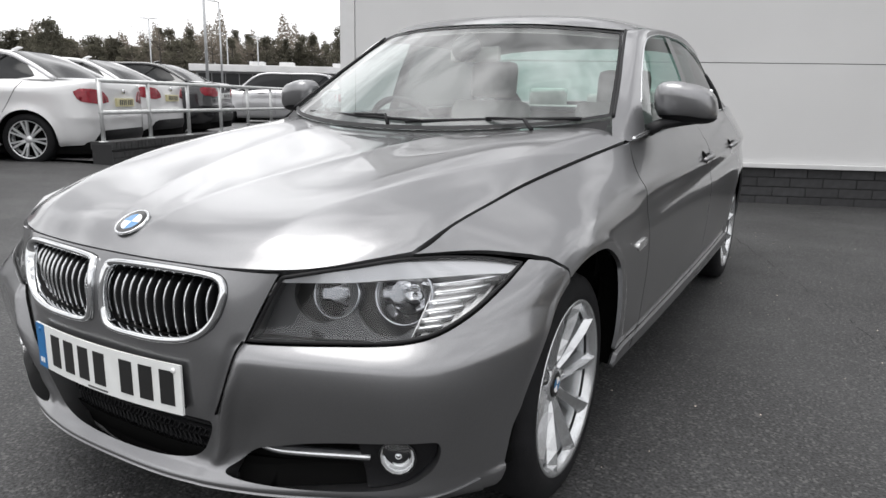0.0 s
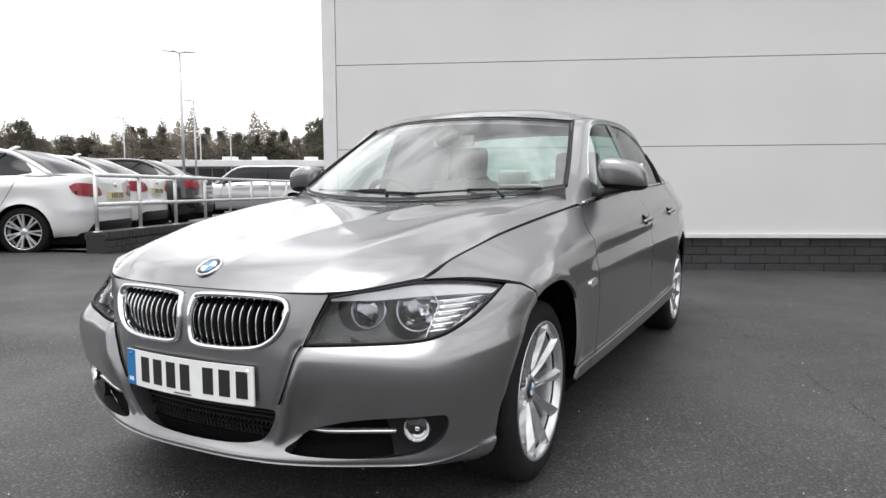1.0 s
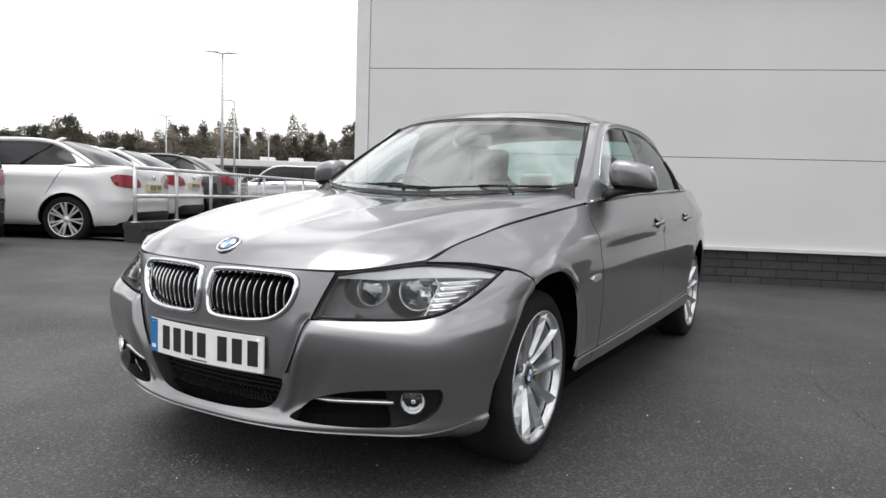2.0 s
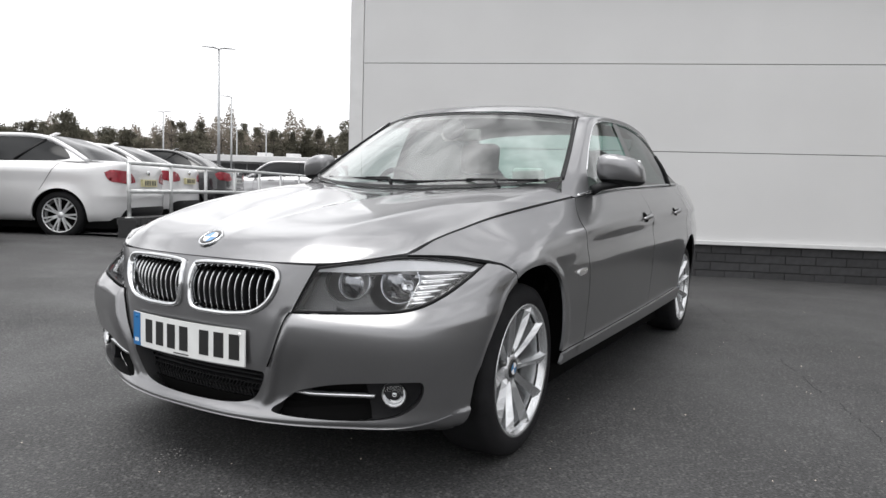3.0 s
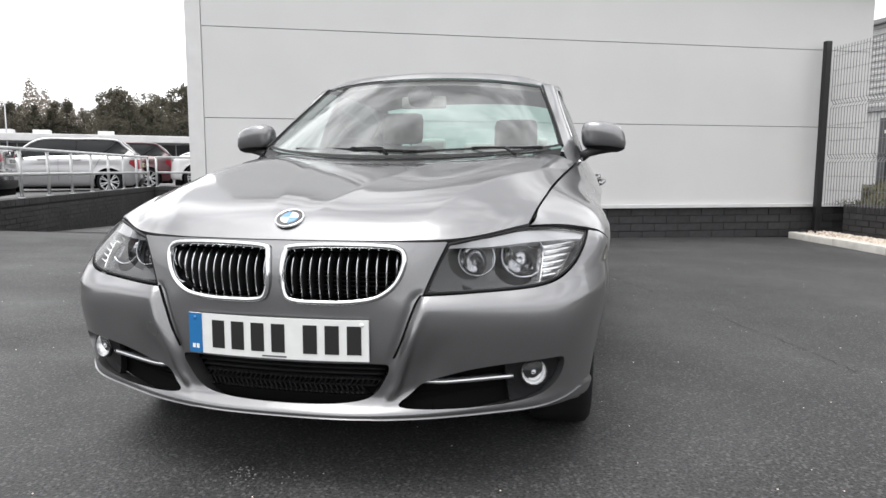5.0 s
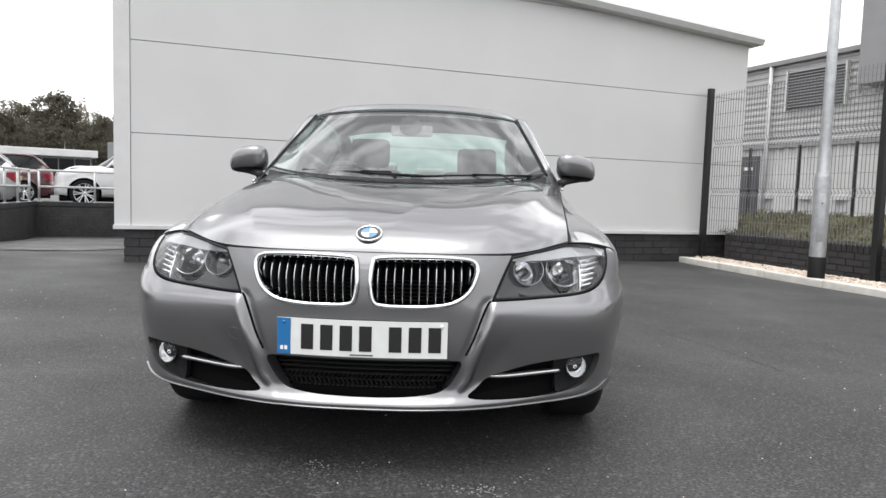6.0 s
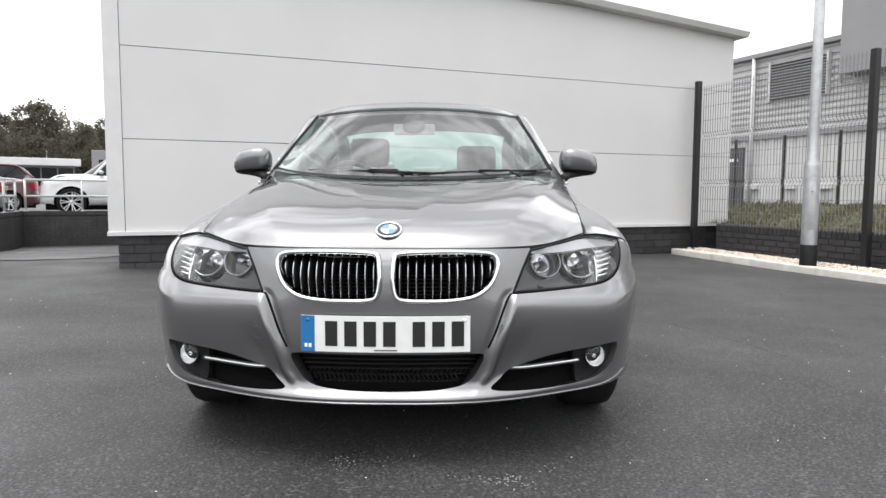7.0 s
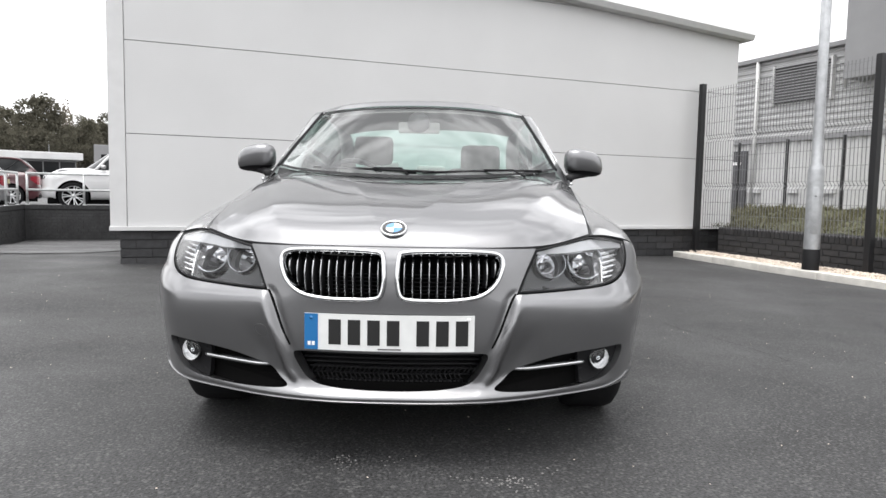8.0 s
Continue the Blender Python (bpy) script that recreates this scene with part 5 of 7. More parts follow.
def build_cabin(car):
    bm = bmesh.new()
    box(bm, -.74, .74, .75, 3.0, .24, .30)
    part("cabin_floor", bm, CABIN, car)
    dash = [
        [(0, .46, .93), (.35, .50, .935), (.70, .66, .95)],
        [(0, .72, .985), (.35, .74, .985), (.72, .84, .975)],
        [(0, 1.00, .965), (.35, 1.00, .965), (.74, 1.02, .95)],
        [(0, 1.08, .80), (.35, 1.08, .80), (.74, 1.08, .80)]]
    shell("dashboard", dash, CABIN, car, 8, 6)
    for x in (-.37, .37):
        drop = .05 if x > 0 else .0
        bm = bmesh.new()
        m = pose(x, 1.55, .42, 0, 0, 0)
        cushion(bm, -.25, .25, -.30, .24, 0, .16, m, .05)
        seat = part("front_seat", bm, SEAT, car, "grey upholstered front seat")
        bm = bmesh.new()
        m = pose(x, 1.80, .50, -14, 0, 0)
        box(bm, -.235, .235, -.07, .07, 0, .58, .06, m)
        part("backrest", bm, SEAT, seat)
        bm = bmesh.new()
        m = pose(x, 1.945, 1.08 - drop, -8, 0, 0)
        box(bm, -.135, .135, -.05, .05, 0.0, .20, .045, m)
        part("headrest", bm, SEAT, seat)
        for dx in (-.06, .06):
            bm = bmesh.new()
            rod(bm, (x + dx, 1.93, 1.02), (x + dx, 1.95, 1.12), .007)
            part("headrest_post", bm, SATIN, seat)
    bm = bmesh.new()
    box(bm, -.66, .66, 2.30, 2.75, .42, .60, .06)
    bench = part("rear_bench", bm, SEAT, car)
    bm = bmesh.new()
    box(bm, -.66, .66, -.07, .07, 0, .50, .06, pose(0, 2.74, .56, -16, 0, 0))
    part("backrest", bm, SEAT, bench)
    for x, w in ((-.40, .13), (0, .12), (.40, .13)):
        bm = bmesh.new()
        box(bm, x - w, x + w, 2.82, 2.90, 1.02, 1.155 if x else 1.12, .03)
        part("headrest", bm, SEAT, bench)
    bm = bmesh.new()
    box(bm, -.66, .66, 2.72, 3.05, 1.0, 1.035, .01)
    part("parcel_shelf", bm, CABIN, car)
    # steering wheel
    bm = bmesh.new()
    m = Matrix.Translation((-.37, 1.06, .90)) @ Matrix.Rotation(radians(-62), 4, 'X')
    tube_path(bm, [m @ Vector((.185 * math.cos(a), .185 * math.sin(a), 0)) for a in np.linspace(0, math.tau, 32, endpoint=False)], .015, 8, closed=True, up=Vector((0.01, 0.3, 1)))
    st = part("steering_wheel", bm, CABIN, car)
    bm = bmesh.new()
    box(bm, -.075, .075, -.06, .06, -.02, .03, .02, m)
    box(bm, -.17, .17, -.018, .018, -.01, .01, .005, m)
    part("boss", bm, CABIN, st)
    # interior mirror
    bm = bmesh.new()
    box(bm, -.125, .105, 1.02, 1.05, 1.222, 1.282, .012)
    im = part("interior_mirror", bm, LINING, car, "pale-backed interior mirror under a dark pod")
    bm = bmesh.new()
    rod(bm, (-.01, .97, 1.300), (-.01, 1.03, 1.25), .018, .014)
    lathe(bm, [(.062, -.010), (.058, .018), (.001, .025)], Matrix.Translation((-.01, .950, 1.272)) @ Matrix.Rotation(radians(-90), 4, 'Z') @ Matrix.Rotation(radians(-35), 4, 'Y'), 20)
    part("mirror_stem", bm, PODGREY, im)
    # door cards close the cabin below the belt
    for s in (1, -1):
        A, B = np.meshgrid(np.linspace(flank([(.66, .6)])[0][0], flank([(2.7, .8)])[0][0], 30), np.linspace(.15, TOP_B, 8), indexing="ij")
        Q = BODY.at(A * s, B, -.06)
        n, m_ = A.shape
        raw_part("door_card", Q.reshape(-1, 3), [(i * m_ + j, (i + 1) * m_ + j, (i + 1) * m_ + j + 1, i * m_ + j + 1) for i in range(n - 1) for j in range(m_ - 1)], CABIN, car, smooth=True)


PODGREY = material("grey_mirror_plastic", (0.03, 0.03, 0.03), rough=0.6)
# rear side panes carry a much darker tint than the front ones
REAR_SIDEGLASS = pane_material("dark_rear_side_glass", (0.13, 0.15, 0.145), gloss=0.05)
REARGLASS = pane_material("green_rear_glass", (0.62, 0.88, 0.80), gloss=0.05)
SIDEGLASS = pane_material("side_glass", (0.70, 0.80, 0.78), gloss=0.07)
build_glasshouse(CAR)
build_wheels(CAR)
build_cabin(CAR)


# ---- kerb, gravel, fence and lamp post beside the white building ----
KERB_A, KERB_DIR = Vector((3.50, 7.38, 0)), Vector((0.2667, -0.9638, 0))
KERB_M = Matrix.Translation(KERB_A) @ Matrix.Rotation(math.atan2(KERB_DIR.y, KERB_DIR.x), 4, 'Z')   # local x along, local -y... outward is +y


def lay_kerb():
    for k in range(9):
        bm = bmesh.new()
        box(bm, k * 0.915 + 0.004, (k + 1) * 0.915 - 0.004, 0.0, 0.13, -0.1, 0.10 + 0.004 * math.sin(k * 2.1), 0.012)
        ob = part("kerb_stone", bm, KERBSTONE, None)
        ob.matrix_world = KERB_M
        tagged(ob, "pale concrete kerb stone edging the gravel strip", "kerb", "kerb stones along the gravel")
    bm = bmesh.new()
    box(bm, 0.0, 8.3, 0.13, 0.62, -0.1, 0.075)
    ob = part("gravel_bed", bm, GRAVEL, None, smooth=False)
    ob.matrix_world = KERB_M
    tagged(ob, "bed under the white gravel strip", "gravel bed", kind="structure")
    rng = random.Random(5)
    verts, faces = [], []
    for _ in range(3800):
        x, y = rng.uniform(0.02, 8.2), rng.uniform(0.125, 0.60)
        r = rng.uniform(0.008, 0.022)
        z = 0.078 + rng.uniform(0, 0.014) + 0.02 * math.exp(-((y - 0.4) / 0.15) ** 2)
        s = len(verts)
        a = rng.uniform(0, 3)
        for dx, dy, dz in ((1, 0, 0), (0, 1, 0), (-1, 0, 0), (0, -1, 0), (0, 0, 0.8), (0, 0, -0.8)):
            verts.append((x + r * (dx * math.cos(a) - dy * math.sin(a)) * rng.uniform(.7, 1.2), y + r * (dx * math.sin(a) + dy * math.cos(a)) * rng.uniform(.7, 1.2), z + r * dz))
        for i in range(4):
            faces.append((s + i, s + (i + 1) % 4, s + 4))
            faces.append((s + (i + 1) % 4, s + i, s + 5))
    ob = raw_part("gravel", verts, faces, GRAVEL)
    ob.matrix_world = KERB_M
    tagged(ob, "loose white and pinkish gravel behind the kerb", "gravel", kind="stuff")


lay_kerb()

FENCE_A = Vector((3.86, 7.45, 0))
FENCE_DIR = Vector((0.344, -0.939, 0))
FENCE_M = Matrix.Translation(FENCE_A) @ Matrix.Rotation(math.atan2(FENCE_DIR.y, FENCE_DIR.x), 4, 'Z')


def build_fence():
    fence = tagged(empty("mesh_fence", FENCE_M), "grey welded mesh fence on black square posts", "fence")
    for k, top in enumerate((2.58, 2.50, 2.50)):
        bm = bmesh.new()
        box(bm, k * 2.82 - 0.036, k * 2.82 + 0.036, -0.04, 0.04, 0.0, top, 0.006)
        part("post", bm, POSTBLACK, fence, smooth=False)
    for k in range(0, 2):
        verts, faces = [], []

        def wire(pts, r):
            s = len(verts)
            for (x, y, z) in pts:
                for dx, dy in ((r, 0), (0, r), (-r, 0), (0, -r)):
                    verts.append((x + dx, y + dy, z) if abs(pts[0][2] - pts[-1][2]) > .1 else (x, y + dx, z + dy))
            for i in range(len(pts) - 1):
                for j in range(4):
                    a, b = s + 4 * i + j, s + 4 * i + (j + 1) % 4
                    faces.append((a, b, b + 4, a + 4))
        x0, x1 = (k * 2.82 + 0.06, (k + 1) * 2.82 - 0.06) 
        zs = [0.46, 1.02, 1.07, 1.12, 1.72, 1.77, 1.82, 2.38, 2.42, 2.50]
        fold = [0, 0, .04, 0, 0, .04, 0, 0, .0, 0]
        for x in np.arange(x0, x1, 0.05):
            wire([(x, 0.055 + f, z) for z, f in zip(zs, fold)], 0.005)
        for z, f in ((0.48, 0), (0.66, 0), (0.84, 0), (1.02, 0), (1.07, .04), (1.12, 0), (1.3, 0), (1.5, 0), (1.72, 0), (1.77, .04), (1.82, 0), (2.0, 0), (2.2, 0), (2.38, 0), (2.46, 0)):
            wire([(x0, 0.058 + f, z), (x1, 0.058 + f, z)], 0.0025)
        raw_part("mesh_panel", verts, faces, WIRE, fence)
    return fence


build_fence()


def build_lamp_column():
    col = tagged(empty("lamp_column", pose(4.31, 5.02, 0.06)), "galvanised steel lamp column with a dark base sleeve", "lamp post")
    bm = bmesh.new()
    lathe(bm, [(.086, 0.0), (.086, 1.16), (.080, 1.20), (.060, 1.235), (.057, 1.6), (.046, 6.5), (.001, 6.52)], Matrix.Rotation(radians(-90), 4, 'Y'), 28)
    part("shaft", bm, GALV, col)
    bm = bmesh.new()
    lathe(bm, [(.091, 0.0), (.091, .27), (.087, .275)], Matrix.Rotation(radians(-90), 4, 'Y'), 28)
    part("base_sleeve", bm, BLACK, col)
    bm = bmesh.new()
    box(bm, -.035, .035, -.0885, -.082, .45, .98, .003, pose(0, 0, 0, 0, 0, -20))
    part("access_door", bm, GALV, col)
    bm = bmesh.new()
    lathe(bm, [(.008, .086), (.008, .092), (.001, .093)], pose(0, 0, .88, 0, 0, -110), 10)
    part("lock", bm, BLACK, col)
    bm = bmesh.new()
    box(bm, -.10, .10, -.55, .05, 6.46, 6.56, .02)
    part("lamp_head", bm, GALV, col)


build_lamp_column()

# low black brick wall that holds back the grass; its bricks come last in the file
LOW_M = FENCE_M @ Matrix.Translation((0.30, 0.13, 0))
LOWWALL = tagged(empty("retaining_wall_east", LOW_M), "low black brick wall holding back the grass bank", "brick wall", kind="structure")
_bm = bmesh.new()
box(_bm, 0, 7.2, 0.03, 0.20, -0.1, 0.485)
part("mortar_core", _bm, MORTAR, LOWWALL, smooth=False)


def build_bank():
    xs = np.linspace(0.0, 16.0, 60)
    ys = np.concatenate([np.linspace(0.18, 6.0, 30), [8, 12, 20]])
    X, Y = np.meshgrid(xs, ys, indexing="ij")
    rng = np.random.RandomState(4)
    Z = 0.47 + 0.20 * np.clip(Y / 5.0, 0, 1) + rng.normal(0, .012, X.shape)
    X2 = X - 6.0 * np.clip((Y - .2) / 6, 0, 1)
    n, m = X.shape
    ob = raw_part("grass_bank", np.stack([X2, Y, Z], -1).reshape(-1, 3), [(i * m + j, (i + 1) * m + j, (i + 1) * m + j + 1, i * m + j + 1) for i in range(n - 1) for j in range(m - 1)], GRASS, smooth=True)
    ob.matrix_world = LOW_M
    tagged(ob, "rough grass bank behind the low wall", "grass bank", kind="structure")
    r = random.Random(9)
    verts, faces = [], []
    for _ in range(16000):
        y = 0.2 + 6.2 * r.random() ** 1.3
        x = r.uniform(-1, 9) - 6.0 * min(1, max(0, (y - .2) / 6)) * .8
        z = 0.46 + 0.20 * min(1, y / 5.0)
        h, a = r.uniform(.02, .13) * (.5 + math.sin(x * 3.1 + y * 2) ** 2), r.uniform(0, 6.3)
        w = .008 + .004 * y * .5
        s = len(verts)
        lx, ly = r.uniform(-.11, .11), r.uniform(-.09, .09)
        verts += [(x - w * math.cos(a), y - w * math.sin(a), z), (x + w * math.cos(a), y + w * math.sin(a), z), (x + lx, y + ly, z + h)]
        faces.append((s, s + 1, s + 2))
    ob = raw_part("grass", verts, faces, GRASSBLADE)
    ob.matrix_world = LOW_M
    tagged(ob, "unmown yellowish green grass", "grass", kind="stuff")


GRASSBLADE = material("grass_blade", (0.095, 0.090, 0.045), rough=0.8, var=0.6, var_scale=2.5)
build_bank()

# ---- ribbed industrial building behind the fence ----
SHED_M = Matrix.Translation((9.3, 20.0, 0)) @ Matrix.Rotation(math.atan2(-0.91, 0.41), 4, 'Z')   # local x to the near end, local y away from the yard


def ribbed_sheet(name, x0, x1, z0, z1, pitch, depth, mat, parent, vertical, y0=0.0):
    """Trapezoid-profiled sheet."""
    verts, faces = [], []
    lo, hi = (x0, x1) if vertical else (z0, z1)
    t = lo
    pr = []
    while t < hi:
        for f, d in ((0, 0), (.35, 0), (.5, depth), (.85, depth)):
            if t + f * pitch <= hi:
                pr.append((t + f * pitch, d))
        t += pitch
    pr.append((hi, 0))
    for p, d in pr:
        if vertical:
            verts += [(p, y0 - d, z0), (p, y0 - d, z1)]
        else:
            verts += [(x0, y0 - d, p), (x1, y0 - d, p)]
    for i in range(len(pr) - 1):
        faces.append((2 * i, 2 * i + 1, 2 * i + 3, 2 * i + 2))
    return raw_part(name, verts, faces, mat, parent)


def build_shed():
    shed = tagged(empty("industrial_building", SHED_M), "grey ribbed-sheet industrial building with louvre and downpipe", "building")
    bm = bmesh.new()
    box(bm, -9, 14, 0.1, 10, 0.3, 5.22)
    part("core_wall", bm, GREYPANEL, shed, smooth=False)
    ribbed_sheet("upper_sheet", -9, 14, 2.72, 5.2, .19, .045, RIBBED, shed, False, .09)
    ribbed_sheet("lower_sheet", -9, 14, .5, 2.70, .34, .05, RIBPALE, shed, True, .09)
    bm = bmesh.new()
    box(bm, -9, 14, -.03, .16, 2.66, 2.78, .01)
    part("sheet_flashing", bm, GREYPANEL, shed, smooth=False)
    bm = bmesh.new()
    box(bm, -9, 14, -.12, .25, 5.18, 5.32, .02)
    part("gutter", bm, GREYPANEL, shed, smooth=False)
    bm = bmesh.new()
    rod(bm, (1.10, -.06, .6), (1.10, -.06, 5.2), .06)
    part("downpipe", bm, RIBPALE, shed)
    bm = bmesh.new()
    box(bm, 1.72, 3.62, -.04, .06, 3.82, 4.90)
    louvre = part("louvre", bm, SEAL, shed, smooth=False)
    for z in np.arange(3.84, 4.9, .085):
        bm = bmesh.new()
        box(bm, 1.74, 3.60, -.03, .03, -.005, .005, 0, pose(0, -.07, z + .03, 40, 0, 0))
        part("blade", bm, GREYPANEL, louvre, smooth=False)
    for x in (1.68, 3.62):
        bm = bmesh.new()
        box(bm, x, x + .06, -.09, .06, 3.76, 4.96)
        part("louvre_frame", bm, RIBPALE, louvre, smooth=False)
    bm = bmesh.new()
    box(bm, .05, .80, -.05, .08, .5, 2.45, .01)
    d = part("door", bm, DOORDARK, shed, "dark steel side door", smooth=False)
    bm = bmesh.new()
    box(bm, .25, .6, -.056, -.05, 2.0, 2.1)
    part("door_sign", bm, WHITE_MARK, d, smooth=False)
    for x in (.95, 2.3, 3.5):
        bm = bmesh.new()
        box(bm, x, x + .42, -.07, .08, 1.1, 1.25, .01)
        part("vent_hood", bm, TRIM, shed, smooth=False)
    bm = bmesh.new()   # taller grey block at the near end
    box(bm, 4.35, 14, -.55, 6, 4.15, 8.5, .02)
    part("upper_block", bm, GREYPANEL, shed, smooth=False)
    bm = bmesh.new()
    rod(bm, (4.1, -.1, 4.0), (4.1, -.1, 8.5), .05)
    part("corner_pipe", bm, TRIM, shed)
    # inner fence line before it
    f2 = tagged(empty("post_fence", Matrix.Translation((7.95, 16.6, 0)) @ Matrix.Rotation(math.atan2(-0.91, 0.41), 4, 'Z')), "thin black fence posts on the grass", "fence")
    for k in range(6):
        bm = bmesh.new()
        box(bm, k * 1.55 - 1.2, k * 1.55 - 1.14, -.03, .03, .4, 2.45, .004)
        part("post", bm, POSTBLACK, f2, smooth=False)


DOORDARK = material("dark_door", (0.06, 0.06, 0.065), rough=0.4)
build_shed()


def tar_joint():
    """A dark sealed crack that wanders over the asphalt beside the car."""
    line = smooth_line([(.45, 4.8), (.586, 4.47), (.79, 4.0), (1.19, 2.98), (1.53, 2.15), (1.72, 1.62), (1.86, 1.27), (2.0, .8)], 12)
    r = random.Random(31)
    verts, faces = [], []
    for x, y in line:
        x, y, w = x + r.gauss(0, .008), y, .0016 + .0022 * r.random()
        z = float(yard_level(x, y)) + .002
        verts += [(x - w, y, z), (x + w, y, z)]
    for i in range(len(line) - 1):
        if r.random() > .25:
            faces.append((2 * i, 2 * i + 1, 2 * i + 3, 2 * i + 2))
    tagged(raw_part("asphalt_crack", verts, faces, MORTAR), "thin dark sealed crack across the asphalt", "crack", kind="structure")


tar_joint()


def pebbles(name, spots, mat, rng, label, kind):
    """Small four-sided crumbs lying on the yard."""
    verts, faces = [], []
    for x, y, size in spots:
        z = float(yard_level(x, y)) + size * .4
        i = len(verts)
        a = rng.uniform(0, 3)
        for dx, dy, dz in ((1, 0, 0), (0, 1, 0), (-1, 0, 0), (0, -1, 0), (0, 0, .7)):
            verts.append((x + size * (dx * math.cos(a) - dy * math.sin(a)), y + size * (dx * math.sin(a) + dy * math.cos(a)), z + size * dz))
        faces += [(i, i + 1, i + 4), (i + 1, i + 2, i + 4), (i + 2, i + 3, i + 4), (i + 3, i, i + 4)]
    tagged(raw_part(name, verts, faces, mat), label, kind, kind="stuff")


def scatter_grit():
    r = random.Random(77)
    pebbles("grit", [(r.uniform(-4, 4), r.uniform(-3, 4.5), r.uniform(.002, .0045)) for _ in range(420)], GRAVEL, r, "scattered pale grit on the asphalt", "grit")
    # scuffed patches where stone has broken out of the binder
    spots = []
    for cx, cy, n in ((.375, -.80, 34), (.42, -.84, 12), (.33, -.80, 10), (-.15, -.66, 20), (-.13, -.71, 10), (.02, -.67, 7), (.24, -.80, 6), (.50, -.71, 6)):
        spots += [(cx + r.gauss(0, .024), cy + r.gauss(0, .018), r.uniform(.002, .005)) for _ in range(n)]
    pebbles("scuffed_stone", spots, SCUFF, r, "dull grey stone scuffed out of the asphalt", "scuff")


def lay_pale_strip():
    """Paler asphalt along the foot of the retaining wall."""
    r = random.Random(8)
    rows = []
    for u in np.linspace(0, 1, 15):
        near = Vector((-7.32, 6.45)).lerp(Vector((-5.02, 8.0)), u)
        far = Vector((-9.55, 12.4)).lerp(Vector((-7.0, 13.3)), u)
        row = []
        for k, v in enumerate(np.linspace(0, 1, 11)):
            p = near.lerp(far, v)
            if k == 0:
                p = p + Vector((0, r.uniform(-.16, .16)))
            row.append((p.x, p.y, float(yard_level(p.x, p.y)) + .012))
        rows.append(row)
    verts = [p for row in rows for p in row]
    faces = [(i * 11 + j, (i + 1) * 11 + j, (i + 1) * 11 + j + 1, i * 11 + j + 1) for i in range(14) for j in range(10)]
    tagged(raw_part("pale_asphalt_strip", verts, faces, PALE_ASPHALT, smooth=True), "pale asphalt strip at the foot of the wall", "asphalt strip", kind="structure")


SCUFF = material("scuffed_stone", (0.20, 0.195, 0.19), rough=0.9, var=0.3, var_scale=30)
lay_pale_strip()
scatter_grit()


# ---- the parked row, railing and distance ----
RAIL_A, RAIL_DIR = Vector((-6.38, 3.61, 0)), Vector((-0.349, 0.937, 0))
CORNER = RAIL_A + RAIL_DIR * 10.0


def build_upper_park():
    """Upper parking level behind the railing."""
    side = Vector((0.937, 0.349, 0))
    a, b = RAIL_A, CORNER
    d = b + side * 9
    pts = [a, b, d, d + RAIL_DIR * 160, a + Vector((-220, 160, 0)), a + Vector((-220, -30, 0)), a + Vector((-14, -1.5, 0)), a + Vector((-4, -0.9, 0))]
    bm = bmesh.new()
    zs = [0.24, 0.36, 0.36, 0.5, 0.5, 0.3, 0.21, 0.20]
    vs = [bm.verts.new((p.x, p.y, z)) for p, z in zip(pts, zs)]
    f = bm.faces.new(vs)
    bmesh.ops.triangulate(bm, faces=[f])
    ob = part("upper_car_park", bm, PALE_ASPHALT, None, smooth=False)
    tagged(ob, "worn grey asphalt of the raised car park", "car park", kind="structure")


def brick_run(m, length, z0, z1, depth, mat, name, bl=.225, bh=.075, seed=3):
    """Joined bricks over a face, each proud of the mortar."""
    rng = random.Random(seed)
    verts, faces = [], []
    z, row = z0, 0
    while z + bh * .6 < z1:
        x = -(row % 2) * bl / 2
        while x < length:
            a, b = max(0, x) + .004, min(length, x + bl) - .004
            if b - a > .03:
                y = -rng.uniform(0.004, .009)
                s = len(verts)
                zz = min(z + bh - .008, z1)
                verts += [(a, y, z), (b, y, z), (b, y, zz), (a, y, zz), (a, depth, z), (b, depth, z), (b, depth, zz), (a, depth, zz)]
                faces += [(s, s + 1, s + 2, s + 3), (s + 4, s, s + 3, s + 7), (s + 1, s + 5, s + 6, s + 2), (s + 3, s + 2, s + 6, s + 7), (s + 4, s + 5, s + 1, s)]
            x += bl
        z += bh
        row += 1
    return verts, faces


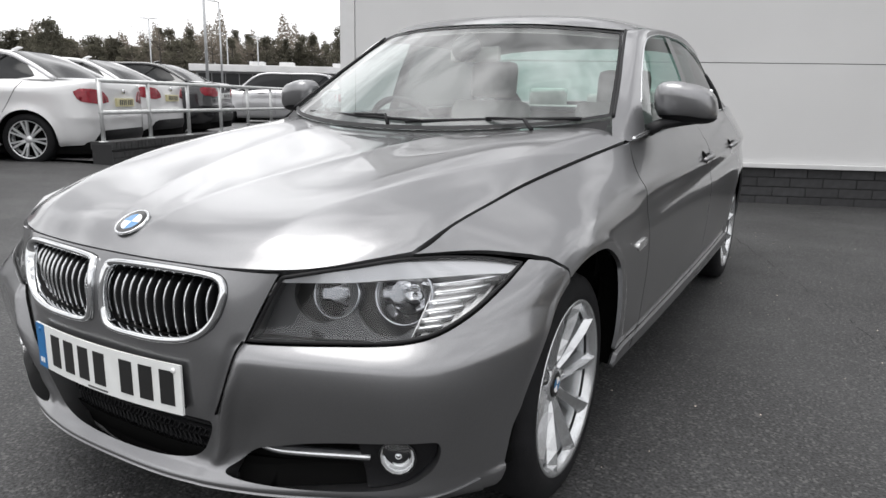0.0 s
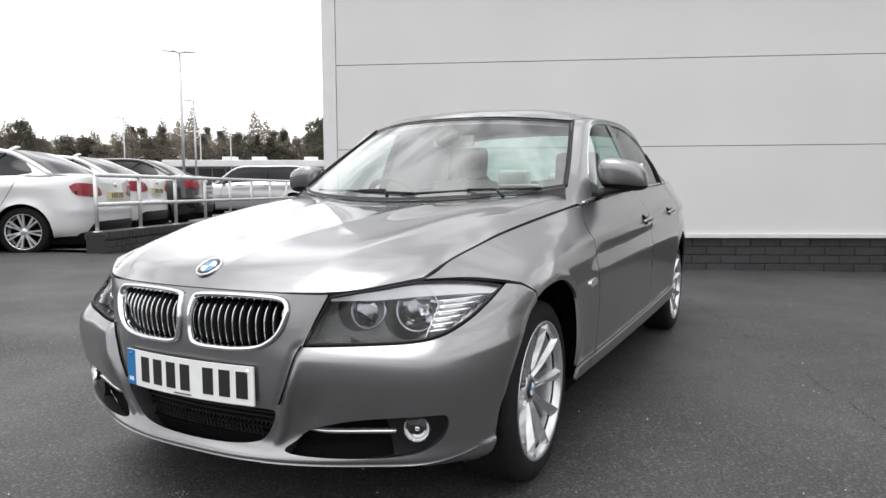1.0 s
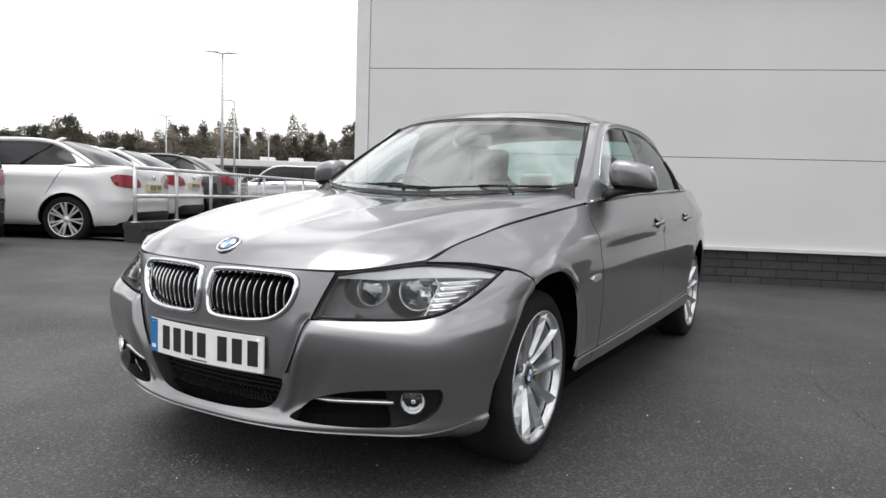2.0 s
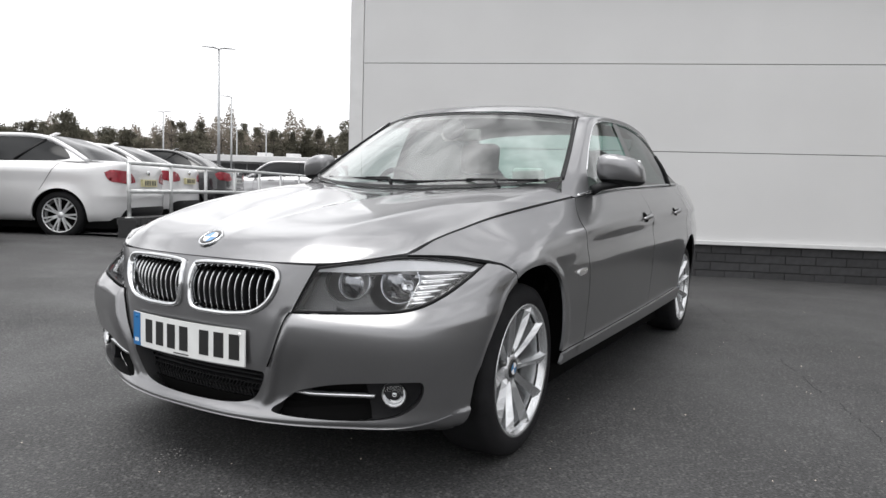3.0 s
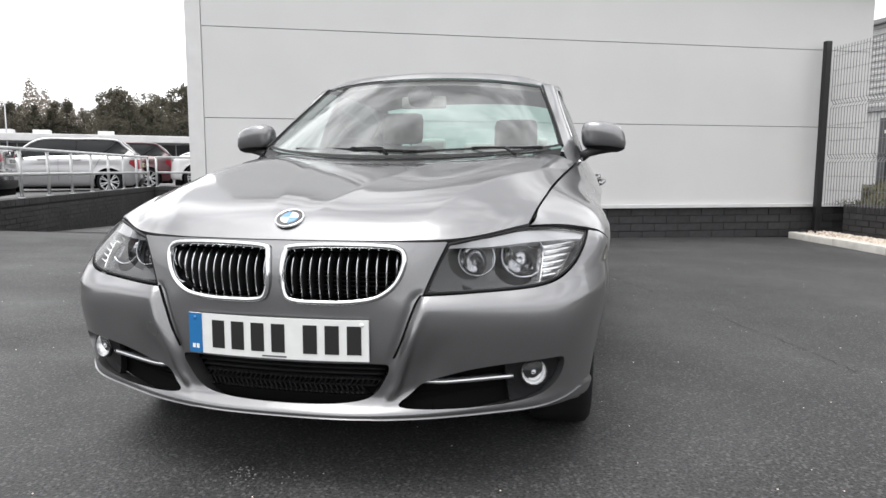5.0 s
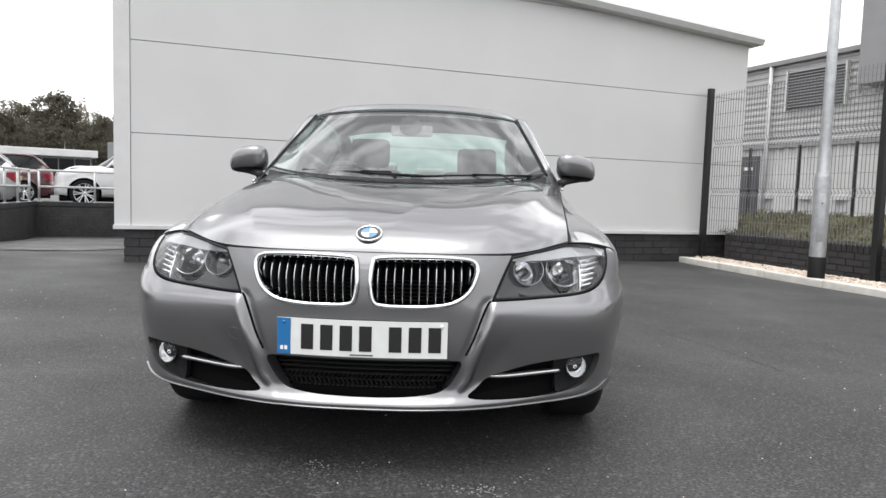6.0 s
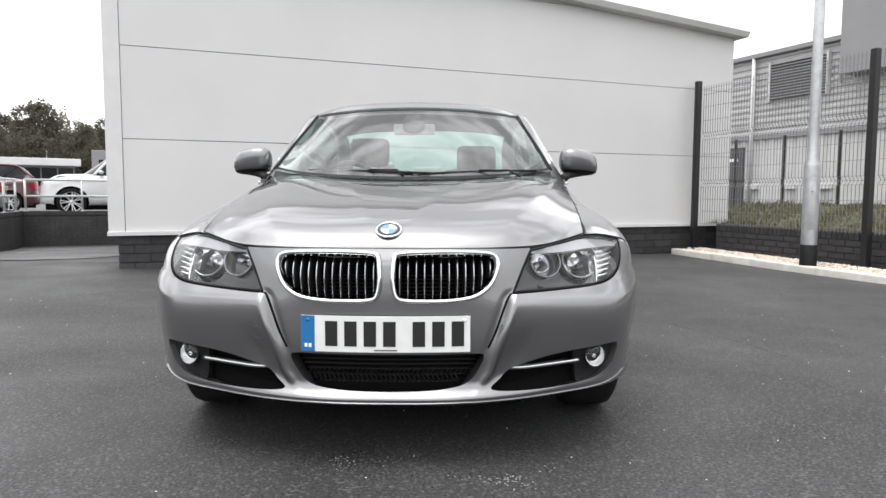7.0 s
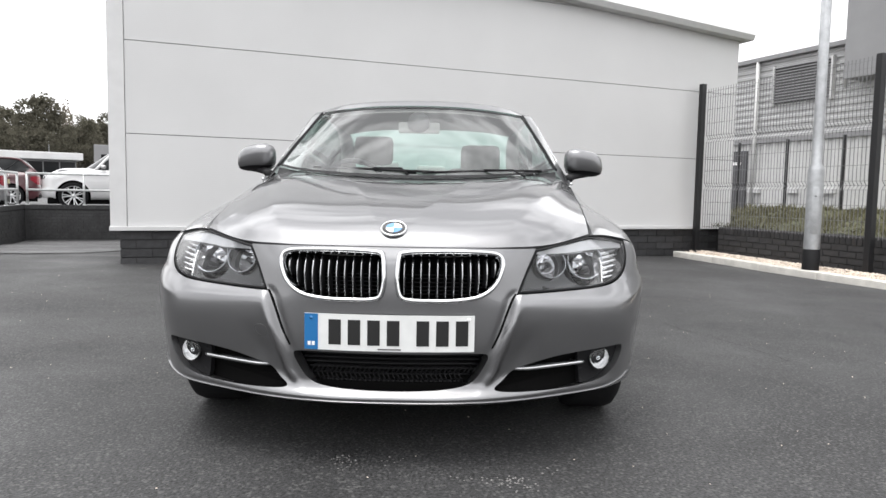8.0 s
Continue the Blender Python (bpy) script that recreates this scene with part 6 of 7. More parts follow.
def build_retaining():
    ang = math.degrees(math.atan2(RAIL_DIR.y, RAIL_DIR.x))
    for name, start, deg, length in (("retaining_wall_west", RAIL_A, ang, 10.1), ("retaining_wall_north", CORNER, ang - 90, 8.0)):
        m = Matrix.Translation(start) @ Matrix.Rotation(radians(deg), 4, 'Z')
        w = tagged(empty(name, m), "dark brick retaining wall under a steel railing", "brick wall", kind="structure")
        bm = bmesh.new()
        box(bm, 0.0, length, 0.012, 0.28, -0.7, 0.44)
        part("mortar_core", bm, MORTAR, w, smooth=False)
        v, f = brick_run(None, length, -0.62, 0.40, 0.02, DARKBRICK, "x", seed=len(name))
        tagged(raw_part("brickwork", v, f, DARKBRICK_FAR, w), kind="stuff")
        v, f = brick_run(None, length, 0.38, 0.475, 0.30, DARKBRICK, "x", bl=.075, bh=.11, seed=5)
        tagged(raw_part("coping_bricks", v, f, DARKBRICK_FAR, w), kind="stuff")
    # railing
    for name, start, deg, n, gap in (("railing_west", RAIL_A, ang, 11, 1.0), ("railing_north", CORNER, ang - 90, 7, 1.2)):
        m = Matrix.Translation(start) @ Matrix.Rotation(radians(deg), 4, 'Z')
        r = tagged(empty("steel_railing", m), "pale grey tubular steel railing on the dark wall", "railing", "railings of the raised car park")
        for k in range(n):
            bm = bmesh.new()
            rod(bm, (k * gap + .04, .14, .46), (k * gap + .04, .14, 1.215), .026, seg=10)
            lathe(bm, [(.055, 0), (.055, .012), (.03, .014)], Matrix.Translation((k * gap + .04, .14, .47)) @ Matrix.Rotation(radians(-90), 4, 'Y'), 10)
            part("post", bm, RAILPAINT, r)
        for z in (1.215, .83):
            bm = bmesh.new()
            rod(bm, (0.02, .14, z), ((n - 1) * gap + .06, .14, z), .027, seg=10)
            part("rail", bm, RAILPAINT, r)


DARKBRICK_FAR = material("dark_brick_run", (0.036, 0.036, 0.037), rough=0.7, var=0.3, var_scale=2.5, fine=0.25, fine_scale=20)
build_upper_park()
build_retaining()


def car_loft(L, W, H, kind):
    """Stations of a generic body, rear at y=0, nose at y=L; seven points up the section."""
    h = W / 2

    def sec(y, w, zb, zt, tuck):
        return [(w * .90, y, zb), (w * .975, y, zb + .06), (w, y, zb + (zt - zb) * .33), (w * .995, y, zb + (zt - zb) * .6), (w * .97, y, zb + (zt - zb) * .85), (w * tuck, y, zt)]
    zb = zb_of(kind)
    ST = []
    zt = {"saloon": .735 * H, "hatch": .70 * H, "suv": .66 * H}[kind]
    zf = {"saloon": .52 * H, "hatch": .54 * H, "suv": .53 * H}[kind]
    ST.append([(0, 0.02, zb + .04), (0, -.01, zb + .12), (0, 0, zb + .3), (0, .01, zb + .45), (0, .03, zt - .05), (0, .07, zt)])
    ST.append([(h * .6, .06, zb + .04), (h * .62, .03, zb + .12), (h * .64, .03, zb + .3), (h * .64, .04, zb + .45), (h * .62, .06, zt - .05), (h * .58, .10, zt)])
    ST.append([(h * .86, .22, zb + .02), (h * .90, .20, zb + .1), (h * .92, .19, zb + .3), (h * .92, .19, zb + .45), (h * .89, .2, zt - .06), (h * .78, .24, zt)])
    for f, w, t, tk in ((.14, .985, zt, .84), (.26, 1.0, zt - .01, .86), (.42, 1.0, zt - .03, .88), (.58, .995, zt - .06, .88), (.68, .99, zt - .10, .86), (.80, .975, zf + .16, .82), (.90, .94, zf + .09, .78)):
        ST.append(sec(L * f, h * w, zb, t, tk))
    ST.append([(h * .78, L * .962, zb + .02), (h * .82, L * .966, zb + .08), (h * .84, L * .968, zb + .2), (h * .83, L * .964, zb + .3), (h * .80, L * .955, zf - .02), (h * .66, L * .93, zf + .04)])
    ST.append([(h * .45, L * .985, zb + .02), (h * .47, L * .992, zb + .08), (h * .48, L * .994, zb + .2), (h * .47, L * .99, zb + .3), (h * .45, L * .982, zf - .06), (h * .40, L * .962, zf)])
    ST.append([(0, L * .99, zb + .02), (0, L * .998, zb + .08), (0, L, zb + .2), (0, L * .996, zb + .3), (0, L * .988, zf - .06), (0, L * .968, zf)])
    rw, ya, yb = wheel_places(L, kind)

    def relief(p):
        """Shoulder line along the flanks and lips round the wheel openings."""
        x, y, z = np.abs(p[..., 0]), p[..., 1], p[..., 2]
        d = smoothstep(.3, .8, y) * (1 - smoothstep(L - .9, L - .4, y)) * (.010 * np.exp(-((z - zt + .13) / .03) ** 2) - .010 * np.exp(-((z - zt + .28) / .08) ** 2))
        for yw in (ya, yb):
            q = np.hypot(y - yw, z - rw) - rw - .045
            d = d + .014 * np.exp(-(q / .035) ** 2) * (x > h * .8)
        rear = (y < .3) * (.014 * np.exp(-((z - zb - .36) / .02) ** 2))
        return d + rear
    return Loft(ST, mirror_start=True, mirror_end=True, bump=relief), zt, zf


def wheel_places(L, kind):
    return {"saloon": (.325, .86, L - .86), "hatch": (.315, .78, L - .84), "suv": (.345, .92, L - .72)}[kind]


def parked_car(m, paint, kind="saloon", L=4.9, W=1.86, H=1.46, label="", plate=None, lamp_z=None, group=""):
    """A whole parked car from lofted skins, with wheels, glass and lamps."""
    car = tagged(empty({"saloon": "saloon_car", "hatch": "hatchback_car", "suv": "suv_car"}[kind], m), label, "car", group)
    body, zt, zf = car_loft(L, W, H, kind)
    h = W / 2
    rw, ya, yb = wheel_places(L, kind)
    T = body.sv[-1]
    A1 = body.su[-1]

    def find(pts):
        return body.find(pts, (1, 2), .5, A1 - .4)
    # one skin a half, cut out at the wheels
    for s in (1, -1):
        out = [[a, T] for a in np.linspace(A1, 0, 60)]
        r = rw + .045
        dip = math.asin((rw - zb_of(kind) - .025) / r)
        at = 0.0
        for yw in (ya, yb):
            th = np.linspace(math.pi + dip, -dip, 30)
            arch = body.find([(yw + r * math.cos(t), rw + r * math.sin(t)) for t in th], (1, 2), .5, A1 - .4)
            out += [[a, 0.0] for a in np.linspace(at, arch[0][0], 24)] + [list(q) for q in arch]
            at = arch[-1][0]
        out += [[a, 0.0] for a in np.linspace(at, A1, 24)]
        out = np.array(out)
        panel("body_side", body, out if s > 0 else mirrored(out), [], paint, car, step=.055, edge=.03, depth=.03)
    # upper body: hood, roof, glass as skins through lines over the top
    def over(rows, mat, name, lab=""):
        ob, _ = shell(name, rows, mat, car, 5, 5, label=lab, shadow=True)
        return ob
    c = h * .84
    if kind == "saloon":
        y_rw0, y_rr, y_wr, y_wb = .50, 1.14, L * .545, L * .70
        deck = [[(0, .07, zt), (h * .5, .09, zt), (c * .95, .22, zt - .005)], [(0, .35, zt + .03), (h * .5, .36, zt + .025), (c, .42, zt + .002)], [(0, y_rw0 + .1, zt + .035), (h * .5, y_rw0 + .1, zt + .03), (c, y_rw0, zt + .005)]]
        over(deck, paint, "boot_lid")
    elif kind == "hatch":
        y_rw0, y_rr, y_wr, y_wb = .12, .55, L * .60, L * .76
    else:
        y_rw0, y_rr, y_wr, y_wb = .14, .50, L * .62, L * .785
    rt = h * .62
    over([[(0, y_rw0, zt + .02), (h * .5, y_rw0 + .01, zt + .015), (c * .94, y_rw0 + .06, zt + .0)],
          [(0, (y_rw0 + y_rr) / 2 - .03, (zt + H) / 2 + .03), (h * .45, (y_rw0 + y_rr) / 2 - .02, (zt + H) / 2 + .02), (rt * 1.14, (y_rw0 + y_rr) / 2 + .02, (zt + H) / 2 - .01)],
          [(0, y_rr, H - .025), (h * .4, y_rr + .01, H - .03), (rt * 1.0, y_rr + .06, H - .06)]], DARKGLASS_CAR, "rear_window")
    over([[(0, y_rr, H - .022), (h * .4, y_rr + .01, H - .028), (rt * 1.02, y_rr + .06, H - .057)],
          [(0, (y_rr + y_wr) / 2, H), (h * .4, (y_rr + y_wr) / 2, H - .006), (rt * 1.04, (y_rr + y_wr) / 2, H - .045)],
          [(0, y_wr, H - .05), (h * .4, y_wr - .01, H - .055), (rt, y_wr - .08, H - .085)]], paint, "roof")
    zc = zt - .11
    over([[(0, y_wr, H - .053), (h * .4, y_wr - .01, H - .058), (rt, y_wr - .08, H - .088)],
          [(0, y_wb, zc + .06), (h * .5, y_wb - .04, zc + .04), (c * .95, y_wb - .2, zc + .02)]], DARKGLASS_CAR, "windscreen")
    over([[(0, y_wb - .02, zc + .06), (h * .5, y_wb - .06, zc + .04), (c * 1.0, y_wb - .2, zc + .0)],
          [(0, (y_wb + L) / 2, (zc + zf) / 2 + .10), (h * .5, (y_wb + L) / 2, (zc + zf) / 2 + .09), (h * .80, (y_wb + L) / 2, (zc + zf) / 2 + .05)],
          [(0, L * .968, zf), (h * .40, L * .960, zf), (h * .70, L * .925, zf + .045)]], paint, "hood")
    for s in (1, -1):
        rail = [(c * 1.0, y_rw0 + .02, zt + .0), (rt * 1.12, (y_rw0 + y_rr) / 2 + .06, (zt + H) / 2), (rt * 1.04, y_rr + .10, H - .058), (rt * 1.06, (y_rr + y_wr) / 2, H - .048), (rt * 1.02, y_wr - .10, H - .09), (c * 1.0, y_wb - .22, zc + .01)]
        low = [(c * 1.01, y_rw0 + .15, zt - .005), (c * 1.01, y_rr * .6 + .5, zt), (c * 1.02, y_rr + .45, zt), (c * 1.02, (y_rr + y_wr) / 2, zt - .01), (c * 1.02, y_wr - .1, zt - .04), (c * 1.01, y_wb - .30, zc)]
        mid = [((a[0] + b[0]) / 2 + .01, (a[1] + b[1]) / 2, (a[2] + b[2]) / 2) for a, b in zip(rail, low)]
        rows = [rail, mid, low]
        shell("side_glass", rows if s > 0 else flip_x(rows), DARKGLASS_CAR, car, 5, 4, mirror=False)
        bm = bmesh.new()
        tube_path(bm, [(s * x, y, z) for x, y, z in smooth_line(rail, 5)], .035, 8)
        part("roof_rail", bm, paint, car)
        for f0 in (.36, .60):
            bm = bmesh.new()
            i = f0 * (len(rail) - 1)
            a = smooth_line(rail, 10)[int(i * 10)]
            b = smooth_line(low, 10)[int(i * 10)]
            tube_path(bm, [(s * a[0], a[1], a[2]), (s * (b[0] + .006), b[1], b[2])], .02, 6)
            part("window_bar", bm, BLACK, car)
        # C pillar skin
        q = smooth_line(rail, 10)
        g = smooth_line(low, 10)
        bm = bmesh.new()
        rows2 = []
        qa, ga = np.array(q), np.array(g)

        def along(line, i):
            return np.array([np.interp(i, np.arange(len(line)), line[:, c_]) for c_ in range(3)])
        for k in range(0, 9):
            if kind == "saloon":
                row = []
                for t in np.linspace(0, 1, 9):
                    i = np.interp(t, [0, .25, .5, .75, 1], [11, 6.5, 4.5, 4.5, 6.0]) * k / 8
                    v = along(qa, i) * (1 - t) + along(ga, i) * t
                    row.append(bm.verts.new((s * (v[0] + .014), v[1], v[2])))
                rows2.append(row)
                continue
            if k > 6:
                break
            a, b = q[k], g[max(0, k - 3)]
            rows2.append([bm.verts.new((s * (a[0] + (b[0] - a[0]) * t + .014), a[1] + (b[1] - a[1]) * t, a[2] + (b[2] - a[2]) * t)) for t in np.linspace(0, 1, 5)])
        for r0, r1 in zip(rows2, rows2[1:]):
            for k in range(len(r0) - 1):
                bm.faces.new((r0[k], r0[k + 1], r1[k + 1], r1[k]))
        part("rear_pillar", bm, paint, car)
        # tail lamp wrapping the corner
        lz = lamp_z or zb_of(kind) + .56
        if kind == "saloon":
            lamp_side = body.find([(.17, .80), (.225, .84), (.265, .925), (.19, .965)], (1, 2), .5, 2.5)
            lamp_rear = body.find([(h - .30, .955), (h - .40, .925), (h - .48, .86), (h - .49, .80), (h - .30, .775)], (0, 2), 0, 1.0)
            ab = np.vstack([lamp_rear, lamp_side])
        a_in = body.find([(h * .50, lz)], (0, 2), 0, 1.2)[0]
        a_out = body.find([(.30, lz)], (1, 2), .5, 2.5)[0]
        bl = .085
        ab = ab if kind == "saloon" else np.array([(a_in[0], a_in[1] - bl * .8), (a_out[0] * .6 + a_in[0] * .4, a_in[1] - bl), (a_out[0], a_in[1] + bl * .2), (a_out[0] - .02, a_in[1] + bl), (a_in[0] + .05, a_in[1] + bl), (a_in[0], a_in[1] + bl * .6)])
        panel("tail_lamp", body, ab if s > 0 else mirrored(ab), [], LAMP_RED, car, off=.008, depth=.012, step=.04, edge=.02, label="red wrap-round tail lamp")
        bm = bmesh.new()
        tube_path(bm, [(s * c, y_wb - .42, zc + .06), (s * (c + .10), y_wb - .40, zc + .10), (s * (c + .19), y_wb - .38, zc + .10)], [.03, .07, .05], 8, .8)
        part("door_mirror", bm, paint, car)
        hl = body.find([(h * .62, zf - .08)], (0, 2), A1 * .8, A1)[0]
        ab = np.array([(hl[0] - .28, hl[1] + .09), (hl[0] - .05, hl[1] + .03), (hl[0] + .10, hl[1] - .05), (hl[0] + .08, hl[1] + .06), (hl[0] - .1, hl[1] + .11)])
        panel("headlight", body, ab if s > 0 else mirrored(ab), [], LAMPGREY, car, off=.006, depth=.008, step=.04, edge=.02)
        for yh in (.36 * L, .55 * L):
            c2 = body.find([(yh, zt - .15)], (1, 2), .5, A1 - .4)[0]
            q2 = body.at(np.array([c2[0] - .09, c2[0], c2[0] + .09]), np.array([c2[1]] * 3), np.array([.01, .035, .01]))
            bm = bmesh.new()
            tube_path(bm, [(s * x, y, z) for x, y, z in q2], .014, 6)
            part("door_handle", bm, paint, car)
    # dark skirts, bumper insert, plate
    bm = bmesh.new()
    box(bm, -h * .86, h * .86, .12, L - .15, .14, .30, .02)
    part("underbody", bm, VOID, car)
    zb = zb_of(kind)
    e = body.find([(h * .80, zb + .06), (h * .73, zb + .17), (h * .62, zb + .20), (h * .4, zb + .205), (h * .2, zb + .205)], (0, 2), 0, 1.2)
    half = np.vstack([[[a, .002] for a in np.linspace(0, e[0][0], 12)], e])
    panel("bumper_insert", body, np.vstack([half, mirrored(half)[:-1]]), [], BLACK, car, off=.006, depth=.01, step=.05, edge=.02)
    # door joints
    for s in (1, -1):
        for line in ([(.90, zt - .03), (.96, .93), (1.04, .80), (1.12, .66)], [(L * .46, zt - .04), (L * .462, .7), (L * .462, zb + .12)], [(L * .665, zt - .13), (L * .672, .7), (L * .67, zb + .12)]):
            ab = body.find(smooth_line(line, 5), (1, 2), .5, A1 - .4)
            q = body.at(ab[:, 0], ab[:, 1], .001)
            bm = bmesh.new()
            tube_path(bm, [(s * x, y, z) for x, y, z in q], .004, 5)
            part("door_joint", bm, SEAL, car)
    if plate is not None:
        bm = bmesh.new()
        box(bm, -.26, .26, -.02, .03, zb_of(kind) + .50, zb_of(kind) + .61, .004)
        pl = part("number_plate", bm, plate, car, smooth=False)
        for k in range(7):
            bm = bmesh.new()
            x = -.20 + k * .058 + (.02 if k > 3 else 0)
            box(bm, x, x + .034, -.022, -.0195, zb_of(kind) + .52, zb_of(kind) + .59)
            part("character_bar", bm, INK, pl, smooth=False)
        bm = bmesh.new()
        lathe(bm, [(.035, 0), (.035, .01), (.001, .012)], Matrix.Translation((0, .012, zb_of(kind) + .70)) @ Matrix.Rotation(radians(-90), 4, 'Z'), 16)
        part("badge", bm, CHROME, car)
    if kind == "saloon":
        bm = bmesh.new()
        tube_path(bm, [(0, y_rr + .30, H - .012), (0, y_rr + .22, H + .03), (0, y_rr + .16, H + .035)], [.03, .022, .006], 8)
        part("aerial_fin", bm, paint, car)
    # wheels
    bm = bmesh.new()
    k = rw / .318
    lathe(bm, [(.236 * k, .10), (.240 * k, .108), (.229 * k, .106), (.215 * k, .09), (.205 * k, -.05)], None, 40)
    w = part("wheel", bm, PARKED_ALLOY, car)
    bm = bmesh.new()
    lathe(bm, [(.205 * k, .085), (.240 * k, .112), (.265 * k, .116), (.300 * k, .108), (.316 * k, .085), (.318 * k, 0), (.316 * k, -.085), (.29 * k, -.11), (.20 * k, -.09)], None, 48)
    part("tyre", bm, RUBBER, w)
    for j in range(7):
        bm = bmesh.new()
        for d in (-.17, .17):
            a0 = j * math.tau / 7 + .2
            secs = []
            for r, hw, f in ((.03, .016, .078), (.10, .010, .094), (.235, .013, .106)):
                cc = a0 + d * (.6 + r * 4 * .25)
                dv, tv = Vector((0, math.cos(cc), math.sin(cc))), Vector((0, -math.sin(cc), math.cos(cc)))
                b = dv * r * k
                secs.append([bm.verts.new(b + tv * hw + Vector((f - .03, 0, 0))), bm.verts.new(b + tv * hw + Vector((f, 0, 0))), bm.verts.new(b - tv * hw + Vector((f, 0, 0))), bm.verts.new(b - tv * hw + Vector((f - .03, 0, 0)))])
            for p, q in zip(secs, secs[1:]):
                for i in range(4):
                    bm.faces.new((p[i], p[(i + 1) % 4], q[(i + 1) % 4], q[i]))
        part("spoke", bm, PARKED_ALLOY, w, smooth=False)
    bm = bmesh.new()
    lathe(bm, [(.045, .06), (.045, .085), (.001, .09)], None, 20)
    part("hub", bm, PARKED_ALLOY, w)
    bm = bmesh.new()
    lathe(bm, [(.21 * k, .0), (.001, .0)], None, 30)
    part("wheel_back", bm, VOID, w)
    w.matrix_basis = pose(h - .135, ya, rw, 10, 0, 0)
    for i, (x, y, rz) in enumerate(((h - .135, yb, 0), (-h + .135, ya, 180), (-h + .135, yb, 180))):
        copy_thing(w, pose(x, y, rw, 30 * i + 5, 0, rz))
    for s in (1, -1):
        for yw in (ya, yb):
            bm = bmesh.new()
            n = 24
            R = rw + .05
            rows = []
            for t in np.linspace(-.25, math.pi + .25, n):
                rows.append([bm.verts.new((s * (h - .02), yw + R * math.cos(t), max(.15, rw + R * math.sin(t)))), bm.verts.new((s * (h - .40), yw + R * math.cos(t), max(.15, rw + R * math.sin(t)))), bm.verts.new((s * (h - .40), yw, rw))])
            for r0, r1 in zip(rows, rows[1:]):
                for q in range(2):
                    bm.faces.new((r0[q], r0[q + 1], r1[q + 1], r1[q])) if len({*r0[q:q + 2], *r1[q:q + 2]}) == 4 else None
            part("arch_liner", bm, VOID, car)
    return car


def zb_of(kind):
    return {"suv": .26, "saloon": .24, "hatch": .20}[kind]


LAMPGREY = material("grey_lamp_cover", (0.16, 0.16, 0.165), rough=0.12, coat=0.5)
DARKGLASS_CAR = material("dark_car_glass", (0.014, 0.015, 0.016), rough=0.10, coat=0.0, spec=0.2)
# near-side rear corners of the row; the noses point away from the railing
ROW_N = Vector((-0.85, -0.53, 0)).normalized()
ROW_BACK = Vector((-0.53, 0.85, 0)).normalized()
ROW_TURN = math.degrees(math.atan2(-ROW_N.x, ROW_N.y))


def row_pose(corner_x, corner_y, z, width=1.86, turn=0.0):
    p = Vector((corner_x, corner_y, 0)) + ROW_BACK * (width / 2)
    return pose(p.x, p.y, z, 0, 0, ROW_TURN + turn)


GRP = "cars parked in the row behind the railing"
parked_car(row_pose(-6.73, 3.63, .15), WHITE_PAINT, "saloon", label="white saloon car with red tail lamps, parked by the railing", plate=PLATE_YELLOW, group=GRP)
parked_car(row_pose(-8.20, 5.57, .21), WHITE_PAINT, "saloon", L=4.6, H=1.42, label="white saloon car parked second in the row", plate=PLATE_YELLOW, group=GRP)
parked_car(row_pose(-9.37, 7.83, .26), BLACK_PAINT, "saloon", L=4.7, H=1.43, label="black saloon car with red tail lamps in the row", plate=PLATE_WHITE, group=GRP)
parked_car(row_pose(-10.65, 13.6, .27, 1.8), SILVER_PAINT, "hatch", L=4.2, W=1.8, H=1.46, label="silver hatchback car behind the railing", plate=PLATE_YELLOW, group=GRP)
parked_car(row_pose(-12.1, 17.35, .32, 1.8), RED_PAINT, "hatch", L=4.3, W=1.8, H=1.46, label="dark red hatchback car with red tail lamps, raised car park", group=GRP)
parked_car(row_pose(-6.24, 0.90, .15), BLACK_PAINT, "saloon", label="black saloon car at the near end of the row", group=GRP)
parked_car(pose(-6.35, 16.9, .34, 0, 0, ROW_TURN - 2), WHITE_PAINT, "suv", L=4.7, W=1.9, H=1.68, label="white sport utility car standing side-on behind the wall")
parked_car(row_pose(-15.6, 21.0, .40, 1.8), SILVER_PAINT, "hatch", L=4.3, W=1.8, H=1.50, label="silver hatchback car far back in the car park", group=GRP)
parked_car(row_pose(-18.5, 25.5, .40, 1.8), WHITE_PAINT, "hatch", L=4.3, W=1.8, H=1.50, label="white hatchback car far back in the car park", group=GRP)


# ---- far things ----
def far_lamp(x, y, h, double):
    p = tagged(empty("street_lamp", pose(x, y, .3)), "tall thin grey car park lamp post", "street lamp", "car park lamp posts")
    bm = bmesh.new()
    rod(bm, (0, 0, 0), (0, 0, h), .07, .04, 10)
    part("pole", bm, GALV, p)
    for s in ((-1, 1) if double else (-1,)):
        bm = bmesh.new()
        tube_path(bm, [(0, 0, h), (s * .22 * .66, s * .22 * .75, h + .06), (s * .66 * .66, s * .66 * .75, h + .05)], [.05, .10, .04], 8, .4)
        part("lamp_head", bm, GALV, p)


for (ex, ey), (dx, dy), D, sl, dbl in (((1.75, -2.14), (-.7512, .66), 30, .1869, True), ((1.75, -2.14), (-.74, .6726), 45, .1228, False), ((1.75, -2.14), (-.7963, .6049), 60, .0966, True),
                                       ((.18, -2.78), (-.5136, .858), 70, .0676, True), ((1.75, -2.14), (-.7075, .7067), 60, .080, False), ((1.75, -2.14), (-.735, .678), 62, .082, False)):
    far_lamp(ex + dx * D, ey + dy * D, .94 + sl * D - .3, dbl)


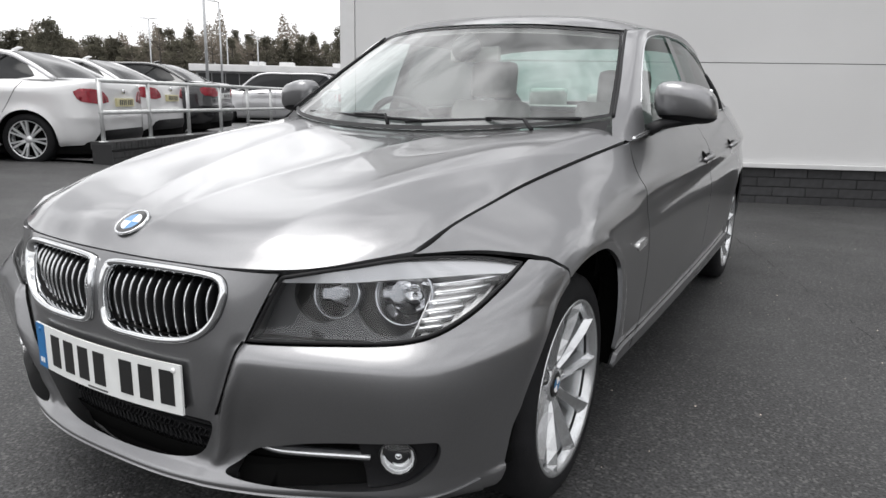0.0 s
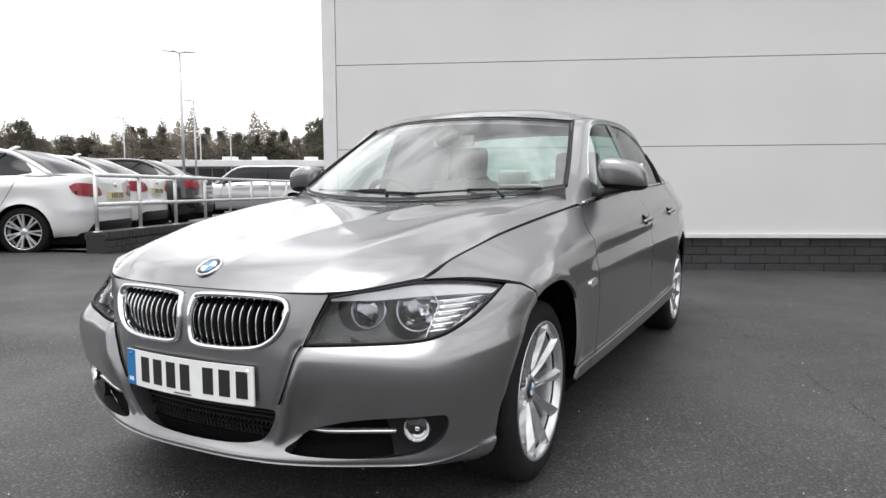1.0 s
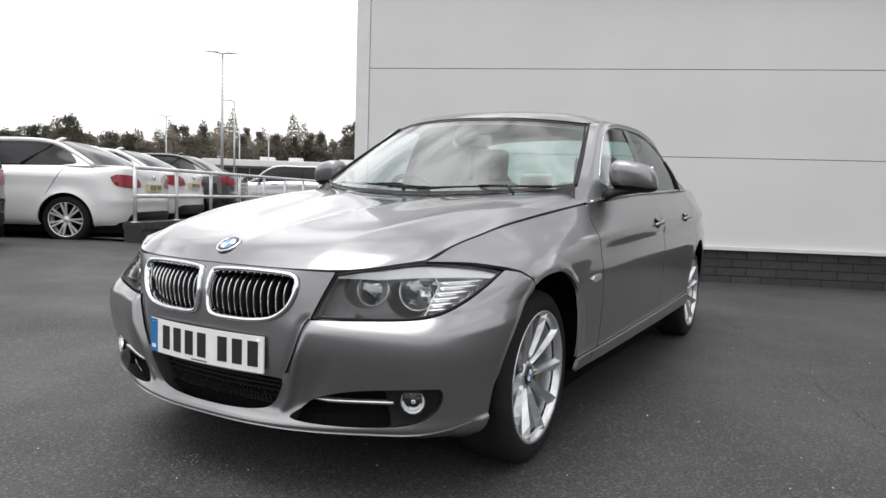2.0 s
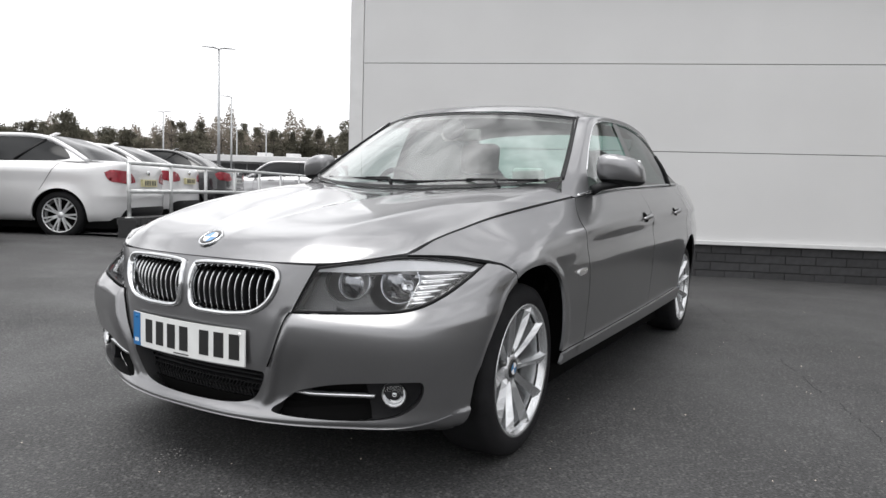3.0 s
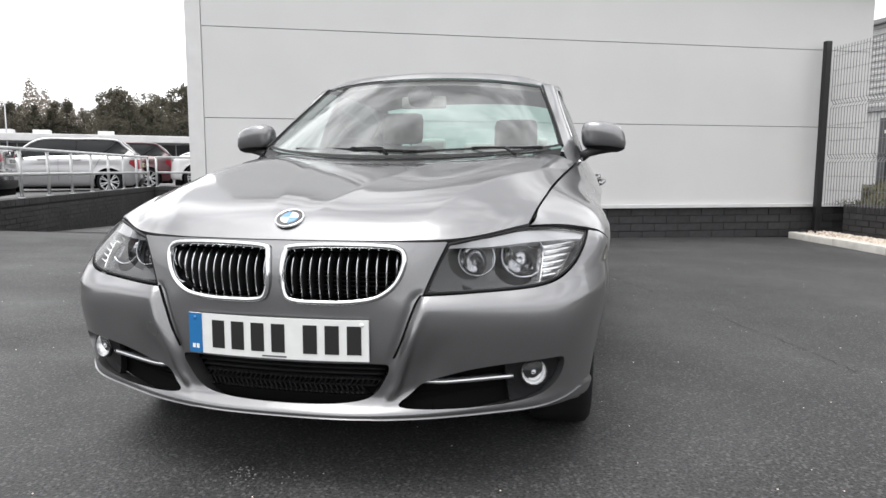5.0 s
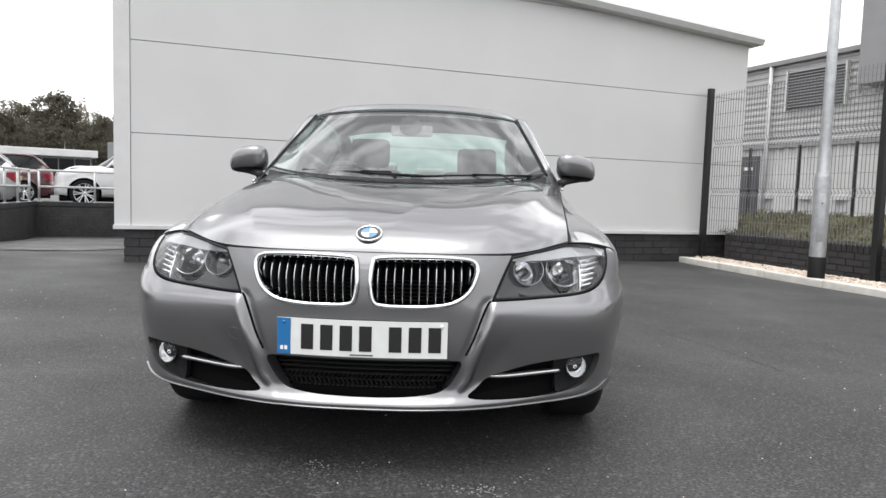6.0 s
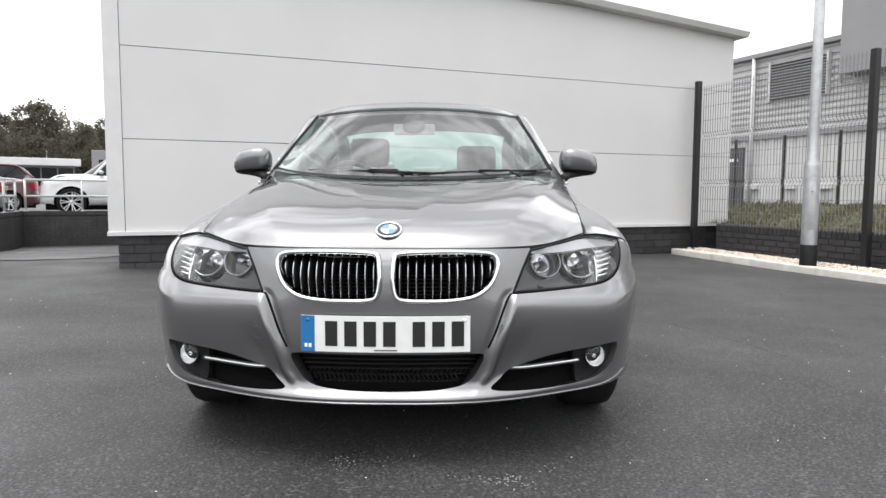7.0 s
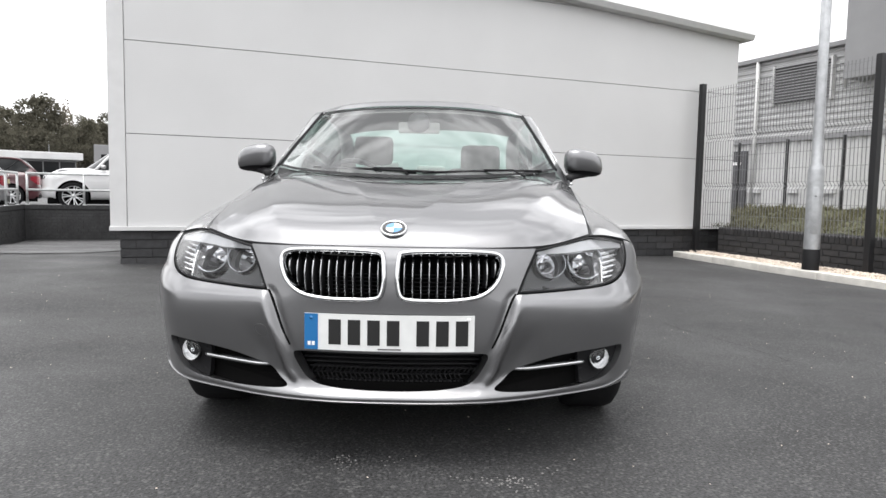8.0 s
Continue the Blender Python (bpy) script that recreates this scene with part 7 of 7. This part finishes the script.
def build_far_hall():
    a, b = Vector((-45.0, 37.5, 0)), Vector((-29.0, 49.5, 0))
    d = (b - a).normalized()
    m = Matrix.Translation(a) @ Matrix.Rotation(math.atan2(d.y, d.x), 4, 'Z')
    L = (b - a).length
    hall = tagged(empty("low_hall", m), "long low grey hall with a pale flat roof", "building")
    bm = bmesh.new()
    box(bm, 0, L, 0, 8, 0.2, 3.0)
    part("wall", bm, GREYPANEL, hall, smooth=False)
    bm = bmesh.new()
    box(bm, -.4, L + .4, -.6, 8.4, 3.0, 3.55, .05)
    part("roof", bm, ROOFPALE, hall, smooth=False)
    for k in range(int(L / 1.1)):
        bm = bmesh.new()
        box(bm, .2 + k * 1.1, 1.22 + k * 1.1, -.05, .02, 1.5, 2.85, .02)
        part("window", bm, DARKGLASS_CAR, hall, smooth=False)
    for x in (4, 6.5, 11):
        bm = bmesh.new()
        box(bm, x, x + 1.2, 2, 3.4, 3.55, 3.95, .03)
        part("roof_unit", bm, ROOFPALE, hall, smooth=False)
    hut = tagged(empty("site_cabin", pose(-15.9, 29.6, .2, 0, 0, 28)), "grey site cabin with one dark window", "cabin")
    bm = bmesh.new()
    box(bm, -1.0, 2.2, 0, 3, 0, 2.75, .03)
    part("wall", bm, GREYPANEL, hut, smooth=False)
    bm = bmesh.new()
    box(bm, -.7, .5, -.03, .02, 1.35, 2.3, .02)
    part("window", bm, DARKGLASS_CAR, hut, smooth=False)


build_far_hall()


def make_tree(kind, seed):
    """Trunk, limbs and a crown of small leaf clumps."""
    r = random.Random(seed)
    tree = empty("tree")
    bm = bmesh.new()
    H = 1.0
    tips = []
    tube_path(bm, [(0, 0, 0), (r.uniform(-.01, .01), r.uniform(-.01, .01), .4), (r.uniform(-.02, .02), r.uniform(-.02, .02), .95)], [.018, .012, .003], 7)
    n = 26 if kind == "bare" else 16
    for k in range(n):
        z0 = r.uniform(.22, .85)
        a = r.uniform(0, 6.28)
        ln = (.30 if kind == "bare" else .20) * (1.15 - z0) * r.uniform(.7, 1.2) + .05
        up = r.uniform(.3, .8) if kind != "conifer" else r.uniform(-.1, .2)
        e = (ln * math.cos(a), ln * math.sin(a), z0 + ln * up)
        mid = (e[0] * .5, e[1] * .5, z0 + ln * up * .35)
        tube_path(bm, [(0, 0, z0), mid, e], [.006, .004, .0012], 5)
        tips += [e, mid]
    part("trunk", bm, BARK, tree)
    verts, faces = [], []

    def clump(c, size, n):
        for _ in range(n):
            p = Vector(c) + Vector([max(-1.5, min(1.5, r.gauss(0, 1))) for _ in range(3)]) * size
            s = {"conifer": r.uniform(.006, .012), "bare": r.uniform(.004, .008), "full": r.uniform(.009, .017)}[kind]
            u = Vector((r.gauss(0, 1), r.gauss(0, 1), r.gauss(0, 1))).normalized()
            v = u.orthogonal().normalized()
            i = len(verts)
            verts.extend([p - u * s, p + v * s * .6, p + u * s, p - v * s * .6])
            faces.append((i, i + 1, i + 2, i + 3))
    if kind == "conifer":
        for _ in range(90):
            z = r.uniform(.12, .99)
            rad = .23 * (1 - z) ** .75 + .008
            a = r.uniform(0, 6.28)
            q = rad * math.sqrt(r.random())
            clump((q * math.cos(a), q * math.sin(a), z), .020, 70)
    elif kind == "bare":
        for t in tips:
            clump(t, .060, 120)
    else:
        # rounded lobes of foliage, thickest at their skins
        for k in range(15):
            a, z = r.uniform(0, 6.28), r.uniform(.36, .86)
            q = .24 * math.sin(min(1, (z - .18) / .76) * 2.9) * r.uniform(.35, 1)
            lobe, size = Vector((q * math.cos(a), q * math.sin(a), z)), r.uniform(.075, .14)
            for _ in range(44):
                d = Vector((r.gauss(0, 1), r.gauss(0, 1), r.gauss(0, .9) + .2)).normalized()
                clump(lobe + d * size * r.uniform(.55, 1.0), .016, 10)
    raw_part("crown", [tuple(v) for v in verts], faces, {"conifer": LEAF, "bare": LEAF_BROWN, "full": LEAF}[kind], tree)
    return tree


def plant_trees():
    base = [(make_tree(k, s), k) for k, s in (("conifer", 1), ("conifer", 2), ("bare", 3), ("bare", 4), ("full", 5), ("full", 6), ("conifer", 7))]
    names = {"conifer": "dark green conifer in the far tree belt", "bare": "nearly bare spring tree in the far belt", "full": "dull green broadleaf tree in the far belt"}
    r = random.Random(12)
    used = set()
    k = 0
    for ring, n in ((0, 84), (1, 56)):
        for i in range(n):
            az = radians(24 + (92 - 24) * (i + r.uniform(.1, .9)) / n)
            D = r.uniform(88, 100) if ring == 0 else r.uniform(105, 122)
            top = .092 if az < radians(40) else (.094 if az < radians(53) else .079)
            top *= r.uniform(.80, 1.02)
            if ring:
                top *= .95
            pick = r.choice((0, 1, 6, 4, 5, 2, 3)) if az < radians(53) else r.choice((2, 3, 5, 4, 5, 4, 0))
            h = .9 + top * D
            x, y = -math.sin(az) * D, math.cos(az) * D
            t, kind = base[pick]
            m = pose(x, y, 0, 0, 0, r.uniform(0, 360)) @ Matrix.Diagonal((h * r.uniform(.9, 1.5), h * r.uniform(.9, 1.5), h, 1))
            if pick not in used:
                used.add(pick)
                ob = t
                ob.matrix_basis = m
            else:
                ob = copy_thing(t, Matrix.Identity(4))
                ob.matrix_basis = m
            tagged(ob, names[kind], "tree", "trees of the far belt")
    # broad crowns standing nearer
    for az, slope, D, wide, pick in ((31.2, .118, 72, 10.5, 4), (28.6, .098, 76, 8.5, 5), (26.4, .106, 80, 8.0, 4), (33.8, .105, 80, 10.0, 5), (36.4, .108, 78, 10.0, 4), (58.4, .094, 86, 7.0, 4)):
        t, kind = base[pick]
        used.add(pick)
        ob = copy_thing(t, Matrix.Identity(4))
        ob.matrix_basis = pose(-.4 - math.sin(radians(az)) * D, -2.8 + math.cos(radians(az)) * D, .2, 0, 0, 40 * pick + az) @ Matrix.Diagonal((wide, wide, .74 + slope * D, 1))
        tagged(ob, names[kind], "tree", "trees of the far belt")
    for i, (t, kind) in enumerate(base):
        if i not in used:
            t.matrix_basis = pose(-80, 60 + i, 0) @ Matrix.Diagonal((8, 8, 8, 1))
            tagged(t, names[kind], "tree", "trees of the far belt")
    # undergrowth below the crowns
    verts, faces = [], []
    for _ in range(150000):
        az = radians(r.uniform(20, 96))
        D = r.uniform(100, 118)
        uneven = .80 + .12 * math.sin(az * 61) + .08 * math.sin(az * 143 + 1.0) + .07 * math.sin(az * 307 + 2.0)
        z = (12.3 if az < radians(53) else 9.6) * uneven * r.random() ** .8
        s = r.uniform(.07, .20)
        p = Vector((-math.sin(az) * D, math.cos(az) * D, z))
        u = Vector((r.gauss(0, 1), r.gauss(0, 1), r.gauss(0, 1))).normalized() * s
        v = u.orthogonal().normalized() * s * .7
        i = len(verts)
        verts.extend([p - u, p + v, p + u, p - v])
        faces.append((i, i + 1, i + 2, i + 3))
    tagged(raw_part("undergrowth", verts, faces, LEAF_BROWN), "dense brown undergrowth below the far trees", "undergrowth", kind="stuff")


plant_trees()


# ---- bricks of the plinth and the low wall, one by one ----
def brick_mesh(name, w, d, h, b=.004):
    bm = bmesh.new()
    box(bm, 0, w, 0, d, 0, h, b)
    me = bpy.data.meshes.new(name)
    bmesh.ops.recalc_face_normals(bm, faces=bm.faces[:])
    bm.to_mesh(me)
    bm.free()
    me.materials.append(DARKBRICK)
    return me


def lay_bricks(parent, x0, x1, y, z0, rows, bw, bh, depth, seed, soldier=False):
    rng = random.Random(seed)
    full, half = brick_mesh("brick", bw - .010, depth, bh - .010), brick_mesh("brick_half", bw / 2 - .010, depth, bh - .010)
    sold = brick_mesh("brick_soldier", .065, depth, .10) if soldier else None
    for r in range(rows):
        if soldier and r == rows - 1:
            x = x0
            while x < x1:
                ob = new("brick", sold)
                ob.parent = parent
                ob.location = (x, y - rng.uniform(0, .003), z0 + r * bh)
                x += .075
            break
        x = x0
        if r % 2:
            ob = new("brick", half)
            ob.parent, ob.location = parent, (x, y - rng.uniform(0, .003), z0 + r * bh)
            x += bw / 2
        while x + bw <= x1 + .02:
            ob = new("brick", full)
            ob.parent, ob.location = parent, (x, y - rng.uniform(0, .003), z0 + r * bh)
            x += bw


lay_bricks(PLINTH, W0 + 0.09, W1 - 0.1, 0.028, -0.07, 5, 0.33, 0.10, 0.03, 1)
lay_bricks(LOWWALL, 0.0, 7.1, 0.02, 0.07, 5, 0.225, 0.078, 0.03, 2, soldier=True)
